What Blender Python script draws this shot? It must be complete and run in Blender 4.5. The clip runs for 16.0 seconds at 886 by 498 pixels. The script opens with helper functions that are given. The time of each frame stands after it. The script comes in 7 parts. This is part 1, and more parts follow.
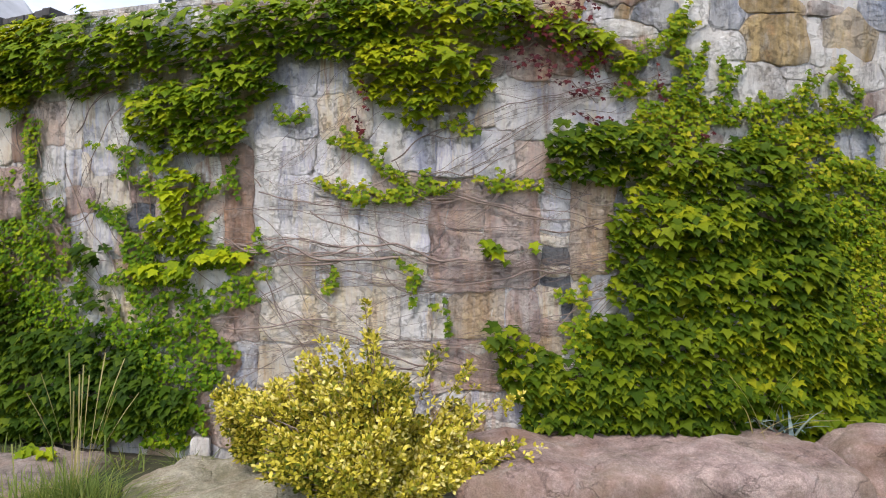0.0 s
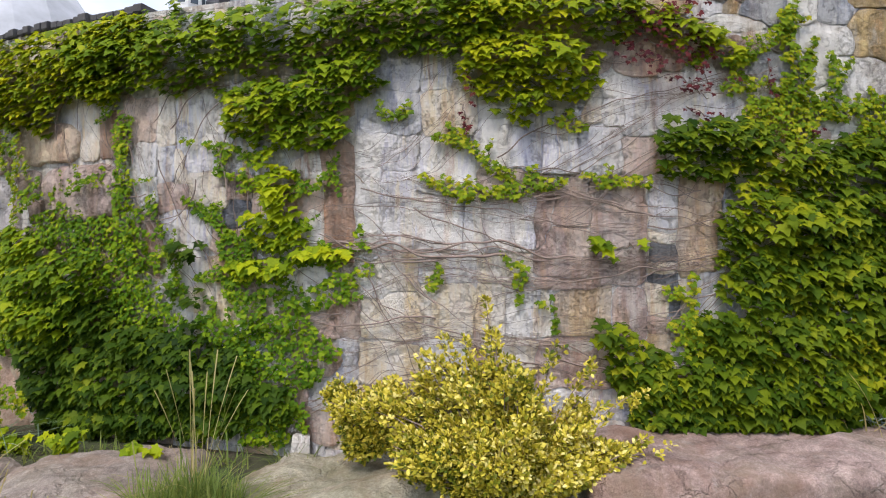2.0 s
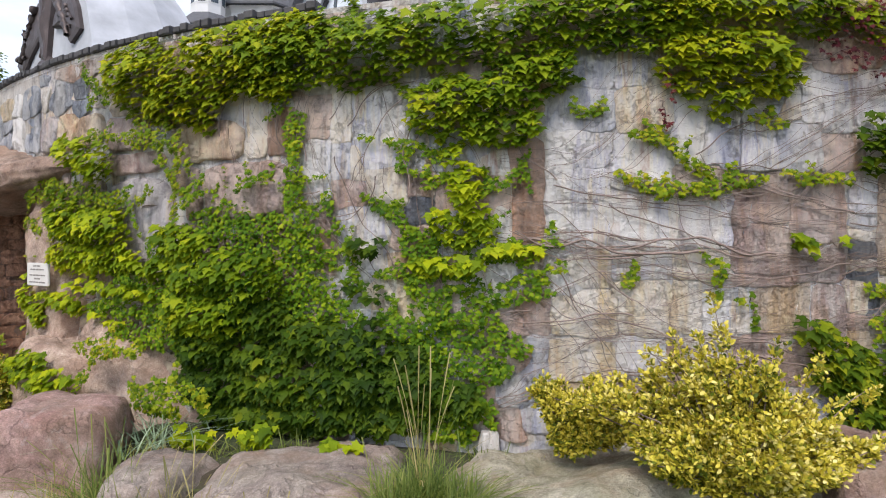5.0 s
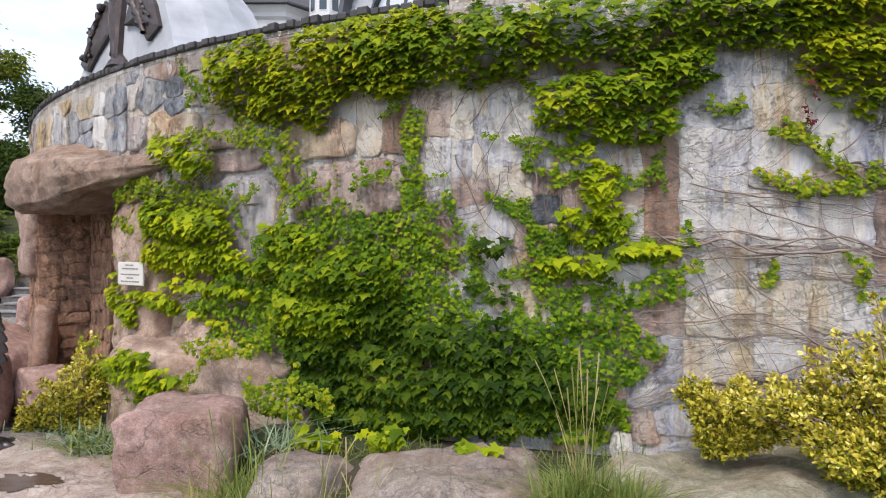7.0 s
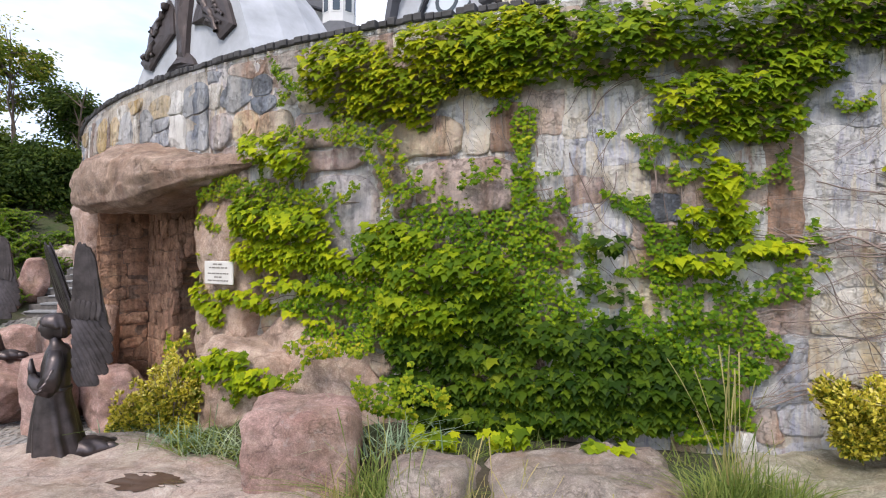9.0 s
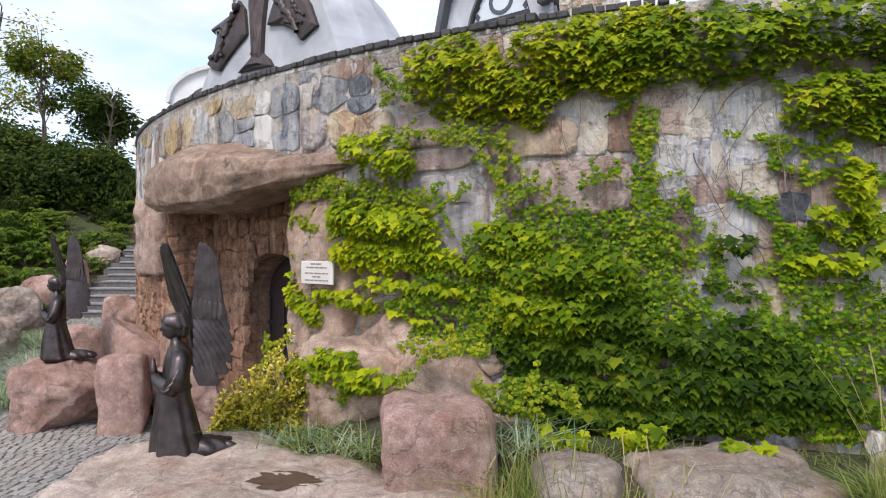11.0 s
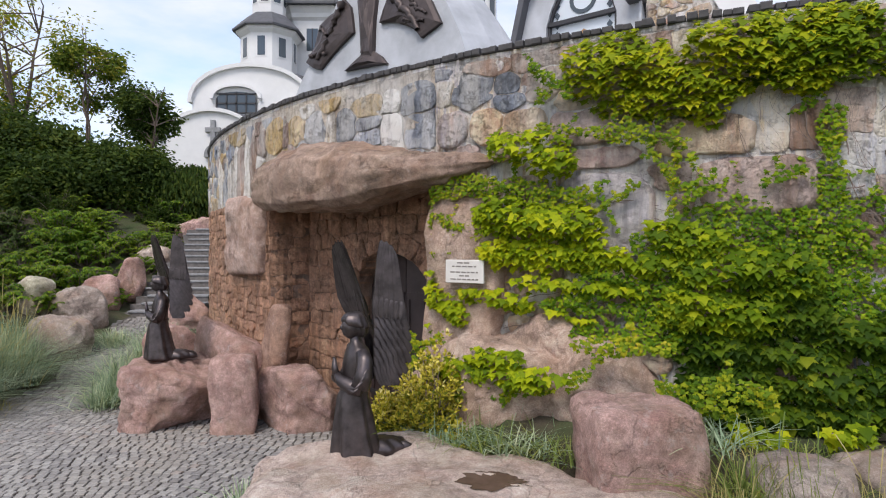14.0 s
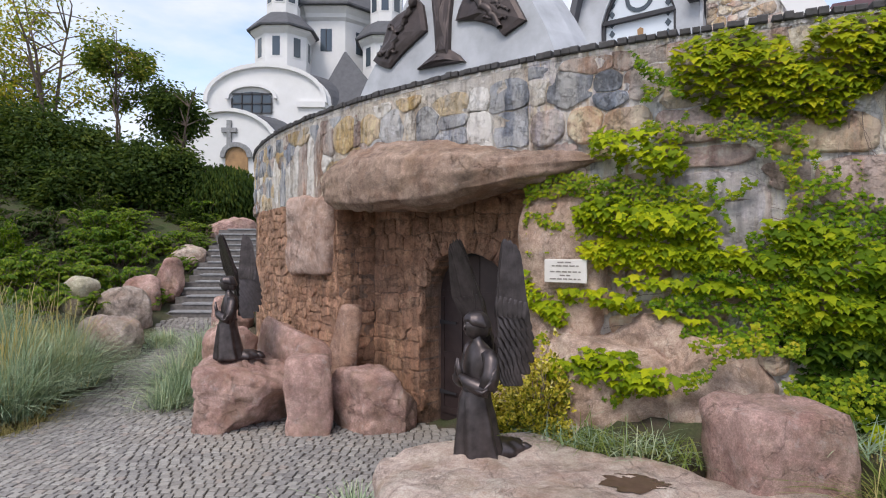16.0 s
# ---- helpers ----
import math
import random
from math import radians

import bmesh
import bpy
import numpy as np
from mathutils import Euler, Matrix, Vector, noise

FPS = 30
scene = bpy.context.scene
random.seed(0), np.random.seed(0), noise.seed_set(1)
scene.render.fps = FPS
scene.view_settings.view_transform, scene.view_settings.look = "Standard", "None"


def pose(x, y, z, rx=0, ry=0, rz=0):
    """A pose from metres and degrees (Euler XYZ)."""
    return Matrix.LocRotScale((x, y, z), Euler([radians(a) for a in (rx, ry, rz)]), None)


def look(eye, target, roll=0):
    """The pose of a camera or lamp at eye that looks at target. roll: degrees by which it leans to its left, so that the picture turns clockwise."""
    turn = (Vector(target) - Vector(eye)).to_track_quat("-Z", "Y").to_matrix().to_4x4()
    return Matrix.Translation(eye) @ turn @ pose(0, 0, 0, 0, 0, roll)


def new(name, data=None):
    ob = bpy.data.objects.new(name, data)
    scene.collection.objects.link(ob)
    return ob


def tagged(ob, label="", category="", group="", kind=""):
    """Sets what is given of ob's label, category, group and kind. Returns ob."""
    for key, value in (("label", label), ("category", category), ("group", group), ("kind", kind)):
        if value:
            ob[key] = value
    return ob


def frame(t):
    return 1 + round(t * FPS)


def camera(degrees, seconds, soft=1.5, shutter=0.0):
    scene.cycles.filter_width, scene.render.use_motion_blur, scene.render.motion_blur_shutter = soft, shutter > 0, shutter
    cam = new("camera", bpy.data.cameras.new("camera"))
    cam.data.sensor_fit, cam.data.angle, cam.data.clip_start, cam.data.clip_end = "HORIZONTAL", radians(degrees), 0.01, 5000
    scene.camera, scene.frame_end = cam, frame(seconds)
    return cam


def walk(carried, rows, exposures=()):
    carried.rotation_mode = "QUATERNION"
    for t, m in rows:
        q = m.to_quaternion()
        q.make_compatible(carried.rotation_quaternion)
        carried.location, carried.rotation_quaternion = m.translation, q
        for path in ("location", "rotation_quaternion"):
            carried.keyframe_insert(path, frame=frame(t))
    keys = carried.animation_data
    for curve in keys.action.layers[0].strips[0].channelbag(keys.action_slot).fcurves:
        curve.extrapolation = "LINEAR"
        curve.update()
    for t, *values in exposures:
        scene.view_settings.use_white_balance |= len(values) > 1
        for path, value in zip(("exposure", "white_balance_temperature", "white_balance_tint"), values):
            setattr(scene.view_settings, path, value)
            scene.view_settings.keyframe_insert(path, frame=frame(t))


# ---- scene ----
cam = camera(73.6, 16.0, 1.1)
METRES, EYE, TILT, LEAN, TURN = 8.0, 2.7, 0.0, 0.0, 0.0
ROWS = [
    (0.0, 0.0, 0.0, 0.0, 0.0, 0.0, 0.0),
    (0.5, -0.0228, 0.0012, -0.0002, 0.04, -0.03, 0.0),
    (1.0, -0.0472, 0.0023, -0.0012, 0.03, -0.03, -0.01),
    (1.5, -0.0731, 0.0029, -0.0015, 0.06, -0.08, 0.0),
    (2.0, -0.0993, 0.0032, -0.0021, 0.15, -0.1, -0.02),
    (2.5, -0.1277, 0.0028, -0.0025, 0.17, -0.17, -0.04),
    (3.0, -0.1584, 0.0024, -0.0028, 0.15, -0.17, -0.04),
    (3.5, -0.1903, 0.0019, -0.0038, 0.13, -0.13, -0.05),
    (4.0, -0.2224, 0.0016, -0.0046, 0.16, -0.11, -0.07),
    (6.5, -0.3852, 0.0075, -0.0051, 0.17, -0.24, -0.11),
    (7.0, -0.4168, 0.0098, -0.0057, 0.22, -0.18, -0.13),
    (7.5, -0.4472, 0.0114, -0.0063, 0.25, -0.13, -0.14),
    (8.0, -0.4778, 0.0132, -0.0075, 0.26, -0.1, -0.15),
    (8.5, -0.5074, 0.0139, -0.0081, 0.3, -0.1, -0.13),
    (9.0, -0.5359, 0.0132, -0.0086, 0.29, -0.09, -0.15),
    (11.5, -0.7004, 0.0101, -0.0099, 0.33, -0.06, -0.13),
    (12.0, -0.733, 0.0101, -0.0108, 0.33, -0.03, -0.15),
    (12.5, -0.7669, 0.0101, -0.0115, 0.32, -0.03, -0.15),
    (13.0, -0.8015, 0.0107, -0.0115, 0.29, -0.07, -0.13),
    (13.5, -0.834, 0.0121, -0.0116, 0.28, -0.08, -0.11),
    (14.0, -0.8663, 0.0148, -0.0118, 0.26, -0.05, -0.14),
    (14.5, -0.8987, 0.0174, -0.0118, 0.26, -0.03, -0.14),
    (15.0, -0.9308, 0.021, -0.0116, 0.28, -0.01, -0.15),
    (15.5, -0.9648, 0.0222, -0.0131, 0.3, 0.01, -0.14),
    (16.0, -0.9988, 0.0228, -0.0141, 0.31, 0.02, -0.17),
]
walk(cam, [(t, pose(0, 0, EYE, TILT, LEAN, TURN) @ pose(METRES * x, METRES * y, METRES * z, 90 + pitch, roll, yaw)) for t, x, y, z, yaw, pitch, roll in ROWS],
     exposures=[(0.0, 0.52, 6350, 14), (4.0, 0.48, 6350, 14), (7.0, 0.52, 6350, 14), (8.8, 0.54, 6350, 14), (11.5, 0.38, 6350, 14), (14.0, 0.26, 6350, 14), (16.0, 0.24, 6350, 14)])

# ---- light: a bright, thinly clouded day ----
scene.view_settings.exposure = 0.38
world = bpy.data.worlds.new("sky")
scene.world = world
world.use_nodes = True
SUN_EL, SUN_AZ = 55.0, 203.0     # degrees; azimuth clockwise from +y


def node(nt, kind, ins=None, **props):
    """A node with its properties and its inputs: values, or sockets to link."""
    n = nt.nodes.new(kind)
    for k, v in props.items():
        setattr(n, k, v)
    for k, v in (ins or {}).items():
        if isinstance(v, bpy.types.NodeSocket):
            nt.links.new(v, n.inputs[k])
        else:
            n.inputs[k].default_value = v
    return n


def ramp(nt, fac, stops):
    """A colour ramp: stops of (position, colour or grey)."""
    n = nt.nodes.new("ShaderNodeValToRGB")
    nt.links.new(fac, n.inputs[0])
    e = n.color_ramp.elements
    while len(e) < len(stops):
        e.new(0.5)
    for i, (p, c) in enumerate(stops):
        c = (c, c, c) if isinstance(c, (int, float)) else c
        e[i].position, e[i].color = p, (*c, 1)
    return n.outputs[0]


def mixc(nt, fac, a, b, mode="MIX"):
    n = nt.nodes.new("ShaderNodeMix")
    n.data_type, n.blend_type = "RGBA", mode
    for i, v in ((0, fac), (6, a), (7, b)):
        if isinstance(v, bpy.types.NodeSocket):
            nt.links.new(v, n.inputs[i])
        elif i == 0:
            n.inputs[0].default_value = v
        else:
            n.inputs[i].default_value = (*v, 1) if len(v) == 3 else v
    return n.outputs[2]


def build_sky():
    nt = world.node_tree
    nt.nodes.clear()
    sky = node(nt, "ShaderNodeTexSky", sky_type="NISHITA", sun_disc=False, sun_elevation=radians(SUN_EL), sun_rotation=radians(SUN_AZ))
    co = node(nt, "ShaderNodeTexCoord")
    mp = node(nt, "ShaderNodeMapping", {"Vector": co.outputs["Generated"], "Scale": (1.4, 1.4, 4.0)})
    nz = node(nt, "ShaderNodeTexNoise", {"Vector": mp.outputs[0], "Scale": 1.6, "Detail": 6.0, "Roughness": 0.55})
    cloud = ramp(nt, nz.outputs["Fac"], [(0.38, 0.25), (0.58, 0.95)])
    dim = mixc(nt, 1.0, sky.outputs[0], (0.26, 0.26, 0.27), "MULTIPLY")
    col = mixc(nt, cloud, dim, (0.96, 0.97, 0.98))
    bg = node(nt, "ShaderNodeBackground", {"Color": col, "Strength": 0.9})
    out = node(nt, "ShaderNodeOutputWorld")
    nt.links.new(bg.outputs[0], out.inputs[0])


build_sky()
sun = new("sun", bpy.data.lights.new("sun", "SUN"))
sun.data.energy, sun.data.angle, sun.data.color = 2.1, radians(20), (1.0, 0.92, 0.8)
_a, _e = radians(SUN_AZ), radians(SUN_EL)
sun.matrix_world = look(Vector((math.sin(_a) * math.cos(_e), math.cos(_a) * math.cos(_e), math.sin(_e))) * 60, (0, 0, 0))

# ---- materials ----


def material(name, rough=0.8, metal=0.0):
    m = bpy.data.materials.new(name)
    m.use_nodes = True
    nt = m.node_tree
    b = nt.nodes["Principled BSDF"]
    b.inputs["Roughness"].default_value, b.inputs["Metallic"].default_value = rough, metal
    return m, nt, b


def bump(nt, b, height, strength=0.4, dist=0.02):
    n = node(nt, "ShaderNodeBump", {"Height": height, "Strength": strength, "Distance": dist})
    nt.links.new(n.outputs[0], b.inputs["Normal"])


def noise_at(nt, scale, stretch=(1, 1, 1), detail=5.0, rough=0.6, shift=(0, 0, 0)):
    g = node(nt, "ShaderNodeNewGeometry")
    mp = node(nt, "ShaderNodeMapping", {"Vector": g.outputs["Position"], "Scale": stretch, "Location": shift})
    return node(nt, "ShaderNodeTexNoise", {"Vector": mp.outputs[0], "Scale": scale, "Detail": detail, "Roughness": rough}).outputs["Fac"]


def stone_material(name, dark, light, streak=0.5, rust=0.25, lime=(0.90, 0.875, 0.835), grain=9.0, tint=0.55, bands=0.0):
    """Rough stone: two tones in patches, a shade of its own for each piece, lime and rust running down it."""
    m, nt, b = material(name, 0.85)
    pick = node(nt, "ShaderNodeObjectInfo").outputs["Random"]
    base = mixc(nt, ramp(nt, noise_at(nt, 2.3, (1, 1, 1.3)), [(0.3, 0.0), (0.7, 1.0)]), dark, light)
    value = node(nt, "ShaderNodeMapRange", {"Value": pick, "To Min": 0.8, "To Max": 1.16}).outputs[0]
    base = mixc(nt, 1.0, base, node(nt, "ShaderNodeCombineColor", {0: value, 1: value, 2: value}).outputs[0], "MULTIPLY")
    fine = noise_at(nt, grain * 3, detail=8.0, rough=0.75)
    base = mixc(nt, 0.55, base, ramp(nt, fine, [(0.3, 0.25), (0.5, 0.5), (0.72, 0.85)]), "OVERLAY")
    blotch = ramp(nt, noise_at(nt, 6.5, detail=9.0, rough=0.72, shift=(2, 2, 9)), [(0.36, 0.22), (0.5, 0.5), (0.66, 0.8)])
    base = mixc(nt, 0.55, base, blotch, "OVERLAY")
    red = ramp(nt, noise_at(nt, 1.4, (3.2, 3.2, 0.35), shift=(4, 1, 2)), [(0.56, 0.0), (0.7, rust)])
    base = mixc(nt, red, base, (0.33, 0.17, 0.07))
    broad = ramp(nt, noise_at(nt, 0.8, (1, 1, 0.8), 5.0, 0.6, (2, 6, 3)), [(0.36, (0.40, 0.44, 0.55)), (0.49, (0.52, 0.51, 0.51)), (0.62, (0.70, 0.57, 0.40))])
    base = mixc(nt, tint, base, broad, "OVERLAY")
    if bands:
        stripe = ramp(nt, noise_at(nt, 1.5, (3.1, 3.1, 0.42), 9.0, 0.64, (3, 3, 3)), [(0.30, (0.36, 0.19, 0.11)), (0.37, (0.82, 0.65, 0.40)), (0.41, (0.38, 0.40, 0.58)), (0.45, (0.90, 0.89, 0.89)), (0.50, (0.60, 0.58, 0.71)), (0.54, (0.90, 0.82, 0.64)), (0.59, (0.58, 0.36, 0.25)), (0.64, (0.90, 0.89, 0.89))])
        patch = ramp(nt, noise_at(nt, 1.1, (1, 1, 0.9), 5.0, 0.6, (7, 1, 2)), [(0.38, 0.35 * bands), (0.52, bands)])
        base = mixc(nt, patch, base, stripe)
    thin = ramp(nt, noise_at(nt, 1.0, (8.5, 8.5, 0.6), 7.0, 0.62, (4, 4, 1)), [(0.34, 0.18), (0.5, 0.5), (0.66, 0.8)])
    base = mixc(nt, 0.5, base, thin, "OVERLAY")
    run = ramp(nt, noise_at(nt, 1.3, (2.6, 2.6, 0.4), 9.0, 0.68), [(0.44, 0.0), (0.54, min(1.0, 1.15 * streak))])
    base = mixc(nt, run, base, lime)
    flake = ramp(nt, noise_at(nt, 4.2, (1.2, 1.2, 0.8), 9.0, 0.72, (6, 0, 4)), [(0.53, 0.0), (0.60, 0.75 * streak)])
    base = mixc(nt, flake, base, lime)
    dirt = ramp(nt, noise_at(nt, 3.0, (1.6, 1.6, 0.9), 9.0, 0.72, (1, 8, 4)), [(0.57, 0.0), (0.68, 0.3)])
    base = mixc(nt, dirt, base, mixc(nt, 0.5, dark, (0.17, 0.13, 0.12)))
    crack = node(nt, "ShaderNodeTexVoronoi", {"Scale": 2.6, "Randomness": 1.0, "Vector": node(nt, "ShaderNodeVectorMath", {0: node(nt, "ShaderNodeNewGeometry").outputs["Position"], 1: node(nt, "ShaderNodeTexNoise", {"Vector": node(nt, "ShaderNodeNewGeometry").outputs["Position"], "Scale": 3.5, "Detail": 6.0, "Roughness": 0.65}).outputs["Color"]}, operation="ADD").outputs[0]}, feature="DISTANCE_TO_EDGE").outputs["Distance"]
    crack = ramp(nt, crack, [(0.0, 1.0), (0.03, 0.0)])
    base = mixc(nt, node(nt, "ShaderNodeMath", {0: crack, 1: 0.24}, operation="MULTIPLY").outputs[0], base, (0.13, 0.105, 0.1))
    drip = ramp(nt, noise_at(nt, 2.2, (3.4, 3.4, 0.25), 6.0, 0.6, (9, 3, 0)), [(0.58, 0.0), (0.72, 0.28)])
    base = mixc(nt, drip, base, (0.10, 0.10, 0.105))
    nt.links.new(base, b.inputs["Base Color"])
    h = node(nt, "ShaderNodeMath", {0: noise_at(nt, grain, detail=9.0, rough=0.72), 1: fine}, operation="ADD").outputs[0]
    h = node(nt, "ShaderNodeMath", {0: h, 1: crack}, operation="SUBTRACT").outputs[0]
    bump(nt, b, h, 0.95, 0.05)
    return m


M_GREY = stone_material("grey_stone", (0.27, 0.30, 0.40), (0.56, 0.58, 0.68), 0.5, 0.12, bands=0.4, tint=0.3)
M_WHITE = stone_material("limed_stone", (0.66, 0.64, 0.66), (0.93, 0.91, 0.88), 0.7, 0.2, bands=0.75, tint=0.35)
M_PALE = stone_material("pale_tan_stone", (0.64, 0.50, 0.31), (0.92, 0.80, 0.57), 0.38, 0.3, bands=0.35, tint=0.3)
M_PINK = stone_material("pink_brown_stone", (0.31, 0.185, 0.14), (0.58, 0.41, 0.33), 0.28, 0.35, bands=0.15, tint=0.3)
M_OCHRE = stone_material("ochre_stone", (0.40, 0.26, 0.135), (0.70, 0.51, 0.29), 0.22, 0.5, bands=0.15, tint=0.3)
M_RUST = stone_material("rust_brown_stone", (0.27, 0.14, 0.085), (0.42, 0.235, 0.145), 0.15, 0.7, bands=0.05, tint=0.2)
M_DARK = stone_material("dark_stone", (0.05, 0.055, 0.065), (0.15, 0.17, 0.21), 0.08, 0.1, tint=0.2)
STONE = {"G": M_GREY, "W": M_WHITE, "L": M_PALE, "P": M_PINK, "O": M_OCHRE, "R": M_RUST, "D": M_DARK}
M_MORTAR = stone_material("pale_mortar", (0.45, 0.41, 0.38), (0.7, 0.67, 0.64), 0.6, 0.2, grain=14.0, bands=0.6)
M_BROWNSTONE = stone_material("reddish_brown_stone", (0.31, 0.16, 0.10), (0.57, 0.345, 0.228), 0.04, 0.3, (0.5, 0.42, 0.36), tint=0.1)
M_NATURAL = stone_material("mauve_natural_rock", (0.31, 0.20, 0.165), (0.57, 0.42, 0.365), 0.2, 0.4, (0.66, 0.60, 0.55), tint=0.2, bands=0.1)
M_NATURAL_TAN = stone_material("tan_natural_rock", (0.42, 0.26, 0.155), (0.74, 0.56, 0.38), 0.22, 0.7, (0.84, 0.76, 0.6), tint=0.2, bands=0.15)
M_NATURAL_GREY = stone_material("lavender_grey_rock", (0.3, 0.25, 0.265), (0.5, 0.45, 0.465), 0.22, 0.5, tint=0.4, bands=0.25)
NATURAL = {"P": M_NATURAL, "L": M_NATURAL_TAN, "O": M_NATURAL_TAN, "G": M_NATURAL_GREY, "W": M_NATURAL_TAN, "R": M_RUST, "D": M_NATURAL}
M_BROWNMORTAR = stone_material("brown_mortar", (0.22, 0.135, 0.095), (0.34, 0.215, 0.155), 0.05, 0.1, tint=0.15)
M_BANDMORTAR = stone_material("grey_brown_mortar", (0.38, 0.34, 0.29), (0.57, 0.51, 0.44), 0.35, 0.2, grain=14.0, tint=0.4)
BAND = {"G": stone_material("blue_grey_fieldstone", (0.15, 0.18, 0.24), (0.38, 0.41, 0.48), 0.35, 0.15, tint=0.3), "W": stone_material("pale_fieldstone", (0.40, 0.38, 0.36), (0.70, 0.67, 0.63), 0.75, 0.15, tint=0.3),
        "O": stone_material("ochre_fieldstone", (0.34, 0.235, 0.10), (0.58, 0.43, 0.21), 0.25, 0.4, tint=0.3), "P": stone_material("brown_fieldstone", (0.20, 0.135, 0.11), (0.40, 0.29, 0.24), 0.3, 0.3, tint=0.3),
        "D": stone_material("slate_fieldstone", (0.10, 0.12, 0.16), (0.26, 0.29, 0.35), 0.3, 0.1, tint=0.3)}


def boulder_material(name, dark, light, moss=0.0, pale=(0.58, 0.5, 0.47)):
    """Weathered granite: broad tones, feldspar speckle, lichen, moss and dark seams."""
    m, nt, b = material(name, 0.85)
    base = mixc(nt, ramp(nt, noise_at(nt, 2.6, detail=10.0, rough=0.72), [(0.36, 0.0), (0.62, 1.0)]), dark, light)
    mid = noise_at(nt, 11.0, detail=9.0, rough=0.78, shift=(5, 5, 2))
    base = mixc(nt, 0.58, base, ramp(nt, mid, [(0.34, 0.22), (0.5, 0.5), (0.66, 0.82)]), "OVERLAY")
    fine = noise_at(nt, 70.0, detail=5.0, rough=0.85)
    base = mixc(nt, 0.6, base, ramp(nt, fine, [(0.32, 0.18), (0.5, 0.5), (0.68, 0.9)]), "OVERLAY")
    warm = ramp(nt, noise_at(nt, 1.6, detail=7.0, rough=0.65, shift=(8, 1, 4)), [(0.48, 0.0), (0.66, 0.4)])
    base = mixc(nt, warm, base, (0.40, 0.22, 0.13))
    spots = ramp(nt, noise_at(nt, 6.5, detail=9.0, rough=0.74, shift=(3, 7, 1)), [(0.57, 0.0), (0.66, 0.5)])
    base = mixc(nt, spots, base, pale)
    if moss:
        green = ramp(nt, noise_at(nt, 2.4, detail=9.0, rough=0.7, shift=(1, 2, 8)), [(0.46, 0.0), (0.6, moss)])
        base = mixc(nt, green, base, (0.15, 0.155, 0.07))
    g = node(nt, "ShaderNodeNewGeometry").outputs["Position"]
    warp = node(nt, "ShaderNodeVectorMath", {0: g, 1: node(nt, "ShaderNodeTexNoise", {"Vector": g, "Scale": 2.2, "Detail": 6.0, "Roughness": 0.6}).outputs["Color"]}, operation="ADD").outputs[0]
    seam = ramp(nt, node(nt, "ShaderNodeTexVoronoi", {"Vector": warp, "Scale": 1.5}, feature="DISTANCE_TO_EDGE").outputs["Distance"], [(0.0, 1.0), (0.018, 0.0)])
    base = mixc(nt, node(nt, "ShaderNodeMath", {0: seam, 1: 0.22}, operation="MULTIPLY").outputs[0], base, (0.07, 0.05, 0.045))
    nt.links.new(base, b.inputs["Base Color"])
    h = node(nt, "ShaderNodeMath", {0: noise_at(nt, 8.0, detail=9.0, rough=0.7), 1: fine}, operation="ADD").outputs[0]
    h = node(nt, "ShaderNodeMath", {0: h, 1: seam}, operation="SUBTRACT").outputs[0]
    bump(nt, b, h, 0.8, 0.03)
    return m


M_BOULDER = boulder_material("pink_granite", (0.294, 0.168, 0.143), (0.554, 0.374, 0.332), 0.22)
M_BOULDER_DUSK = boulder_material("dusky_pink_granite", (0.282, 0.189, 0.167), (0.528, 0.405, 0.37), 0.25)
M_FOOT = boulder_material("pinkish_tan_rock", (0.36, 0.243, 0.189), (0.63, 0.477, 0.387), 0.12)
M_LINTEL = boulder_material("weathered_brown_granite", (0.20, 0.13, 0.098), (0.45, 0.325, 0.255), 0.12, (0.6, 0.5, 0.43))
M_PITTED = boulder_material("pitted_pink_granite", (0.292, 0.189, 0.15), (0.568, 0.43, 0.37), 0.0)
M_BOULDER_BROWN = boulder_material("smooth_brown_granite", (0.252, 0.147, 0.109), (0.437, 0.286, 0.218), 0.0)
M_BOULDER_PALE = boulder_material("pale_tan_granite", (0.383, 0.285, 0.242), (0.654, 0.544, 0.476), 0.22)
M_BOULDER_MOSS = boulder_material("mossy_granite", (0.34, 0.31, 0.225), (0.54, 0.505, 0.39), 0.6)
M_BOULDER_GREY = boulder_material("grey_brown_granite", (0.252, 0.2, 0.174), (0.444, 0.377, 0.333), 0.2)


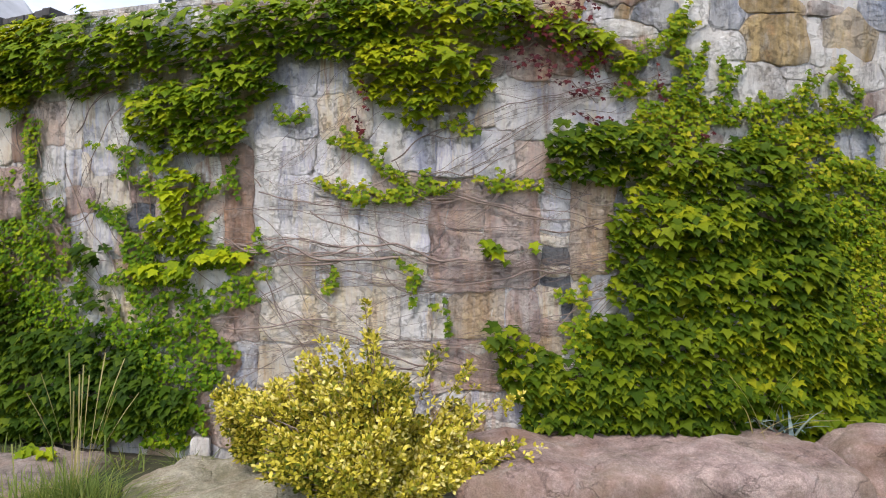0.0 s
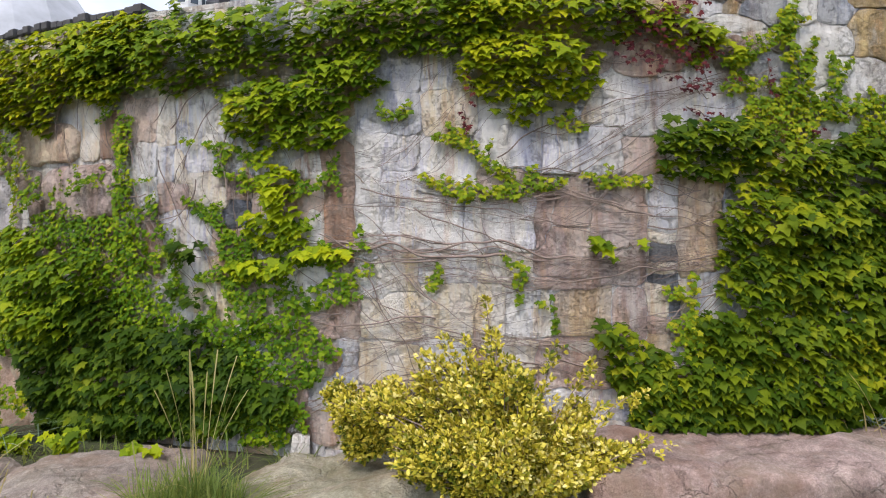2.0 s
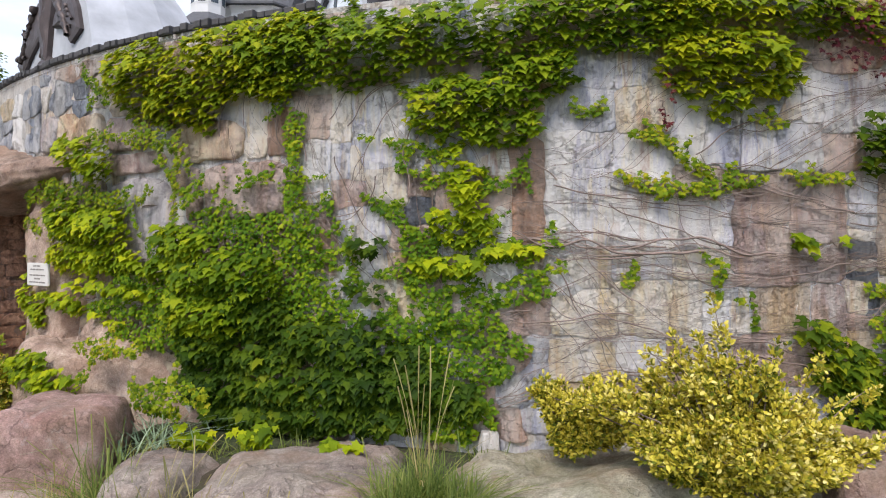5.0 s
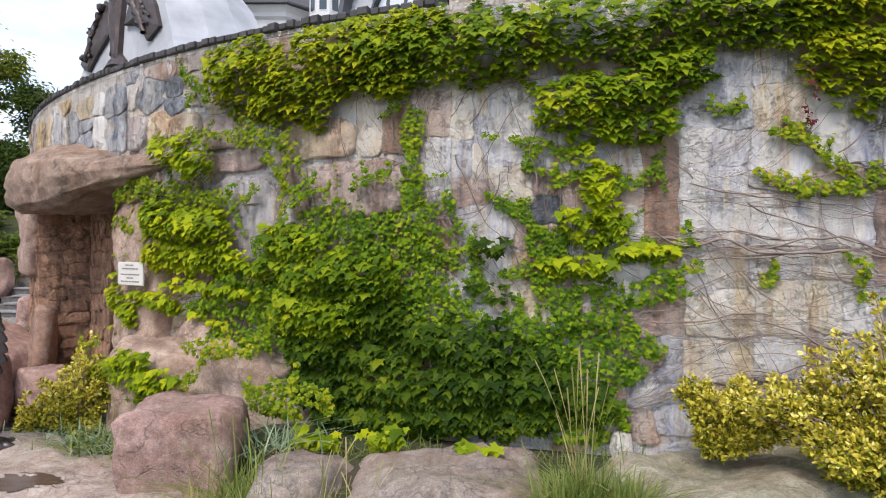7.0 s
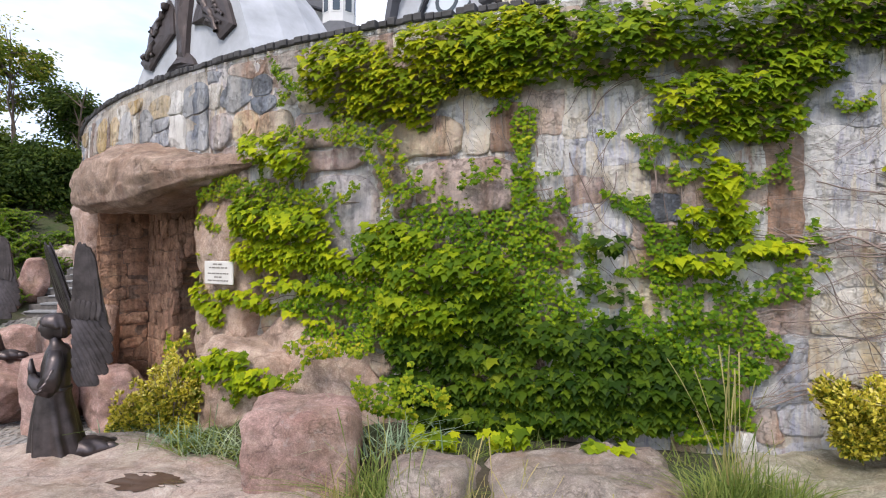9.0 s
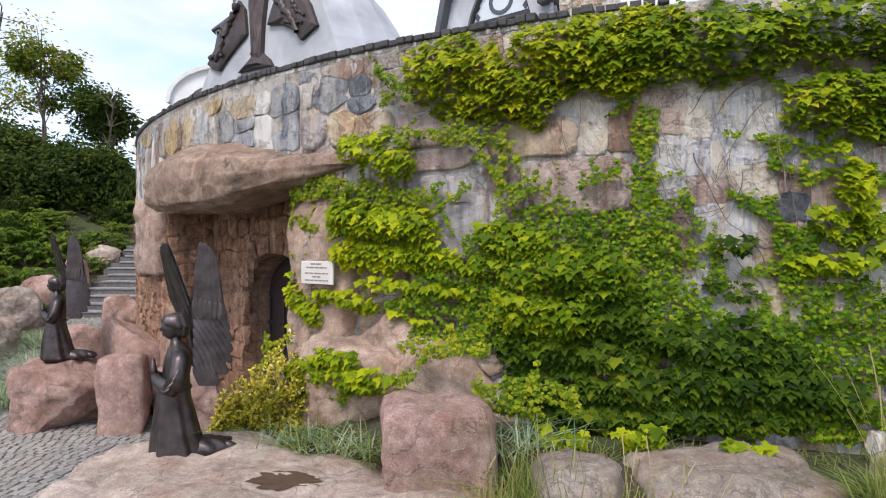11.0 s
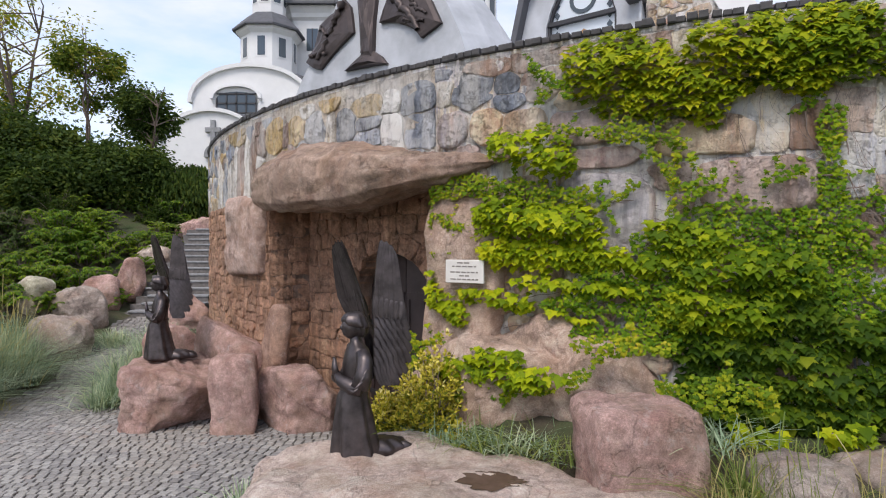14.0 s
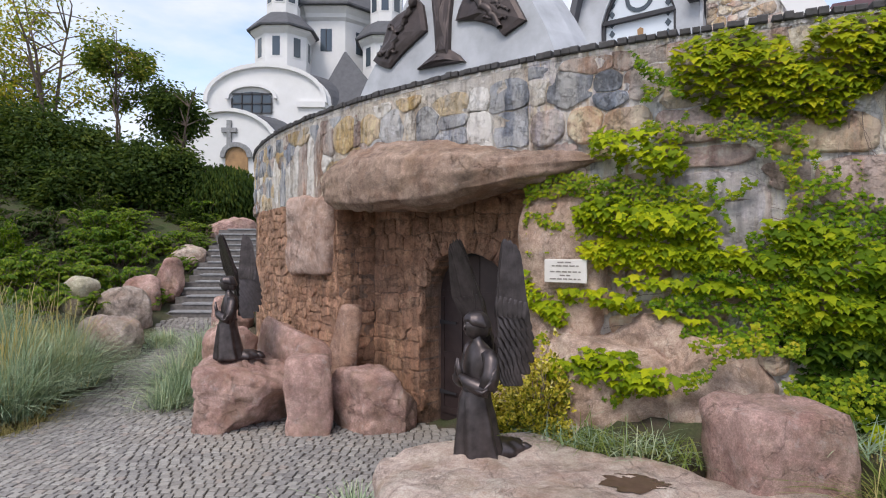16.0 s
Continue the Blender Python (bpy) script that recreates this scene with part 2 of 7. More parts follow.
def leaf_material(name, stops, rough=0.6, shine=0.14, through_light=0.35):
    """Leaves, each of its own shade, with light coming through the blade."""
    m, nt, b = material(name, rough)
    g = node(nt, "ShaderNodeNewGeometry").outputs["Random Per Island"]
    o = node(nt, "ShaderNodeObjectInfo").outputs["Random"]
    r = node(nt, "ShaderNodeMath", {0: g, 1: o}, operation="ADD").outputs[0]
    r = node(nt, "ShaderNodeMath", {0: r}, operation="FRACT").outputs[0]
    patch = noise_at(nt, 0.9, detail=2.0, shift=(5, 2, 1))
    r = node(nt, "ShaderNodeMath", {0: r, 1: 0.6}, operation="MULTIPLY").outputs[0]
    r = node(nt, "ShaderNodeMath", {0: patch, 1: 0.7, 2: r}, operation="MULTIPLY_ADD").outputs[0]
    r = node(nt, "ShaderNodeMath", {0: r, 1: 0.15}, operation="SUBTRACT").outputs[0]
    col = ramp(nt, r, stops)
    vein = ramp(nt, noise_at(nt, 60.0, detail=3.0), [(0.3, 0.38), (0.7, 0.62)])
    col = mixc(nt, 0.4, col, vein, "OVERLAY")
    nt.links.new(col, b.inputs["Base Color"])
    b.inputs["Specular IOR Level"].default_value = shine
    tr = node(nt, "ShaderNodeBsdfTranslucent", {"Color": mixc(nt, 1.0, col, (1.25, 1.2, 0.6), "MULTIPLY")})
    mx = node(nt, "ShaderNodeMixShader", {0: through_light, 1: b.outputs[0], 2: tr.outputs[0]})
    nt.links.new(mx.outputs[0], nt.nodes["Material Output"].inputs[0])
    return m


M_IVY = leaf_material("ivy_leaf", [(0.1, (0.045, 0.09, 0.003)), (0.42, (0.175, 0.24, 0.004)), (0.7, (0.345, 0.385, 0.006)), (1.0, (0.58, 0.50, 0.012))])
M_IVY_GOLD = leaf_material("yellowing_ivy_leaf", [(0.1, (0.05, 0.10, 0.003)), (0.4, (0.18, 0.26, 0.004)), (0.68, (0.355, 0.42, 0.006)), (1.0, (0.58, 0.54, 0.012))])
# own deep green, taken darker for shade inside the thick mass
M_IVY_DEEP = leaf_material("deep_green_shaded_ivy_leaf", [(0.1, (0.017, 0.05, 0.003)), (0.45, (0.07, 0.122, 0.004)), (0.75, (0.18, 0.235, 0.006)), (1.0, (0.44, 0.42, 0.012))])
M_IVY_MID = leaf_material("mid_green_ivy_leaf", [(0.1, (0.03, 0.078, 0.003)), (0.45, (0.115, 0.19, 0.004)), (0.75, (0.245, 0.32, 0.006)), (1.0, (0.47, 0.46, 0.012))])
# leaf colour darkened in place of the shade below the ivy overhang
M_IVY_SHADE = leaf_material("dark_shaded_ivy_leaf", [(0.1, (0.012, 0.036, 0.003)), (0.45, (0.044, 0.09, 0.004)), (0.75, (0.105, 0.165, 0.006)), (1.0, (0.29, 0.31, 0.012))])
M_IVY_SMALL = leaf_material("young_ivy_leaf", [(0.1, (0.03, 0.09, 0.005)), (0.45, (0.105, 0.205, 0.006)), (0.75, (0.26, 0.355, 0.008)), (1.0, (0.54, 0.48, 0.03))])
M_IVY_FINE = leaf_material("small_yellowing_ivy_leaf", [(0.1, (0.05, 0.115, 0.005)), (0.45, (0.16, 0.25, 0.008)), (0.75, (0.36, 0.38, 0.012)), (1.0, (0.62, 0.45, 0.05))])
M_IVY_RED = leaf_material("red_ivy_leaf", [(0.1, (0.05, 0.012, 0.018)), (0.7, (0.13, 0.022, 0.026)), (1.0, (0.24, 0.07, 0.04))])
M_EUONYMUS = leaf_material("variegated_leaf", [(0.1, (0.04, 0.075, 0.008)), (0.3, (0.17, 0.19, 0.015)), (0.44, (0.42, 0.365, 0.026)), (0.68, (0.71, 0.60, 0.08)), (0.96, (0.93, 0.86, 0.44))], 0.5, 0.2, 0.2)
M_EUONYMUS_CORE = leaf_material("green_leaf_centre", [(0.1, (0.05, 0.1, 0.01)), (0.5, (0.16, 0.22, 0.015)), (0.9, (0.36, 0.36, 0.03))], 0.5, 0.2, 0.15)
M_TREE_LEAF = leaf_material("tree_leaf", [(0.1, (0.05, 0.09, 0.015)), (0.5, (0.13, 0.19, 0.025)), (0.85, (0.3, 0.28, 0.04)), (1.0, (0.5, 0.36, 0.05))])
M_TREE_SUN = leaf_material("yellowing_tree_leaf", [(0.1, (0.08, 0.13, 0.015)), (0.45, (0.23, 0.29, 0.025)), (0.75, (0.42, 0.36, 0.04)), (1.0, (0.55, 0.38, 0.05))])
# dark foliage, with the shadows among the trees added to its colour
M_TREE_DARK = leaf_material("dark_shadowed_tree_leaf", [(0.1, (0.02, 0.042, 0.011)), (0.6, (0.057, 0.097, 0.018)), (1.0, (0.16, 0.19, 0.03))])
M_SHRUB = leaf_material("shrub_leaf", [(0.1, (0.026, 0.075, 0.008)), (0.5, (0.10, 0.185, 0.012)), (1.0, (0.30, 0.36, 0.026))])
M_GREENGRASS = leaf_material("green_fescue", [(0.1, (0.09, 0.14, 0.035)), (0.5, (0.2, 0.27, 0.07)), (0.9, (0.36, 0.36, 0.12)), (1.0, (0.5, 0.42, 0.2))], 0.6)
M_BLUEGRASS = leaf_material("blue_green_grass", [(0.1, (0.115, 0.18, 0.10)), (0.45, (0.27, 0.37, 0.245)), (0.8, (0.48, 0.54, 0.36)), (1.0, (0.66, 0.57, 0.32))], 0.6, 0.14, 0.12)
M_YUCCA = leaf_material("blue_grey_blade", [(0.1, (0.10, 0.15, 0.15)), (0.5, (0.2, 0.28, 0.27)), (1.0, (0.36, 0.42, 0.38))], 0.5, 0.2, 0.05)
M_DRYGRASS = leaf_material("dry_grass", [(0.1, (0.22, 0.24, 0.09)), (0.5, (0.42, 0.36, 0.16)), (1.0, (0.6, 0.5, 0.28))], 0.6)


def plain(name, col, rough=0.6, metal=0.0, var=0.25, scale=8.0, relief=0.15):
    m, nt, b = material(name, rough, metal)
    c = mixc(nt, var, col, ramp(nt, noise_at(nt, scale, detail=6.0), [(0.3, 0.2), (0.7, 0.85)]), "OVERLAY")
    nt.links.new(c, b.inputs["Base Color"])
    if relief:
        bump(nt, b, noise_at(nt, scale * 4, detail=5.0), relief, 0.01)
    return m


M_TWIG = plain("ivy_stem_bark", (0.23, 0.175, 0.15), 0.85, var=0.5)
M_BARK = plain("tree_bark", (0.12, 0.09, 0.07), 0.9, var=0.5)
M_BRONZE = plain("dark_bronze", (0.085, 0.072, 0.073), 0.4, 0.8, 0.6, 9.0, 0.2)
M_RELIEF = plain("dark_brown_bronze", (0.075, 0.06, 0.058), 0.5, 0.6, 0.4, 6.0, 0.2)
M_PLASTER = plain("white_plaster", (0.68, 0.685, 0.69), 0.8, var=0.12, scale=2.0)
M_SHELL = plain("pale_grey_render", (0.40, 0.42, 0.455), 0.75, var=0.4, scale=1.6, relief=0.3)
M_ROOF = plain("dark_grey_roof", (0.085, 0.088, 0.1), 0.75, 0.0, 0.25, 3.0)
M_WINE = plain("wine_roof", (0.11, 0.06, 0.075), 0.6, 0.1, 0.25, 3.0)
M_FRAME = plain("black_frame", (0.03, 0.03, 0.035), 0.5, var=0.2)
M_CAP = plain("dark_brick", (0.06, 0.058, 0.06), 0.85, var=0.6, scale=9.0, relief=0.5)
M_DOOR = plain("dark_iron_door", (0.05, 0.035, 0.035), 0.5, 0.3, 0.4, 5.0)
M_PLAQUE = plain("white_marble", (0.64, 0.62, 0.58), 0.45, var=0.15)
M_INK = plain("grey_lettering", (0.22, 0.2, 0.18), 0.7)
M_STEP = plain("grey_stone_tread", (0.235, 0.24, 0.25), 0.75, var=0.4, scale=6.0, relief=0.4)
M_RISER = plain("dark_stone_riser", (0.14, 0.13, 0.125), 0.85, var=0.5, scale=10.0, relief=0.4)
M_PUDDLE = plain("wet_brown_silt", (0.085, 0.055, 0.04), 0.25, var=0.4, scale=10.0, relief=0.1)
M_RED = plain("red_glass_paint", (0.5, 0.09, 0.07), 0.4)
M_ICON = plain("ochre_icon_paint", (0.34, 0.2, 0.09), 0.5, var=0.6, scale=1.2)


def glass_material():
    m, nt, b = material("sky_tinted_window_glass", 0.06)
    # pale blue base imitates sky reflected in the panes
    b.inputs["Base Color"].default_value = (0.6, 0.66, 0.72, 1)
    b.inputs["Specular IOR Level"].default_value = 0.8
    return m


M_GLASS = glass_material()
M_DARKGLASS, _nt, _b = material("dark_window_glass", 0.05)
_b.inputs["Base Color"].default_value = (0.06, 0.08, 0.1, 1)


def cobble_material():
    m, nt, b = material("grey_granite_sett", 0.8)
    o = node(nt, "ShaderNodeObjectInfo").outputs["Random"]
    g = node(nt, "ShaderNodeNewGeometry").outputs["Random Per Island"]
    r = node(nt, "ShaderNodeMath", {0: node(nt, "ShaderNodeMath", {0: g, 1: o}, operation="ADD").outputs[0]}, operation="FRACT").outputs[0]
    c = ramp(nt, r, [(0.0, (0.18, 0.172, 0.168)), (0.5, (0.235, 0.226, 0.217)), (0.9, (0.30, 0.29, 0.275)), (1.0, (0.25, 0.215, 0.195))])
    c = mixc(nt, 0.5, c, ramp(nt, noise_at(nt, 60.0, detail=4.0), [(0.3, 0.3), (0.7, 0.75)]), "OVERLAY")
    c = mixc(nt, ramp(nt, noise_at(nt, 0.8, detail=4.0), [(0.45, 0.0), (0.7, 0.5)]), c, (0.3, 0.27, 0.23))
    nt.links.new(c, b.inputs["Base Color"])
    bump(nt, b, noise_at(nt, 40.0), 0.4, 0.01)
    return m


M_SETT = cobble_material()


def ground_material():
    m, nt, b = material("soil_and_grass", 0.95)
    c = mixc(nt, ramp(nt, noise_at(nt, 1.1, detail=6.0), [(0.4, 0.0), (0.62, 1.0)]), (0.075, 0.06, 0.04), (0.05, 0.075, 0.022))
    c = mixc(nt, 0.6, c, ramp(nt, noise_at(nt, 30.0, detail=8.0, rough=0.8), [(0.3, 0.15), (0.7, 0.9)]), "OVERLAY")
    nt.links.new(c, b.inputs["Base Color"])
    bump(nt, b, noise_at(nt, 22.0, detail=8.0, rough=0.7), 0.8, 0.05)
    return m


M_GROUND = ground_material()
M_JOINT = plain("sandy_joint", (0.085, 0.076, 0.066), 0.95, var=0.5, scale=20.0, relief=0.4)

# ---- building helpers ----


def part(name, bm, mat, parent=None, label="", smooth=True):
    """Links a bmesh as one mesh object under a thing or a part."""
    me = bpy.data.meshes.new(name)
    bm.normal_update()
    bm.to_mesh(me)
    bm.free()
    return link_mesh(name, me, mat, parent, label, smooth)


def link_mesh(name, me, mat, parent=None, label="", smooth=True):
    if mat is not None:
        me.materials.append(mat)
    if smooth:
        me.polygons.foreach_set("use_smooth", [True] * len(me.polygons))
    ob = new(name, me)
    if parent is not None:
        ob.parent = parent
    if label:
        ob["label"] = label
    return ob


def thing(name, label, category, group="", kind="", at=(0, 0, 0)):
    ob = new(name)
    ob.location = at
    return tagged(ob, label, category, group, kind)


def raw_mesh(name, verts, faces):
    me = bpy.data.meshes.new(name)
    me.from_pydata([tuple(v) for v in verts], [], [tuple(f) for f in faces])
    me.update()
    return me


def box_bm(x0, x1, y0, y1, z0, z1, bevel=0.0, bm=None, m=None):
    """A box, with bevelled edges if asked for, added to a bmesh."""
    own = bmesh.new()
    bmesh.ops.create_cube(own, size=1.0)
    for v in own.verts:
        v.co = Vector(((x0, x1)[v.co.x > 0], (y0, y1)[v.co.y > 0], (z0, z1)[v.co.z > 0]))
    if bevel:
        bmesh.ops.bevel(own, geom=own.edges[:], offset=bevel, segments=1, profile=0.7, affect="EDGES")
    if m is not None:
        bmesh.ops.transform(own, matrix=m, verts=own.verts)
    if bm is None:
        return own
    join(bm, own)
    return bm


def join(bm, other):
    tmp = bpy.data.meshes.new("tmp")
    other.to_mesh(tmp)
    other.free()
    bm.from_mesh(tmp)
    bpy.data.meshes.remove(tmp)
    return bm


def loft(bm, rings, cap=True):
    """Joins rings of points, all of the same count, by quads."""
    loops = [[bm.verts.new(p) for p in r] for r in rings]
    n = len(loops[0])
    for a, b in zip(loops, loops[1:]):
        for i in range(n):
            bm.faces.new((a[i], a[(i + 1) % n], b[(i + 1) % n], b[i]))
    if cap:
        bm.faces.new(list(reversed(loops[0])))
        bm.faces.new(loops[-1])
    return bm


def prism(bm, outline, depth, axis=(0, 1, 0)):
    """A flat outline pushed back along an axis, as a solid."""
    d = Vector(axis) * depth
    loft(bm, [[Vector(p) for p in outline], [Vector(p) + d for p in outline]])
    bmesh.ops.recalc_face_normals(bm, faces=bm.faces[:])
    return bm


# ---- the plan: a round retaining wall with a raised terrace behind it ----
CX, CY, RAD, TOP = 1.0, 18.8, 14.3, 4.72


def on_wall(s, z, off=0.0):
    """The place at s metres along the wall (to the west), z up, off metres out of it."""
    a = s / RAD
    return Vector((CX - (RAD + off) * math.sin(a), CY - (RAD + off) * math.cos(a), z))


def smooth01(a, b, v):
    k = np.clip((np.asarray(v, float) - a) / (b - a), 0, 1)
    return k * k * (3 - 2 * k)


def ground_z(x, y):
    """Height of the ground: paved yard, ramp to the stairs, bank on the west, bed along the wall."""
    x, y = np.asarray(x, float), np.asarray(y, float)
    ramp_ = 0.85 * smooth01(9.8, 15.4, y) * smooth01(-8.0, -11.5, x)
    stair = 2.15 * np.clip((y - 15.6) / 4.9, 0, 1) * smooth01(-12.0, -13.0, x)
    bank = 0.30 * np.clip(-x - 14.3 - 0.05 * np.clip(y - 8, 0, 9), 0, 9) * smooth01(6.0, 10.0, y)
    out = np.hypot(x - CX, y - CY) - RAD
    back = 0.75 * smooth01(-4.4, -5.4, x)
    bed = 1.02 * smooth01(-8.1, -6.5, x) * smooth01(2.1 - back, 1.15 - back, out)
    hill = 1.3 * smooth01(22, 40, y)
    inside = 1.2 * smooth01(-1.0, -4.0, out) * smooth01(14, 18, y)
    bump_ = 0.05 * np.sin(x * 1.7 + y * 0.6) * np.sin(y * 1.3) * smooth01(-13.6, -15.0, x)
    return ramp_ + stair + bank + bed + hill + inside + bump_


def build_ground():
    xs = np.unique(np.concatenate([np.linspace(-400, -26, 16), np.linspace(-26, 12, 115), np.linspace(12, 400, 16)]))
    ys = np.unique(np.concatenate([np.linspace(-300, -6, 10), np.linspace(-6, 24, 91), np.linspace(24, 60, 19), np.linspace(60, 600, 12)]))
    gx, gy = np.meshgrid(xs, ys)
    gz = ground_z(gx, gy) - 0.03
    n, k = len(xs), len(ys)
    faces = [(j * n + i, j * n + i + 1, (j + 1) * n + i + 1, (j + 1) * n + i) for j in range(k - 1) for i in range(n - 1)]
    ob = link_mesh("ground", raw_mesh("ground", np.stack([gx.ravel(), gy.ravel(), gz.ravel()], 1), faces), M_GROUND)
    tagged(ob, "bare soil with patchy grass, rising to a bank", "ground", kind="structure")


build_ground()


def ring_wall(name, s0, s1, z0, z1, r0, r1, mat, label, steps=90):
    """A stretch of curved wall, r0 to r1 metres out of the wall line."""
    bm = bmesh.new()
    rings = []
    for i in range(steps + 1):
        s = s0 + (s1 - s0) * i / steps
        rings.append([on_wall(s, z0, r0), on_wall(s, z0, r1), on_wall(s, z1, r1), on_wall(s, z1, r0)])
    loft(bm, rings)
    bmesh.ops.recalc_face_normals(bm, faces=bm.faces[:])
    ob = part(name, bm, mat, smooth=False)
    return tagged(ob, label, "wall", kind="structure")


# recess for the door, between these places along the wall
REC0, REC1, DEEP = 8.55, 12.05, 0.72
wall_main = ring_wall("wall_main", -12.0, REC0, -0.2, TOP - 0.02, -0.6, -0.006, M_MORTAR, "tall curved stone retaining wall stained with lime and rust")
wall_band = ring_wall("wall_band", REC0, 19.0, 3.35, TOP - 0.02, -0.6, -0.004, M_BANDMORTAR, "curved fieldstone parapet band above the cave entrance")
wall_pillar = ring_wall("wall_pillar", REC1, 19.0, -0.2, 3.35, -0.6, -0.04, M_BROWNMORTAR, "reddish rough stone wall beside the cave entrance", 40)
DOOR_S, DOOR_W, DOOR_SPRING, DOOR_RISE, REVEAL = 10.02, 1.74, 1.93, 0.62, 0.42


def arch_points(w, spring, rise, n=14):
    pts = [(-w / 2, 0.0), (-w / 2, spring)]
    pts += [(-w / 2 * math.cos(math.pi * i / n), spring + rise * math.sin(math.pi * i / n)) for i in range(1, n)]
    return pts + [(w / 2, spring), (w / 2, 0.0)]


def build_niche_wall():
    """The back wall of the niche, with the arched opening through it."""
    bm = bmesh.new()
    r0, r1 = -DEEP - 0.6, -DEEP - 0.012

    def block(cols):
        rings = [[on_wall(s, lo, r0), on_wall(s, lo, r1), on_wall(s, hi, r1), on_wall(s, hi, r0)] for s, lo, hi in cols]
        loft(bm, rings)

    w = DOOR_W / 2
    for a, b in ((REC0 - 0.4, DOOR_S - w), (DOOR_S + w, REC1 + 0.5)):
        block([(a + (b - a) * i / 8, -0.2, 3.6) for i in range(9)])
    block([(DOOR_S + x, z, 3.6) for x, z in arch_points(DOOR_W, DOOR_SPRING, DOOR_RISE)[1:-1]])
    bmesh.ops.recalc_face_normals(bm, faces=bm.faces[:])
    ob = part("wall_niche", bm, M_BROWNMORTAR, smooth=False)
    return tagged(ob, "brown squared stone back wall of the entrance niche", "wall", kind="structure")


wall_niche = build_niche_wall()
terrace = ring_wall("terrace", -12.0, 30.0, 4.3, 4.42, -14.2, -0.6, M_MORTAR, "paved terrace behind the parapet", 40)
tagged(terrace, category="floor")


def niche_side(s, r_in, r_out, name):
    bm = bmesh.new()
    d = 0.35 if s > 10 else -0.35
    loft(bm, [[on_wall(s, z, r_out), on_wall(s + d, z, r_out), on_wall(s + d, z, r_in), on_wall(s, z, r_in)] for z in (-0.2, 3.6)])
    bmesh.ops.recalc_face_normals(bm, faces=bm.faces[:])
    return tagged(part(name, bm, M_BROWNMORTAR, smooth=False), "brown stone side wall of the entrance niche", "wall", kind="structure")


side_west = niche_side(REC1, -DEEP - 0.2, -0.05, "wall_niche_west")
side_east = niche_side(REC0, -DEEP - 0.2, -0.05, "wall_niche_east")


# ---- stones of the walls ----


def cell_outline(k, seeds, near, rays=20, pw=2.0, squared=False):
    """The outline of stone k among its neighbours: along each ray, the way to where another stone is nearer."""
    cx, cz, a, b = seeds[k]

    def far(x, z, c):
        if squared:
            qx, qz = np.abs(x - c[..., 0]) - c[..., 2], np.abs(z - c[..., 1]) - c[..., 3]
            return np.hypot(np.maximum(qx, 0), np.maximum(qz, 0)) + np.minimum(np.maximum(qx, qz), 0)
        return (np.abs((x - c[..., 0]) / c[..., 2]) ** pw + np.abs((z - c[..., 1]) / c[..., 3]) ** pw) ** (1 / pw)

    me_, most = np.array(seeds[k]), 0.07 if squared else 1.6
    pts = []
    for i in range(rays):
        t = 2 * math.pi * (i + 0.5) / rays
        dx, dz = math.cos(t), math.sin(t)
        grow = (1 / max(abs(dx), abs(dz))) ** 0.8 if squared else 1.0
        dx, dz = dx * a * grow, dz * b * grow
        lo, hi = 0.1, 2.0
        for _ in range(9):
            mid = (lo + hi) / 2
            x, z = cx + dx * mid, cz + dz * mid
            own = float(far(x, z, me_))
            ok = own < most and not (far(x, z, near) < own).any()
            lo, hi = (mid, hi) if ok else (lo, mid)
        pts.append((cx + dx * lo, cz + dz * lo))
    return pts


def stone_piece(pts, c, place, mat, parent, joint=0.018, proud=0.05, seed=0.0, rough=0.03, crisp=False):
    """One wall stone: a block with an uneven worn rim and a slightly tilted face, set in the mortar."""
    n = len(pts)
    soft_ = 0.07 if proud > 0.07 else 0.0
    lean_s, lean_z = 0.09 * noise.noise((seed, 3.1, 0.0)), 0.09 * noise.noise((seed, 0.0, 7.7))
    rings = []
    steps = ((1.0, -0.06), (1.0, 0.3 * proud), (0.988, 0.85 * proud), (0.95, proud), (0.5, proud)) if crisp else ((1.0, -0.06), (1.0, 0.2 * proud), (0.965 - soft_, 0.8 * proud), (0.84 - 1.4 * soft_, 0.97 * proud), (0.45, proud))
    for shrink, off in steps:
        ring = []
        for x, z in pts:
            dx, dz = x - c[0], z - c[1]
            d = math.hypot(dx, dz)
            k = max(0.2, (d - joint) / max(d, 1e-4)) * shrink
            px, pz = c[0] + dx * k, c[1] + dz * k
            wob = noise.noise((px * 5 + seed, pz * 5, seed)) * rough + (px - c[0]) * lean_s + (pz - c[1]) * lean_z if off > 0 else 0
            px += 0.03 * noise.noise((px * 5, pz * 5, 1.0)) + 0.012 * noise.noise((px * 17, pz * 17, 2.0))
            pz += 0.03 * noise.noise((px * 5, pz * 5, 5.0)) + 0.012 * noise.noise((px * 17, pz * 17, 7.0))
            ring.append(place(px, pz, off + wob))
        rings.append(ring)
    rings.append([place(c[0], c[1], proud + noise.noise((seed, c[0], c[1])) * rough)])
    verts = [p for r in rings for p in r]
    faces = []
    for a in range(len(rings) - 2):
        for i in range(n):
            j = (i + 1) % n
            faces.append((a * n + i, (a + 1) * n + i, (a + 1) * n + j, a * n + j))
    base, tip = (len(rings) - 2) * n, (len(rings) - 1) * n
    faces += [(base + i, tip, base + (i + 1) % n) for i in range(n)]
    return link_mesh("stone", raw_mesh("stone", verts, faces), mat, parent)


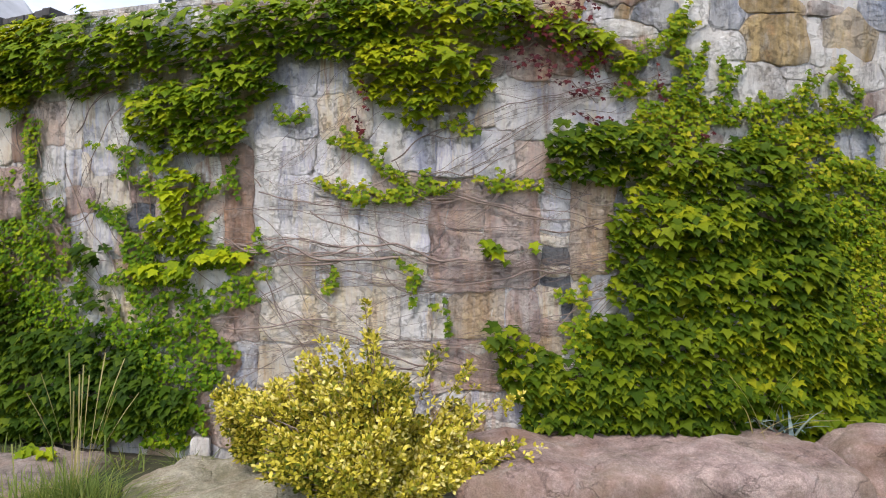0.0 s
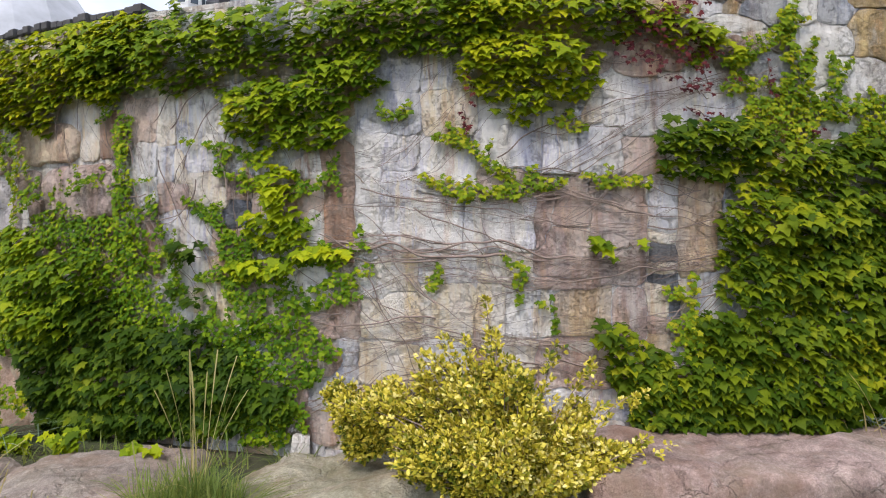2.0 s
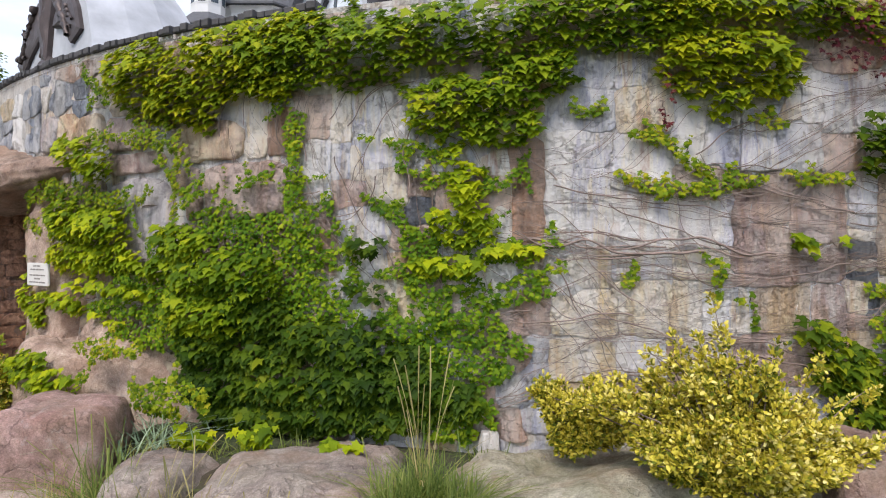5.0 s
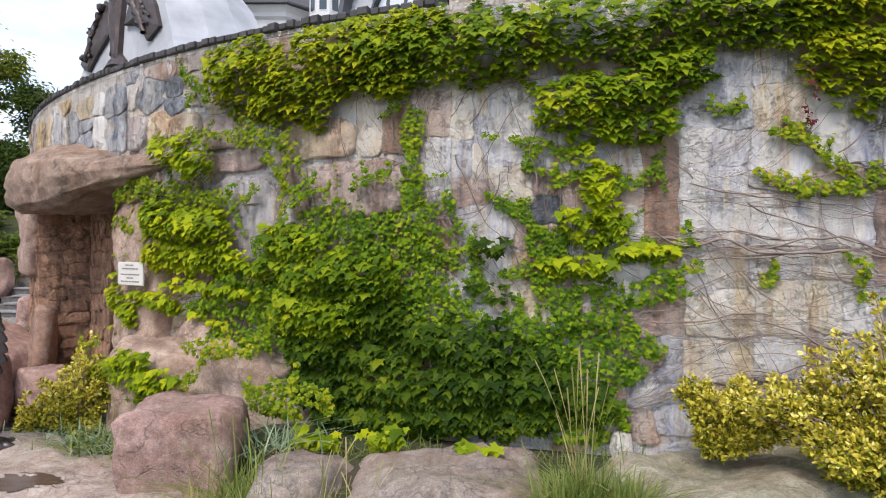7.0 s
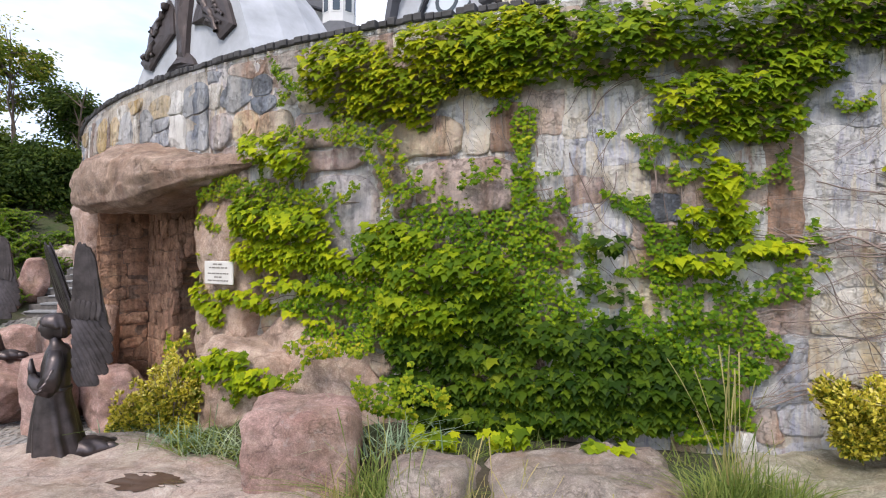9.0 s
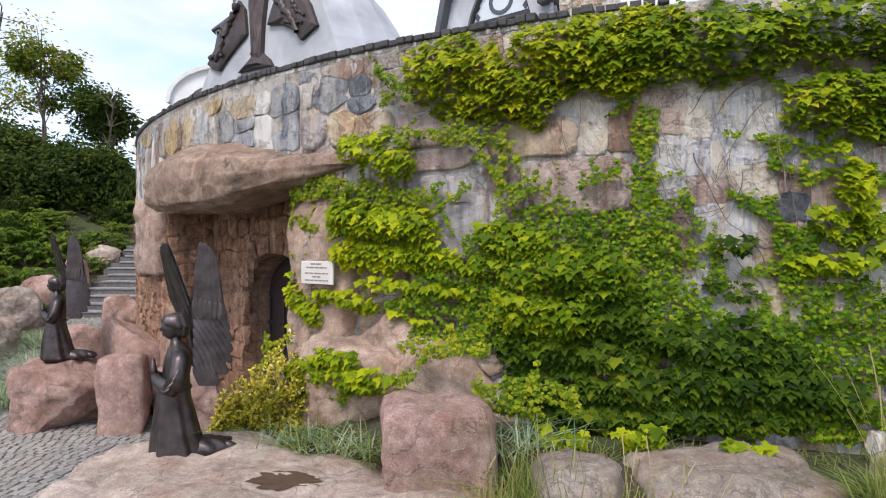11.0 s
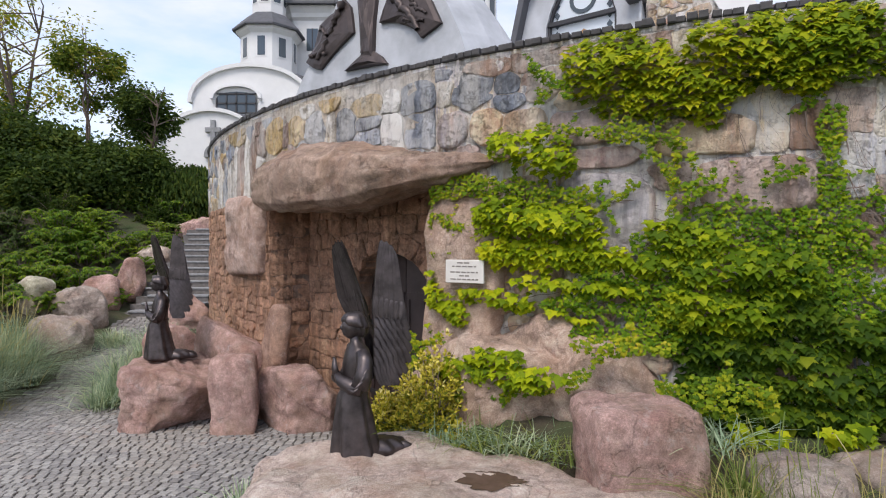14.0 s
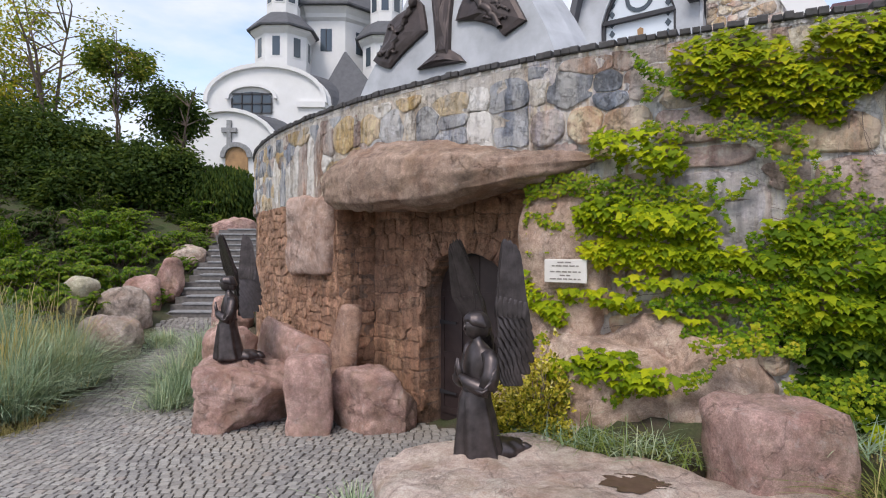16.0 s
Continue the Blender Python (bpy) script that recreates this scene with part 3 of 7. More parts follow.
def fill_seeds(rows_fixed, s0, s1, z0, z1, w, h, jitter=0.3, keys="GWP", seed=1):
    """Fixed stones, and smaller ones in courses wherever there is room."""
    rng = np.random.default_rng(seed)
    seeds = [(s, z, max(a, 0.1) / 2, max(b, 0.1) / 2) for s, z, a, b, _ in rows_fixed]
    cols = [c for *_, c in rows_fixed]
    nfix = len(seeds)
    z = z0 + h / 2
    while z < z1:
        s = s0 + rng.uniform(0.2, 0.8) * w
        while s < s1:
            a, b = w * rng.uniform(0.6, 1.35) / 2, h * rng.uniform(0.75, 1.25) / 2
            p, q = s + rng.normal(0, jitter * w * 0.3), z + rng.normal(0, jitter * h * 0.4)
            if all(max(abs(p - f[0]) / (f[2] + a * 0.55), abs(q - f[1]) / (f[3] + b * 0.55)) > 1 for f in seeds[:nfix]):
                seeds.append((p, q, a, b))
                cols.append(keys[int(rng.integers(len(keys)))])
            s += a * 2 + w * 0.06
        z += h
    return np.array(seeds), cols


def lay_stones(parent, seeds, cols, place, mats, s_range, z_range, proud=(0.03, 0.08), joint=0.016, rays=20, rough=0.03, natural=False, squared=True, crisp=False):
    for k in range(len(seeds)):
        s, z = seeds[k][:2]
        near = np.delete(seeds, k, 0)
        near = near[(np.abs(near[:, 0] - s) < 1.6) & (np.abs(near[:, 1] - z) < 1.6)]
        size = min(seeds[k][2], seeds[k][3])
        f = noise.random()
        rock = natural and (s > 5.4 and z < 4.0 or s > 4.75 and z < 3.45)
        field = natural and (s < -0.3 and z > 3.7 - 0.25 * (s < -1.4) or s > 7.2 and z > 3.85)
        outline = cell_outline(k, seeds, near, rays, squared=squared and not field)
        if rock:
            outline = [(s + (x - s) / r, z + (q - z) / r) for x, q, r in ((x, q, max(1.0, 0.97 * (abs((x - s) / seeds[k][2]) ** 3.2 + abs((q - z) / seeds[k][3]) ** 3.2) ** (1 / 3.2))) for x, q in outline)]
        pts = [(min(max(x, s_range[0]), s_range[1]), min(max(q, z_range[0]), z_range[1])) for x, q in outline]
        if field:
            f = 0.3 + 1.0 * f
        if rock:
            f = 2.2 + 3.5 * f * f
        stone_piece(pts, (s, z), place, (NATURAL if rock else BAND if field else mats)[cols[k]], parent, 0.007 if field else 0.02 if rock else joint, proud[0] + (proud[1] - proud[0]) * f * min(1.5, size / 0.15), s * 3.1 + z, rough * (2.2 if rock or field else 1), crisp=crisp or natural and not rock)


def lay_walls():
    noise.seed_set(3)
    fixed = STONES_CENTRE + STONES_UPPER + STONES_WEST + STONES_ROCK + STONES_PARAPET
    seeds, cols = fill_seeds(fixed, -3.2, REC0, 0.9, TOP, 0.34, 0.24, 0.6, keys="GWPLPOGW", seed=4)
    cols = [{"L": "P", "R": "O"}.get(c, c) if (s_[0] < -0.3 or s_[0] > 7.2) and s_[1] > 3.4 else c for c, s_ in zip(cols, seeds)]
    for k in range(len(fixed), len(cols)):
        if seeds[k][0] > 7.2 and seeds[k][1] > 3.85:
            cols[k] = "GGWGOGP"[k % 7]
        elif seeds[k][0] > 5.2:
            cols[k] = "PPOPLP"[k % 6]
    lay_stones(wall_main, seeds, cols, on_wall, STONE, (-3.5, REC0), (0.6, TOP - 0.04), (0.002, 0.012), 0.0022, 32, 0.014, natural=True)
    seeds, cols = fill_seeds(STONES_BAND, REC0, 17.5, 3.4, TOP, 0.3, 0.24, 0.7, keys="GGOPWGPOD", seed=9)
    lay_stones(wall_band, seeds, cols, on_wall, BAND, (REC0, 18), (3.35, TOP - 0.1), (0.006, 0.02), 0.007, 24, 0.03, squared=False, crisp=True)
    brown = {k: M_BROWNSTONE for k in "BGWP"}
    seeds, cols = fill_seeds([], REC1, 16.5, 0.0, 3.3, 0.28, 0.14, 0.45, keys="B", seed=12)
    lay_stones(wall_pillar, seeds, cols, on_wall, brown, (REC1 + 0.02, 18), (0, 3.35), (0.007, 0.024), 0.004, 18, crisp=True)
    back = lambda s, z, off: on_wall(s, z, off - DEEP)
    seeds, cols = fill_seeds([], REC0, REC1 + 0.1, 0.0, 3.5, 0.36, 0.235, 0.2, keys="B", seed=21)
    keep = [k for k in range(len(seeds)) if not in_arch(seeds[k][0], seeds[k][1], 0.12)]
    lay_stones(wall_niche, seeds[keep], [cols[k] for k in keep], back, brown, (REC0, REC1 + 0.2), (0, 3.5), (0.01, 0.026), 0.006, 22, crisp=True)
    west = lambda s, z, off: on_wall(REC1 - off, z, -s)
    seeds, cols = fill_seeds([], 0.0, DEEP, 0.0, 3.5, 0.32, 0.2, 0.25, keys="B", seed=23)
    lay_stones(side_west, seeds, cols, west, brown, (0.0, DEEP), (0, 3.5), (0.01, 0.03), 0.006, 20, crisp=True)


# ---- the arched door in the niche ----
def in_arch(s, z, grow=0.0):
    w = DOOR_W / 2 + grow
    k = abs(s - DOOR_S) / w
    return k < 1 and z < DOOR_SPRING + (DOOR_RISE + grow) * math.sqrt(max(0, 1 - k * k))


def build_door():
    d = thing("arched_door", "dark iron arched double door closed in a stone niche", "door", kind="structure")
    back = lambda p, off: on_wall(DOOR_S + p[0], p[1], off)
    deep = -DEEP - REVEAL

    def solid(name, pts, o0, o1, mat, parent=d, bevel=0.0):
        bm = bmesh.new()
        loft(bm, [[back(p, o0) for p in pts], [back(p, o1) for p in pts]])
        if bevel:
            bmesh.ops.bevel(bm, geom=bm.edges[:], offset=bevel, segments=1, affect="EDGES")
        bmesh.ops.recalc_face_normals(bm, faces=bm.faces[:])
        return part(name, bm, mat, parent, smooth=False)

    # black panel behind the leaves, standing in for shadow in their gaps
    solid("door_frame", arch_points(DOOR_W + 0.1, DOOR_SPRING, DOOR_RISE + 0.05), deep - 0.1, deep - 0.02, M_FRAME)
    for sgn in (-1, 1):
        half = [(sgn * 0.008, 0.02), (sgn * 0.008, DOOR_SPRING + DOOR_RISE - 0.06)] + sorted([(x, z) for x, z in arch_points(DOOR_W - 0.1, DOOR_SPRING, DOOR_RISE - 0.05) if sgn * x > 0.02], key=lambda p: (abs(p[0]), -p[1]))
        leaf = solid("door_leaf", half, deep - 0.018, deep + 0.03, M_DOOR)
        for z in (0.12, 0.95, DOOR_SPRING - 0.05):
            a, b = sorted((sgn * 0.03, sgn * (DOOR_W / 2 - 0.08)))
            solid("rail", [(a, z), (b, z), (b, z + 0.09), (a, z + 0.09)], deep + 0.031, deep + 0.05, M_DOOR, leaf)
        for x in (0.03, 0.34, DOOR_W / 2 - 0.14):
            a, b = sorted((sgn * x, sgn * (x + 0.06)))
            solid("stile", [(a, 0.22), (b, 0.22), (b, DOOR_SPRING - 0.06), (a, DOOR_SPRING - 0.06)], deep + 0.031, deep + 0.046, M_DOOR, leaf)
        for z in (0.4, 1.45):
            solid("hinge", [(sgn * (DOOR_W / 2 - 0.06), z), (sgn * (DOOR_W / 2 - 0.42), z + 0.02), (sgn * (DOOR_W / 2 - 0.42), z + 0.05), (sgn * (DOOR_W / 2 - 0.06), z + 0.07)], deep + 0.047, deep + 0.06, M_FRAME, leaf)
    bm = bmesh.new()
    bmesh.ops.create_uvsphere(bm, u_segments=10, v_segments=6, radius=0.035, matrix=Matrix.Translation(back((-0.08, 1.08), deep + 0.07)))
    part("handle", bm, M_BRONZE, d)
    # stones round the arch, lining the reveal
    n, w, rise = 17, DOOR_W / 2, DOOR_RISE
    for i in range(n):
        t0, t1 = math.pi * i / n + 0.008, math.pi * (i + 1) / n - 0.008
        g = 0.2 + 0.05 * (i % 3)
        ring = [(w * math.cos(t), DOOR_SPRING + rise * math.sin(t)) for t in (t0, t1)] + [((w + g) * math.cos(t), DOOR_SPRING + (rise + g) * math.sin(t)) for t in (t1, t0)]
        solid("arch_stone", ring, deep + 0.02, -DEEP + 0.035 + 0.012 * (i % 2), M_BROWNSTONE, bevel=0.014)
    z, k = 0.0, 0
    while z < DOOR_SPRING - 0.05:
        h = min((0.26, 0.2, 0.31, 0.17)[k % 4], DOOR_SPRING - z)
        for sgn in (-1, 1):
            a, b = sorted((sgn * (w - 0.004), sgn * (w + (0.18, 0.28)[(k + (sgn > 0)) % 2])))
            solid("jamb_stone", [(a, z + 0.006), (b, z + 0.006), (b, z + h - 0.006), (a, z + h - 0.006)], deep + 0.02, -DEEP + 0.03 + 0.012 * (k % 2), M_BROWNSTONE, bevel=0.014)
        z, k = z + h, k + 1


build_door()


# ---- coping of dark bricks on the parapet ----
def build_coping():
    cop = ring_wall("coping_bed", -6.0, 19.0, TOP - 0.03, TOP + 0.015, -0.62, 0.0, M_MORTAR, "mortar bed under the dark brick coping", 100)
    tagged(cop, category="trim")
    rng = random.Random(5)
    me = None
    s = 4.5
    while s < 18.6:
        w = rng.uniform(0.07, 0.1)
        if me is None:
            bm = box_bm(-0.5, 0.5, -0.30, 0.30, 0.0, 0.072, 0.0)
            bmesh.ops.bevel(bm, geom=bm.edges[:], offset=0.012, segments=1, affect="EDGES")
            ob = part("brick", bm, M_CAP, cop, smooth=False)
            me = ob.data
        else:
            ob = new("brick", me)
            ob.parent = cop
        p = on_wall(s + w / 2, TOP + 0.012, -0.27 + rng.uniform(-0.015, 0.02))
        ob.matrix_basis = Matrix.Translation(p) @ Matrix.Rotation(-(s + w / 2) / RAD + rng.uniform(-0.05, 0.05), 4, "Z") @ Matrix.Diagonal((w, 1, rng.uniform(0.85, 1.15), 1))
        s += w + rng.uniform(0.008, 0.02)


build_coping()


# ---- boulders ----


def boulder(x, y, z0, z1, lx, ly, mat, label, rz=0.0, seed=0, blocky=3.0, cuts=7, name="boulder", tilt=(0, 0), facet=1.0):
    """A weathered boulder from z0 up to z1, lx by ly across."""
    rng = random.Random(seed * 13 + 5)
    bm = bmesh.new()
    bmesh.ops.create_icosphere(bm, subdivisions=5 if lx > 1.0 else 4, radius=1.0)
    planes = []
    for _ in range(cuts):
        n = Vector((rng.uniform(-1, 1), rng.uniform(-1, 1), rng.uniform(-0.5, 1))).normalized()
        planes.append((n, rng.uniform(0.72, 0.95)))
    off = Vector((seed * 3.7, seed * 1.3, seed * 2.1))
    for v in bm.verts:
        p = v.co.copy()
        r = (abs(p.x) ** blocky + abs(p.y) ** blocky + abs(p.z) ** blocky) ** (-1 / blocky)
        p *= r
        for n, d in planes:
            e = p.dot(n) - d
            if e > 0:
                p -= n * e * 0.9
        v.co = Vector((p.x * lx / 2, p.y * ly / 2, p.z * (z1 - z0) / 2))
    bm.normal_update()
    low = min(lx, ly, z1 - z0)
    moves = []
    for v in bm.verts:
        q = v.co
        crack = abs(noise.noise(q * 2.2 + off * 2))
        d = 0.085 * noise.noise(q * 1.5 + off) + 0.05 * noise.noise(q * 3.6 + off) + 0.03 * noise.noise(q * 8 + off) + 0.016 * noise.noise(q * 17 + off) + 0.05 * facet * (abs(noise.noise(q * 3.1 + off * 3)) - 0.2)
        moves.append(v.normal * low * (d - 0.03 * facet * max(0, 1 - crack / 0.05)))
    for v, d in zip(bm.verts, moves):
        v.co += d
    zs = [v.co.z for v in bm.verts]
    k = (z1 - z0) / (max(zs) - min(zs))
    for v in bm.verts:
        v.co.z *= k
    ob = part(name, bm, mat)
    ob.matrix_basis = pose(x, y, (z0 + z1) / 2, tilt[0], tilt[1], rz)
    return tagged(ob, label, "boulder")


def lintel_rock(stations, label):
    """A long overhanging slab lying along the round wall; stations: place along the wall, bottom, top, reach out of the wall."""
    bm = bmesh.new()
    rings = []
    for u, lo, hi, fr in stations:
        h = hi - lo
        rings.append([on_wall(u, z, o) for z, o in ((lo + 0.1, -0.5), (lo + 0.02, -0.05), (lo, fr - 0.16), (lo + 0.1 * h, fr - 0.04), (lo + 0.42 * h, fr), (lo + 0.68 * h, fr - 0.05), (lo + 0.86 * h, 0.45 * fr), (hi, 0.02), (hi - 0.05, -0.5))])
    loft(bm, rings)
    bmesh.ops.triangulate(bm, faces=[f for f in bm.faces if len(f.verts) > 4])
    bmesh.ops.subdivide_edges(bm, edges=bm.edges[:], cuts=7, use_grid_fill=True)
    bmesh.ops.recalc_face_normals(bm, faces=bm.faces[:])
    bm.normal_update()
    moves = []
    for v in bm.verts:
        q = v.co
        facets = abs(noise.noise(q * 2.6 + Vector((4, 1, 7))))
        moves.append(v.normal * (0.075 * noise.noise(q * 1.7) + 0.06 * (facets - 0.25) + 0.03 * noise.noise(q * 7) + 0.016 * noise.noise(q * 17)))
    for v, d in zip(bm.verts, moves):
        v.co += d
    return tagged(part("lintel_boulder", bm, M_LINTEL), label, "boulder")


# the row that holds up the bed along the wall
boulder(1.36, 4.0, 0.1, 1.43, 2.5, 1.0, M_BOULDER_DUSK, "wide flat-topped pinkish granite boulder edging the bed", 1, 1, 14.0, 0, facet=0.35)
boulder(3.72, 4.05, 0.1, 1.48, 2.0, 0.9, M_BOULDER_DUSK, "pink granite boulder at the bed edge", -6, 2, 6.0, 2)
boulder(-1.02, 4.2, 0.1, 1.3, 2.4, 1.2, M_BOULDER_MOSS, "low mossy greenish boulder in front of the wall", 4, 3, 5.0, 1, facet=0.5)
boulder(-3.3, 4.3, 0.0, 1.16, 1.42, 1.0, M_BOULDER_GREY, "low grey-tan boulder with pale lichen", -4, 4, 8.0, 1, facet=0.7)
boulder(-4.32, 4.3, 0.0, 1.12, 0.76, 0.7, M_BOULDER_GREY, "small grey-brown boulder among grass", 10, 5, 5.0, 3)
boulder(-5.43, 4.85, 0.1, 1.43, 0.86, 0.8, M_BOULDER, "large upright pink granite boulder", 6, 6, 9.0, 1, facet=0.6)
# the flat rock that carries the nearer statue
slab_rock = boulder(-6.84, 5.06, -0.15, 0.89, 3.5, 2.15, M_BOULDER_PALE, "broad flat tan granite slab under a statue", 2, 7, 6.0, 3)
# rocks by the entrance
boulder(-10.92, 9.02, -0.15, 0.98, 1.42, 1.3, M_BOULDER, "blocky pink granite boulder carrying a statue", 10, 31, 10.0, 2, facet=0.5)
boulder(-9.9, 8.55, -0.15, 1.13, 0.68, 0.6, M_BOULDER, "narrow upright pink boulder beside the entrance", 5, 9, 7.0, 4, facet=0.4)
boulder(-9.05, 8.72, -0.15, 0.93, 1.15, 0.8, M_BOULDER, "squat rounded pink boulder at the niche", -20, 10, 5.0, 7, facet=0.45)
boulder(-10.36, 9.66, 0.05, 1.42, 1.65, 0.7, M_BOULDER, "sloping pink rock at the pillar foot", -42, 11, 5.0, 4, tilt=(0, 20), facet=0.5)
boulder(-11.75, 10.55, 0.1, 1.3, 0.95, 0.8, M_BOULDER, "pale pink boulder at the stair wall", 50, 12)
boulder(-10.06, 10.02, 2.1, 3.48, 1.5, 0.68, M_PITTED, "big rough pitted pink block set in the pillar", -51, 13, 8.0, 0, facet=1.0)
boulder(-9.52, 9.12, -0.1, 1.78, 0.5, 0.42, M_BOULDER_BROWN, "smooth upright brown rock leaning in the niche corner", -20, 41, 3.2, 3, tilt=(0, 7))
# the lintel over the entrance
lintel_rock([(12.17, 3.48, 3.76, 0.10), (12.02, 3.33, 3.88, 0.30), (11.6, 3.2, 4.0, 0.46), (11.0, 3.11, 4.06, 0.52), (10.3, 3.09, 4.05, 0.54), (9.7, 3.13, 3.95, 0.52), (9.1, 3.21, 3.83, 0.46), (8.5, 3.35, 3.74, 0.36), (8.0, 3.44, 3.66, 0.2), (7.75, 3.5, 3.62, 0.06)],
            "huge overhanging pink granite lintel slab above the entrance")
# natural rocks at the foot of the wall
boulder(-6.52, 6.5, 0.4, 1.70, 1.95, 1.0, M_FOOT, "rounded pink foot rock under the plaque", -30, 15, 3.2, 9)
boulder(-5.4, 6.0, 0.5, 1.78, 1.4, 0.85, M_FOOT, "pink foot rock crossed by ivy stems", -24, 16, 3.4, 9)
boulder(-5.9, 6.4, 0.8, 1.95, 1.4, 0.62, M_FOOT, "rounded brown rock above the foot rocks under ivy", -29, 17, 4.0, 5)
# along the path to the stairs
boulder(-14.85, 12.2, 0.2, 1.26, 1.2, 0.95, M_BOULDER_GREY, "smooth rounded grey-pink boulder beside the path", 10, 18, 2.5, 2, facet=0.35)
boulder(-15.45, 13.9, 0.5, 1.72, 1.15, 0.95, M_BOULDER_GREY, "smooth sloping grey-pink boulder beside the path", -10, 19, 2.5, 2, facet=0.35)
boulder(-15.7, 15.2, 0.8, 1.95, 0.95, 0.85, M_BOULDER, "mossy brown boulder beside the stairs", 15, 20, 2.6, 3, facet=0.5)
boulder(-15.4, 16.0, 1.1, 2.36, 0.75, 0.7, M_BOULDER, "pink upright boulder beside the stairs", 0, 21)
boulder(-15.75, 18.0, 2.0, 2.7, 1.1, 0.8, M_BOULDER_PALE, "pale flat rock beside the stairs", 0, 22)
boulder(-15.25, 20.2, 2.8, 3.68, 1.6, 0.9, M_BOULDER, "reddish boulder at the head of the stairs", 8, 23)
boulder(-16.3, 13.6, 0.9, 1.95, 0.8, 0.7, M_BOULDER_MOSS, "mossy boulder half hidden in shrubs", 8, 24)
boulder(-13.1, 14.3, 0.5, 1.5, 0.9, 0.8, M_BOULDER, "pink boulder at the stair foot by the wall", 8, 25)
boulder(-6.62, 6.88, 0.3, 3.35, 1.05, 0.66, M_FOOT, "smooth pink rock face beside the entrance behind the plaque", -33, 27, 4.5, 3)
boulder(-1.95, 4.74, 1.0, 1.2, 0.15, 0.12, M_WHITE, "small white stone at the wall foot", 10, 33, 8.0, 5)



# ---- climbing ivy ----


def leaf_shape(lobes):
    """A leaf in its own plane: base at the origin, tip along +y, cupped about the midrib."""
    if lobes == 3:
        side = [(0.16, -0.05), (0.48, -0.06), (0.42, 0.18), (0.74, 0.52), (0.38, 0.46), (0.27, 0.62), (0.11, 0.84)]
    elif lobes == 1:
        side = [(0.20, 0.12), (0.34, 0.36), (0.26, 0.66)]
    else:
        side = [(0.13, 0.2), (0.19, 0.5), (0.11, 0.8)]
    mid = [(0, 0.0), (0, 0.35), (0, 0.68), (0, 1.0)]
    pts = mid + side + [(-x, y) for x, y in side]
    v = np.array([(x, y, 0.18 * abs(x) - 0.30 * y * y - 0.25 * x * x) for x, y in pts])
    m, k = len(mid), len(side)
    if lobes == 3:
        right = [(0, m, m + 1, 1), (1, m + 1, m + 2, 1), (1, m + 2, m + 3, m + 4), (1, m + 4, m + 5, 2), (2, m + 5, m + 6, 3)]
        right[1] = (1, m + 1, m + 2)
    else:
        right = [(0, m, m + 1, 1), (1, m + 1, m + 2, 2), (2, m + 2, 3)]
    left = [tuple(reversed([i if i < m else i + k for i in f])) for f in right]
    return v, right + left


SHAPES = {k: leaf_shape(k) for k in (3, 1, 0)}
SHAPES[7] = (np.array([(0, 0.34, 0.02), (0, 0, 0), (0.44, -0.02, 0.05), (0.70, 0.48, -0.06), (0.30, 0.56, 0.0), (0, 1, -0.26), (-0.30, 0.56, 0.0), (-0.70, 0.48, -0.06), (-0.44, -0.02, 0.05)]), [(0, i, i % 8 + 1) for i in range(1, 9)])
SHAPES[2] = (np.array([(0, 0, 0), (0.32, 0.5, 0.08), (-0.32, 0.5, 0.08), (0, 1, -0.12)]), [(0, 1, 3), (0, 3, 2)])
SHAPES[4] = (np.array([(0, 0, 0), (0.19, 0.45, 0.05), (-0.19, 0.45, 0.05), (0, 1, -0.15)]), [(0, 1, 3), (0, 3, 2)])
SHAPES[6] = (np.array([(0, 0, 0), (0.27, 0.34, 0.07), (-0.27, 0.34, 0.07), (0.22, 0.72, 0.04), (-0.22, 0.72, 0.04), (0, 1.0, -0.06)]), [(0, 1, 2), (1, 3, 4, 2), (3, 5, 4)])
SHAPES[5] = (np.array([(0, 0, 0), (0.25, 0.42, 0.05), (-0.25, 0.42, 0.05), (0, 1, -0.15)]), [(0, 1, 3), (0, 3, 2)])


def leaves_mesh(name, pos, tip, nrm, size, lobes):
    """Many leaves as one mesh: places, the ways of tip and face, and sizes."""
    v, f = SHAPES[lobes]
    tip = tip / np.linalg.norm(tip, axis=1, keepdims=True)
    side = np.cross(tip, nrm)
    side /= np.linalg.norm(side, axis=1, keepdims=True) + 1e-9
    up = np.cross(side, tip)
    w = v[None] * size[:, None, None]
    pts = pos[:, None] + w[..., :1] * side[:, None] + w[..., 1:2] * tip[:, None] + w[..., 2:] * up[:, None]
    n, k = len(pos), len(v)
    sizes = [len(a) for a in f]
    flat = np.concatenate([np.array(a) for a in f])
    loops = (flat[None] + (np.arange(n) * k)[:, None]).ravel()
    me = bpy.data.meshes.new(name)
    me.vertices.add(n * k)
    me.vertices.foreach_set("co", pts.ravel())
    me.loops.add(len(loops))
    me.loops.foreach_set("vertex_index", loops.astype(np.int32))
    tot = np.tile(sizes, n)
    me.polygons.add(len(tot))
    me.polygons.foreach_set("loop_start", np.concatenate([[0], np.cumsum(tot)[:-1]]).astype(np.int32))
    me.polygons.foreach_set("loop_total", tot.astype(np.int32))
    me.update(calc_edges=True)
    me.validate()
    return me


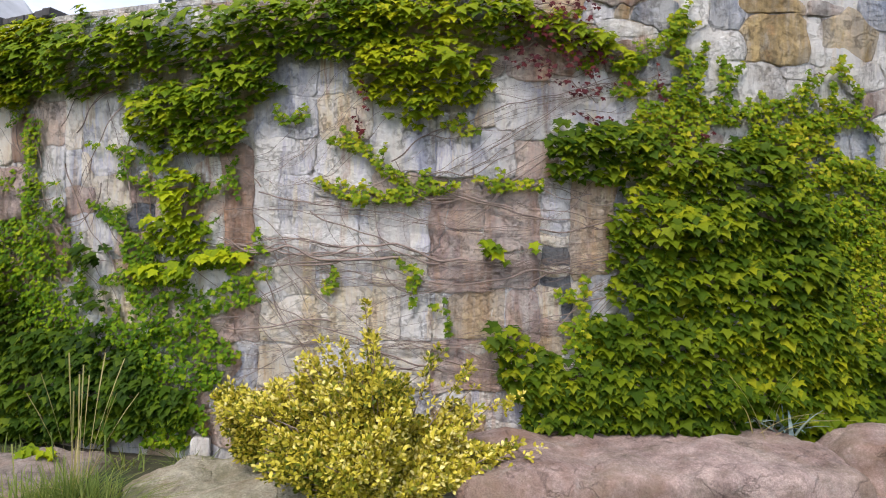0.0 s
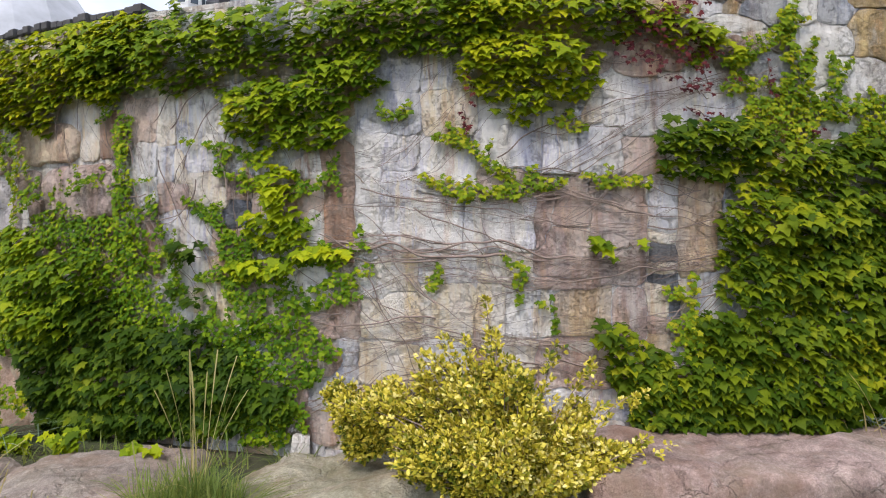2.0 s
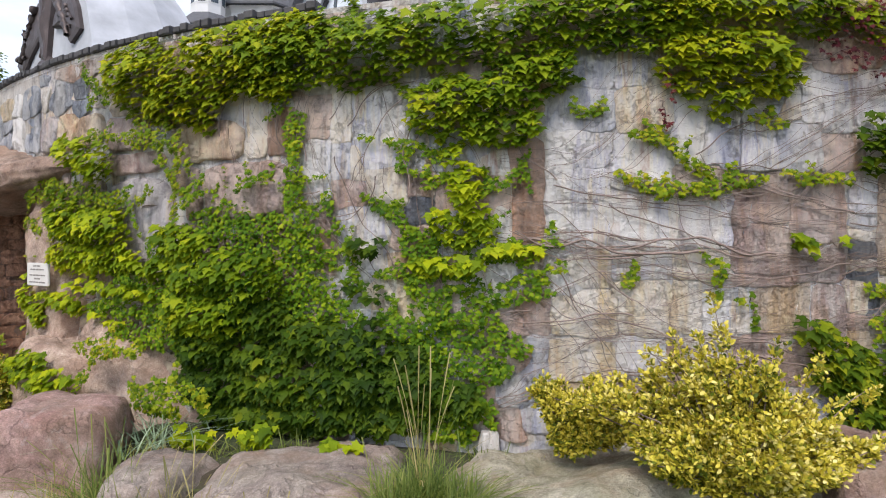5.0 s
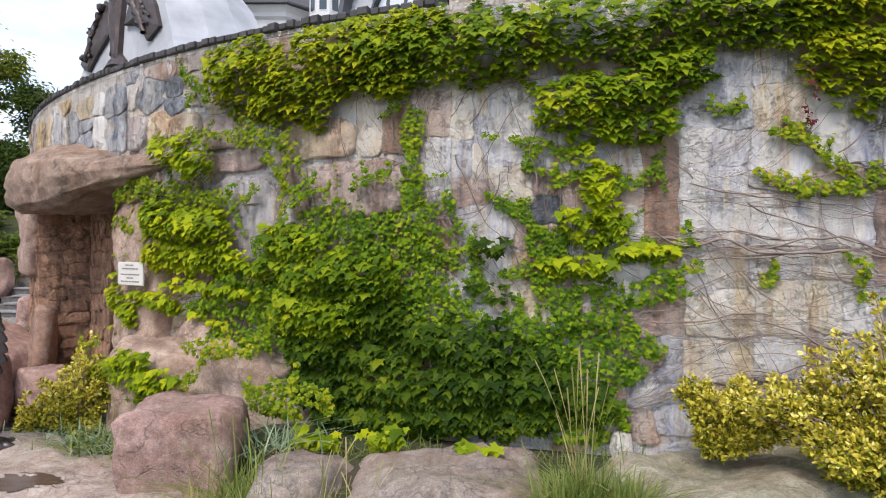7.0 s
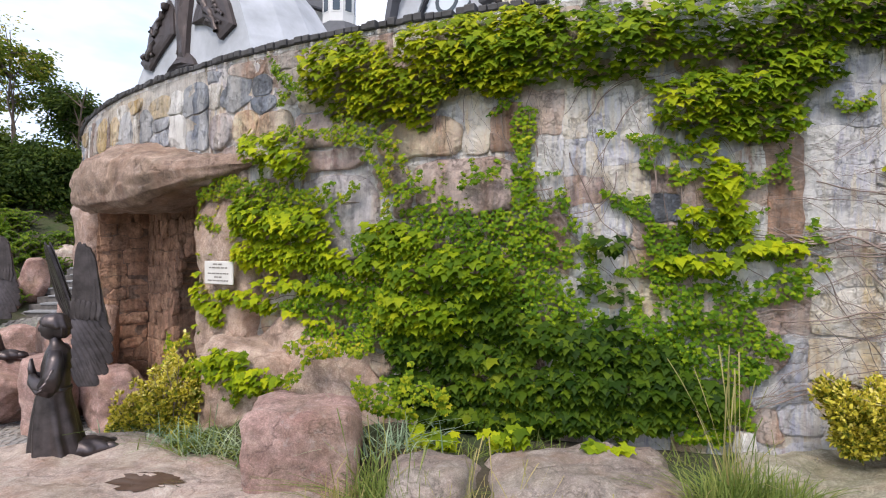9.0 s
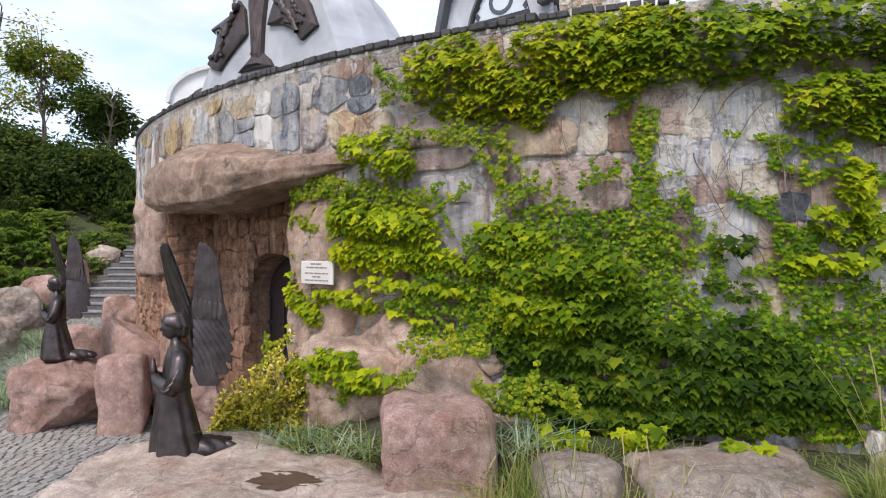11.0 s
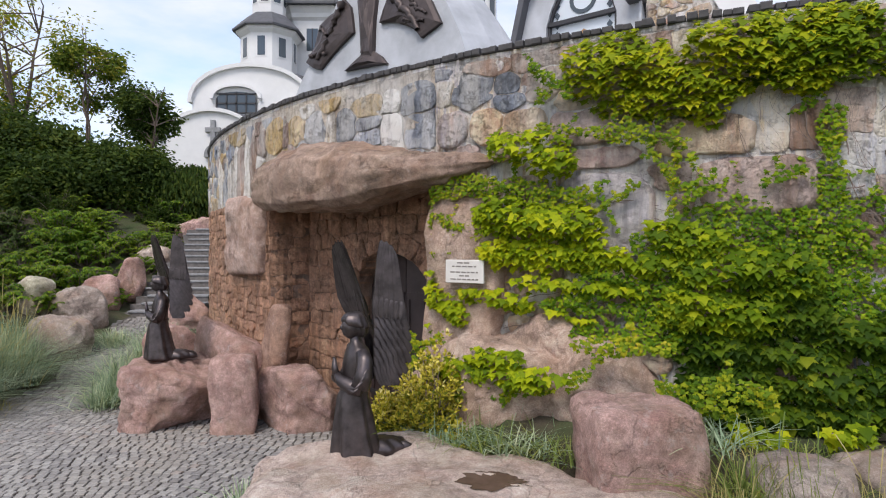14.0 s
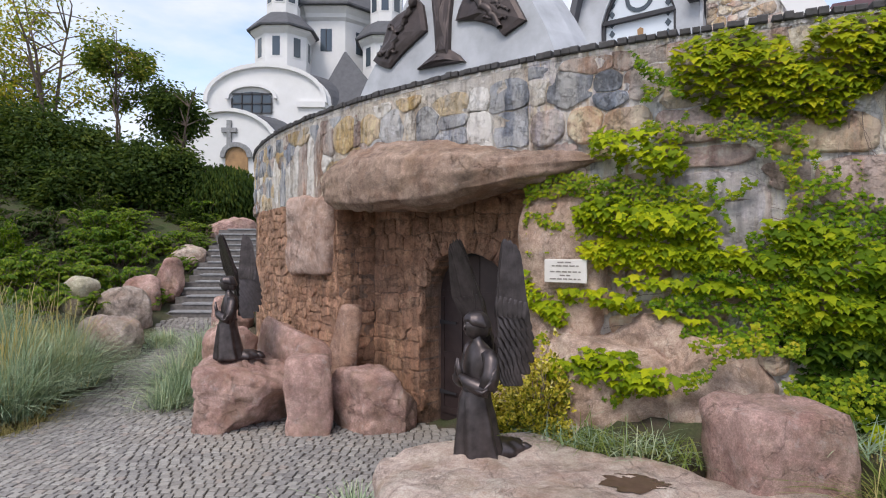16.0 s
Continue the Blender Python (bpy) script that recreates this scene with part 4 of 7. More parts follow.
def stroke_inside(p, q, strokes):
    """How far inside the nearest stroke, as a share of its radius, and that radius."""
    best, rad = np.full(len(p), -9.0), np.zeros(len(p))
    for s1, z1, s2, z2, r in strokes:
        dx, dz = s2 - s1, z2 - z1
        k = np.clip(((p - s1) * dx + (q - z1) * dz) / (dx * dx + dz * dz + 1e-9), 0, 1)
        d = np.hypot(p - s1 - k * dx, q - z1 - k * dz)
        v = 1 - d / r
        hit = v > best
        best, rad = np.where(hit, v, best), np.where(hit, r, rad)
    return best, rad


def tube(verts, faces, path, r0, r1, sides=4):
    """A thin tapering stem along a path, added to lists."""
    base = len(verts)
    n = len(path)
    for i, p in enumerate(path):
        d = (path[min(i + 1, n - 1)] - path[max(i - 1, 0)]).normalized()
        a = d.cross(Vector((0, 0, 1)) if abs(d.z) < 0.9 else Vector((1, 0, 0))).normalized()
        b = d.cross(a)
        r = r0 + (r1 - r0) * i / max(1, n - 1)
        for k in range(sides):
            t = 2 * math.pi * k / sides
            verts.append(p + (a * math.cos(t) + b * math.sin(t)) * r)
    for i in range(n - 1):
        for k in range(sides):
            j = (k + 1) % sides
            faces.append((base + i * sides + k, base + i * sides + j, base + (i + 1) * sides + j, base + (i + 1) * sides + k))


def ivy(label, strokes, kind, seed, density=1.0, singles=0, lift=0.0, deep=False, gold=False):
    """An ivy plant over strokes (s, z, s, z, radius) on the wall: stems, single leaves and the mass of the rest."""
    rng = np.random.default_rng(seed)
    plant = thing("climbing_ivy", label, "ivy", "ivy on the wall")
    big = kind == "B"
    mean = {"B": 0.082, "S": 0.029, "R": 0.029}[kind]
    per_m2 = {"B": 900, "S": 2700, "R": 600}[kind] * density
    if kind == "S":
        strokes = list(strokes)
        for s1_, z1_, s2_, z2_, r in list(strokes):
            for _ in range(int(1 + r * 34)):
                k = rng.random()
                ps, pz = s1_ + (s2_ - s1_) * k + rng.normal(0, 0.4 * r), z1_ + (z2_ - z1_) * k + rng.normal(0, 0.4 * r)
                way, far_ = rng.normal(math.pi / 2, 0.85), r * rng.uniform(0.7, 1.5) + rng.uniform(0.06, 0.16)
                bend = rng.normal(0, 0.5)
                for j in range(2):
                    qs, qz = ps + math.cos(way) * far_ * 0.5, pz + math.sin(way) * far_ * 0.5
                    strokes.append((ps, pz, qs, qz, 0.032 - 0.010 * j))
                    ps, pz, way = qs, qz, way + bend
    a = np.array(strokes)
    pad = a[:, 4].max() * 1.1
    s0, s1 = min(a[:, 0].min(), a[:, 2].min()) - pad, max(a[:, 0].max(), a[:, 2].max()) + pad
    z0, z1 = min(a[:, 1].min(), a[:, 3].min()) - pad, max(a[:, 1].max(), a[:, 3].max()) + pad
    n = int((s1 - s0) * (z1 - z0) * per_m2)
    p, q = rng.uniform(s0, s1, n), rng.uniform(z0, z1, n)
    inside, rad = stroke_inside(p, q, strokes)
    ragged = np.array([noise.noise((x * 4.5, y * 4.5, seed)) + 0.6 * noise.noise((x * 11, y * 11, seed)) for x, y in zip(p, q)])
    keep = (inside + (0.42 if big else 0.85) * ragged > (0.02 if big else 0.02)) & (q < TOP + 0.16) & ((p < REC0 - 0.04) | (q > 3.4)) & ((np.abs(p - 8.0) > 0.28) | (np.abs(q - 2.34) > 0.17))
    if big:
        keep &= rng.random(n) < np.clip(0.3 + 4.2 * rad, 0, 1)
    p, q, inside, rad = p[keep], q[keep], np.clip(inside[keep], 0.02, 1), rad[keep]
    n = len(p)
    if big:
        hill = np.array([noise.noise((x * 2.6, y * 3.4, seed + 9)) for x, y in zip(p, q)])
        depth = np.minimum(0.32, 0.09 + 0.8 * rad) * np.sqrt(inside) * (0.75 + 0.5 * hill)
        off = 0.05 + lift + depth * np.where(rng.random(n) < 0.72, rng.uniform(0.75, 1.0, n), rng.uniform(0.1, 0.75, n))
        tilt = np.radians(rng.normal(62, 11, n))
    else:
        hill = np.array([noise.noise((x * 6.0, y * 7.0, seed + 5)) for x, y in zip(p, q)])
        off = 0.03 + lift + rng.uniform(0.3, 1.0, n) * (0.02 + 0.13 * np.minimum(1, rad / 0.12) * np.sqrt(inside) * (0.6 + 0.8 * hill))
        tilt = np.radians(rng.normal(36, 17, n))
    th = p / RAD
    out = np.stack([-np.sin(th), -np.cos(th), np.zeros(n)], 1)
    tan = np.stack([-np.cos(th), np.sin(th), np.zeros(n)], 1)
    zed = np.array([0, 0, 1.0])
    pos = np.stack([CX + (RAD + off) * -np.sin(th), CY + (RAD + off) * -np.cos(th), q], 1)
    swing = rng.normal(0, 0.38 if big else 0.9, n)[:, None]
    tip = (-zed * np.cos(tilt)[:, None] + out * np.sin(tilt)[:, None]) + tan * swing
    nrm = out * np.cos(tilt)[:, None] + zed * np.sin(tilt)[:, None] + tan * rng.normal(0, 0.22, n)[:, None]
    size = mean * np.clip(rng.normal(1, 0.24 if big else 0.34, n), 0.45, 1.7)
    if big:
        size *= 0.72 + 0.33 * np.sqrt(inside)
        pos -= tip * (size * 0.4)[:, None]
    # deep=2 leaves carry the overhang shade in their colour
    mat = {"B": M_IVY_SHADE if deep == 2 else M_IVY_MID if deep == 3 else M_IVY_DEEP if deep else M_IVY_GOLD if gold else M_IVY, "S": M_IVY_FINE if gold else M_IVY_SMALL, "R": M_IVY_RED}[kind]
    front = np.argsort(-off)[:min(singles, n // 3)]
    rest = np.setdiff1d(np.arange(n), front)
    ob = link_mesh("foliage", leaves_mesh("foliage", pos[rest], tip[rest], nrm[rest], size[rest], 3 if big else 7), mat, plant)
    tagged(ob, kind="stuff")
    if len(front):
        one = leaves_mesh("leaf", np.zeros((1, 3)), np.array([[0, 1.0, 0]]), np.array([[0, 0, 1.0]]), np.ones(1), 3)
        one.materials.append(mat)
        for i in front:
            t = Vector(tip[i]).normalized()
            x = t.cross(Vector(nrm[i])).normalized()
            m = Matrix((x, t, x.cross(t))).transposed().to_4x4()
            leaf = new("leaf", one)
            leaf.parent = plant
            leaf.matrix_basis = Matrix.Translation(pos[i]) @ m @ Matrix.Scale(size[i], 4)
    for s1_, z1_, s2_, z2_, r in strokes:
        if r < 0.033 and kind == "S" and rng.random() < 0.72:
            continue
        if max(s1_, s2_) > REC0 - 0.1 and min(z1_, z2_) < 3.4:
            continue
        for _ in range(1 + int(r * 3)):
            path = []
            w = rng.uniform(-0.5, 0.5) * r
            for i in range(9):
                k = i / 8
                path.append(on_wall(s1_ + (s2_ - s1_) * k + rng.normal(0, 0.012), z1_ + (z2_ - z1_) * k + w + rng.normal(0, 0.015), 0.045 + lift))
            verts, faces = [], []
            tube(verts, faces, path, 0.006, 0.003, 3)
            link_mesh("stem", raw_mesh("stem", verts, faces), M_TWIG, plant)
    return plant


IVY_TOP_RIGHT = [
    (1.61, 4.44, 0.93, 4.44, 0.23), (1.39, 4.11, 0.97, 4.06, 0.31), (1.20, 3.85, 1.16, 3.79, 0.16),
    (0.93, 4.44, 0.47, 4.43, 0.20), (0.51, 4.37, 0.05, 4.38, 0.13), (0.05, 4.30, -0.16, 4.24, 0.12),
    (-0.28, 4.15, -0.41, 4.09, 0.07)]
ivy("green ivy cushion hanging from the wall top", IVY_TOP_RIGHT, "B", 1, singles=180)
IVY_TOP_MID = [
    (5.02, 4.34, 3.80, 4.32, 0.33), (3.86, 4.35, 2.61, 4.35, 0.28), (2.61, 4.41, 1.52, 4.44, 0.25),
    (3.36, 3.78, 2.80, 3.82, 0.26), (3.05, 3.63, 2.70, 3.62, 0.18), (2.70, 4.06, 2.44, 4.07, 0.19),
    (1.96, 4.24, 1.74, 4.19, 0.09)]
ivy("long dense green ivy band over the wall top", IVY_TOP_MID, "B", 2, singles=180, deep=3)
IVY_TOP_LEFT = [
    (6.56, 4.42, 5.62, 4.09, 0.30), (5.62, 4.38, 4.93, 4.27, 0.33), (6.34, 4.06, 5.62, 3.91, 0.18),
    (5.38, 4.53, 4.51, 4.52, 0.18), (6.76, 4.42, 6.42, 4.15, 0.27)]
ivy("yellow-green ivy mound spilling over the parapet", IVY_TOP_LEFT, "B", 3, singles=180)
IVY_RIGHT_MASS = [
    (0.05, 3.48, -0.49, 3.46, 0.20), (0.09, 3.33, -0.28, 3.29, 0.13), (-0.71, 3.29, -1.50, 3.30, 0.22),
    (-0.54, 2.87, -1.63, 2.88, 0.32), (-0.62, 2.45, -1.77, 2.45, 0.38), (-0.71, 1.99, -1.82, 2.01, 0.38),
    (0.05, 1.65, -1.54, 1.61, 0.26), (-0.24, 2.03, -0.58, 1.95, 0.20), (-1.18, 1.60, -1.50, 1.44, 0.19),
    (0.26, 1.44, -1.59, 1.40, 0.14)]
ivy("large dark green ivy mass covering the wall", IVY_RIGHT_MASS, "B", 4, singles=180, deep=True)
IVY_RIGHT_LOW = [
    (-1.59, 1.40, -2.44, 1.38, 0.17), (-1.54, 1.27, -2.44, 1.23, 0.10), (0.38, 1.82, 0.28, 1.65, 0.19),
    (0.57, 2.03, 0.40, 1.86, 0.13), (-1.77, 1.84, -2.44, 1.78, 0.24), (-1.82, 1.58, -2.44, 1.56, 0.18)]
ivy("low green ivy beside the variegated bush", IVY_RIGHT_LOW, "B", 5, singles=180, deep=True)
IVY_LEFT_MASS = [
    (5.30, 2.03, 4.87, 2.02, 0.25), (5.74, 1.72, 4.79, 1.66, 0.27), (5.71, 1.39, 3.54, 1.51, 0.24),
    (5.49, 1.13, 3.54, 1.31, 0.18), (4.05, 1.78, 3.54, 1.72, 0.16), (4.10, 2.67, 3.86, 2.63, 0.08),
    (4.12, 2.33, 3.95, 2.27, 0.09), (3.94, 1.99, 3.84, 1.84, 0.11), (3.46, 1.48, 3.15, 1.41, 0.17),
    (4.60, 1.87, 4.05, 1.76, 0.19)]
ivy("green ivy mass reaching the foot of the wall, shade in its colour", IVY_LEFT_MASS, "B", 6, singles=180, deep=2)
IVY_LEFT_BRIGHT = [
    (5.85, 2.63, 5.51, 2.58, 0.18), (5.73, 2.42, 5.04, 2.38, 0.25), (5.82, 2.08, 5.29, 2.08, 0.26),
    (6.12, 2.44, 5.85, 2.47, 0.13), (5.91, 2.83, 5.73, 2.73, 0.08), (6.09, 2.73, 5.97, 2.63, 0.10)]
ivy("mid-green ivy cushion in the middle of the wall", IVY_LEFT_BRIGHT, "B", 22, singles=120, lift=0.12, deep=3)
IVY_PLAQUE_IVY = [
    (7.61, 3.68, 6.99, 3.46, 0.17), (7.37, 3.73, 6.95, 3.70, 0.08), (7.74, 2.95, 6.80, 2.82, 0.22),
    (7.69, 2.56, 6.50, 2.54, 0.17), (6.63, 2.65, 6.18, 2.44, 0.11), (6.12, 2.84, 5.88, 2.73, 0.08),
    (8.62, 2.17, 8.10, 1.88, 0.13), (8.67, 2.42, 8.51, 2.27, 0.06), (8.01, 2.13, 7.36, 2.04, 0.10),
    (7.13, 1.97, 6.70, 1.88, 0.04), (8.90, 1.56, 8.51, 1.72, 0.05), (8.56, 1.33, 9.02, 1.15, 0.04),
    (7.44, 2.27, 6.18, 2.20, 0.07)]
ivy("bright green ivy round the white plaque", IVY_PLAQUE_IVY, "B", 7, singles=180, gold=True, lift=0.1)
IVY_FOOT_IVY = [
    (7.98, 1.36, 7.06, 1.37, 0.12), (7.71, 1.52, 7.28, 1.52, 0.10), (5.46, 1.06, 5.17, 1.05, 0.1),
    (4.87, 1.14, 4.60, 1.17, 0.08), (4.10, 1.14, 3.79, 1.15, 0.03), (6.92, 1.40, 6.82, 1.41, 0.05)]
ivy("yellow-green ivy on the pink foot rocks", IVY_FOOT_IVY, "B", 8, singles=180, gold=True, lift=0.5)
IVY_HANGING_STRAND = [
    (3.15, 3.20, 3.05, 2.79, 0.15), (3.25, 3.39, 3.20, 3.29, 0.09), (3.00, 2.64, 2.56, 2.61, 0.06),
    (3.57, 2.52, 3.05, 2.52, 0.08), (3.36, 2.89, 3.20, 2.75, 0.11), (0.63, 2.73, 0.55, 2.64, 0.07),
    (0.43, 2.70, 0.32, 2.70, 0.03)]
ivy("yellow-green ivy strand hanging down the wall", IVY_HANGING_STRAND, "B", 9, singles=180, gold=True)
IVY_CREEP_CENTER = [
    (1.94, 3.23, 1.65, 3.11, 0.05), (1.65, 3.09, 1.26, 3.11, 0.06), (1.26, 3.13, 0.93, 3.19, 0.05),
    (1.83, 3.53, 1.57, 3.47, 0.04), (1.57, 3.43, 1.35, 3.26, 0.05), (0.64, 3.19, 0.28, 3.19, 0.04),
    (0.99, 3.63, 0.74, 3.59, 0.03), (2.24, 3.71, 2.09, 3.72, 0.03), (-0.06, 2.49, -0.07, 2.20, 0.03),
    (-0.03, 2.07, -0.16, 1.86, 0.12), (1.24, 2.57, 1.23, 2.28, 0.03),
    (0.97, 2.32, 0.96, 2.07, 0.02), (1.92, 2.41, 1.87, 2.42, 0.03)]
ivy("thin ivy garlands across the bare pale stones", IVY_CREEP_CENTER, "S", 10, singles=100, gold=True)
IVY_CREEP_RIGHT = [
    (-2.01, 3.35, -2.44, 3.19, 0.13), (-2.11, 2.79, -2.44, 2.70, 0.16), (-1.18, 3.72, -1.73, 3.82, 0.07),
    (-1.82, 3.91, -2.40, 3.63, 0.06), (-2.11, 4.05, -2.25, 3.93, 0.04), (-1.32, 3.56, -1.87, 4.00, 0.07),
    (-1.63, 3.60, -2.35, 3.78, 0.06), (-1.05, 3.76, -1.18, 4.04, 0.07), (-0.81, 3.76, -0.94, 4.10, 0.08),
    (-0.37, 4.07, -0.75, 4.37, 0.08)]
ivy("feathery yellow-green ivy runners on pale stone", IVY_CREEP_RIGHT, "S", 11, density=1.3, singles=100, gold=True)
IVY_CREEP_RIGHT_MORE = [
    (-0.75, 4.35, -0.81, 4.14, 0.06), (-0.58, 3.71, -0.92, 3.59, 0.13), (-1.45, 3.43, -1.77, 3.57, 0.15),
    (-1.63, 3.18, -2.25, 3.32, 0.11), (-1.82, 2.88, -2.40, 2.97, 0.21), (-1.96, 2.44, -2.44, 2.26, 0.27),
    (-1.87, 2.06, -2.44, 2.04, 0.17), (-0.33, 3.88, -0.58, 3.93, 0.06), (-0.07, 4.09, -0.20, 4.26, 0.06)]
ivy("feathery yellow-green ivy runners on pale stone", IVY_CREEP_RIGHT_MORE, "S", 12, density=1.3, singles=100, gold=True)
IVY_CREEP_LEFT = [
    (5.50, 2.86, 4.67, 2.75, 0.21), (5.42, 3.09, 5.07, 2.85, 0.09), (5.07, 3.15, 4.92, 3.32, 0.04),
    (4.67, 3.80, 4.66, 3.16, 0.08), (4.67, 3.16, 4.52, 2.58, 0.13), (4.38, 3.08, 4.26, 2.82, 0.06),
    (4.52, 2.63, 4.40, 2.15, 0.12), (4.81, 2.48, 4.52, 2.00, 0.19), (5.23, 2.68, 4.82, 2.63, 0.18),
    (5.70, 2.94, 5.55, 2.73, 0.10), (5.50, 3.04, 5.56, 3.19, 0.04), (4.33, 2.53, 4.24, 2.49, 0.04),
    (4.33, 2.13, 4.06, 2.07, 0.07), (5.96, 2.68, 5.67, 2.84, 0.07)]
ivy("fine green ivy runners climbing between large stones", IVY_CREEP_LEFT, "S", 13, singles=100)
IVY_CREEP_LEFT_MORE = [
    (4.04, 3.59, 3.49, 3.50, 0.03), (4.02, 3.10, 3.71, 2.91, 0.04), (3.71, 3.32, 3.53, 3.27, 0.03),
    (3.71, 2.89, 3.45, 2.63, 0.06), (4.15, 2.63, 4.10, 2.35, 0.06), (3.88, 2.45, 3.49, 2.50, 0.05),
    (3.62, 2.63, 3.45, 2.45, 0.06), (3.79, 2.08, 3.53, 1.90, 0.11), (4.33, 1.92, 3.97, 1.89, 0.08),
    (3.88, 1.63, 3.49, 1.68, 0.12), (4.92, 3.82, 4.75, 4.00, 0.04), (4.97, 4.17, 4.87, 3.91, 0.04)]
ivy("fine green ivy runners climbing between large stones", IVY_CREEP_LEFT_MORE, "S", 14, singles=100)
IVY_CREEP_STRAND = [
    (3.53, 2.36, 3.36, 2.09, 0.12), (3.47, 2.02, 3.07, 2.10, 0.13), (3.11, 2.19, 2.91, 2.28, 0.08),
    (2.87, 2.35, 2.39, 2.52, 0.04), (2.91, 2.24, 2.47, 2.32, 0.05), (3.36, 1.80, 3.03, 1.75, 0.17),
    (3.07, 1.92, 2.73, 1.88, 0.10), (3.03, 1.61, 2.87, 1.66, 0.08), (3.41, 2.48, 3.20, 2.41, 0.06),
    (3.28, 2.32, 3.07, 2.37, 0.05), (3.53, 1.63, 3.28, 1.51, 0.11), (3.24, 1.51, 3.07, 1.48, 0.06),
    (3.55, 1.32, 3.02, 1.34, 0.13), (3.45, 1.16, 3.08, 1.2, 0.09)]
ivy("small-leaved ivy runners beside a rust-brown stone", IVY_CREEP_STRAND, "S", 15, singles=100)
IVY_CREEP_STRAND_MORE = [
    (2.91, 3.14, 2.69, 3.29, 0.03), (3.03, 3.08, 2.91, 3.21, 0.04), (3.07, 2.81, 2.91, 2.88, 0.04),
    (3.11, 2.90, 3.03, 2.72, 0.04), (2.71, 2.64, 2.47, 2.72, 0.03), (2.49, 2.68, 2.45, 2.83, 0.02),
    (2.95, 2.59, 2.63, 2.57, 0.03), (2.63, 3.12, 2.67, 3.25, 0.02), (3.49, 3.18, 3.28, 3.26, 0.04),
    (3.51, 2.77, 3.45, 2.54, 0.04), (3.49, 3.43, 3.28, 3.44, 0.03)]
ivy("small-leaved ivy runners beside a rust-brown stone", IVY_CREEP_STRAND_MORE, "S", 16, singles=100)
IVY_CREEP_PLAQUE = [
    (8.58, 3.24, 7.79, 3.26, 0.10), (8.63, 2.98, 7.97, 2.81, 0.10), (7.88, 3.30, 6.77, 3.12, 0.10),
    (7.70, 3.07, 6.98, 3.08, 0.09), (6.77, 2.89, 6.24, 3.23, 0.03), (5.93, 3.41, 5.98, 2.86, 0.04),
    (6.11, 3.47, 5.87, 3.18, 0.04), (7.21, 3.83, 6.36, 3.70, 0.05), (6.50, 3.79, 5.87, 3.58, 0.06),
    (6.91, 4.35, 7.21, 4.10, 0.03), (8.69, 2.62, 8.26, 2.56, 0.08), (8.47, 3.39, 7.70, 3.36, 0.04),
    (6.50, 3.67, 5.93, 3.65, 0.04)]
ivy("thin yellow-green ivy runners above the plaque", IVY_CREEP_PLAQUE, "S", 17, singles=100, gold=True, lift=0.1)
IVY_CREEP_PLAQUE_MORE = [
    (6.87, 1.78, 6.11, 1.76, 0.09), (6.76, 2.05, 5.99, 1.99, 0.08), (7.13, 2.05, 6.49, 2.19, 0.09),
    (6.63, 2.40, 5.93, 2.21, 0.14), (6.23, 2.68, 5.93, 2.52, 0.10), (5.64, 3.19, 5.81, 3.41, 0.03),
    (6.63, 3.18, 6.43, 2.79, 0.02), (5.87, 3.04, 5.58, 3.19, 0.03), (7.29, 4.49, 6.91, 4.15, 0.06),
    (6.23, 2.09, 5.93, 1.79, 0.10), (5.21, 3.18, 4.90, 3.31, 0.03)]
ivy("thin yellow-green ivy runners above the plaque", IVY_CREEP_PLAQUE_MORE, "S", 18, singles=100, lift=0.1)
IVY_CREEP_FOOT = [
    (9.79, 0.89, 8.21, 1.06, 0.10), (10.32, 0.58, 9.35, 0.66, 0.12), (9.09, 1.25, 8.31, 1.41, 0.08),
    (8.11, 1.13, 7.43, 1.17, 0.07), (6.78, 1.30, 6.46, 1.70, 0.03), (8.62, 1.50, 8.12, 1.67, 0.06),
    (7.35, 1.23, 6.99, 1.33, 0.05), (6.72, 1.73, 5.99, 1.74, 0.07),
    (5.94, 1.35, 5.51, 1.27, 0.11), (5.72, 1.42, 5.27, 1.42, 0.10)]
ivy("sparse ivy runners on the foot rocks", IVY_CREEP_FOOT, "S", 19, singles=100, gold=True, lift=0.5)
IVY_RED_CREEP = [
    (0.51, 4.39, 0.09, 4.17, 0.12), (0.13, 3.96, -0.12, 3.88, 0.06), (0.01, 3.71, -0.24, 3.63, 0.04),
    (0.49, 4.20, 0.13, 4.30, 0.09), (0.34, 4.09, 0.18, 4.05, 0.08), (1.61, 3.95, 1.57, 3.73, 0.03),
    (1.65, 3.76, 1.61, 3.56, 0.03), (-0.03, 3.92, -0.16, 3.80, 0.04), (-0.58, 4.09, -0.64, 3.80, 0.03),
    (-0.20, 3.88, -0.33, 3.92, 0.03), (-0.92, 3.55, -1.01, 3.59, 0.03), (0.30, 4.47, 0.13, 4.47, 0.07),
    (0.40, 4.49, -0.07, 4.47, 0.10), (0.34, 4.26, -0.15, 4.21, 0.09), (-0.09, 4.06, -0.17, 3.85, 0.05)]
ivy("dark red ivy leaves on thin stems", IVY_RED_CREEP, "R", 20, singles=40, lift=0.06)


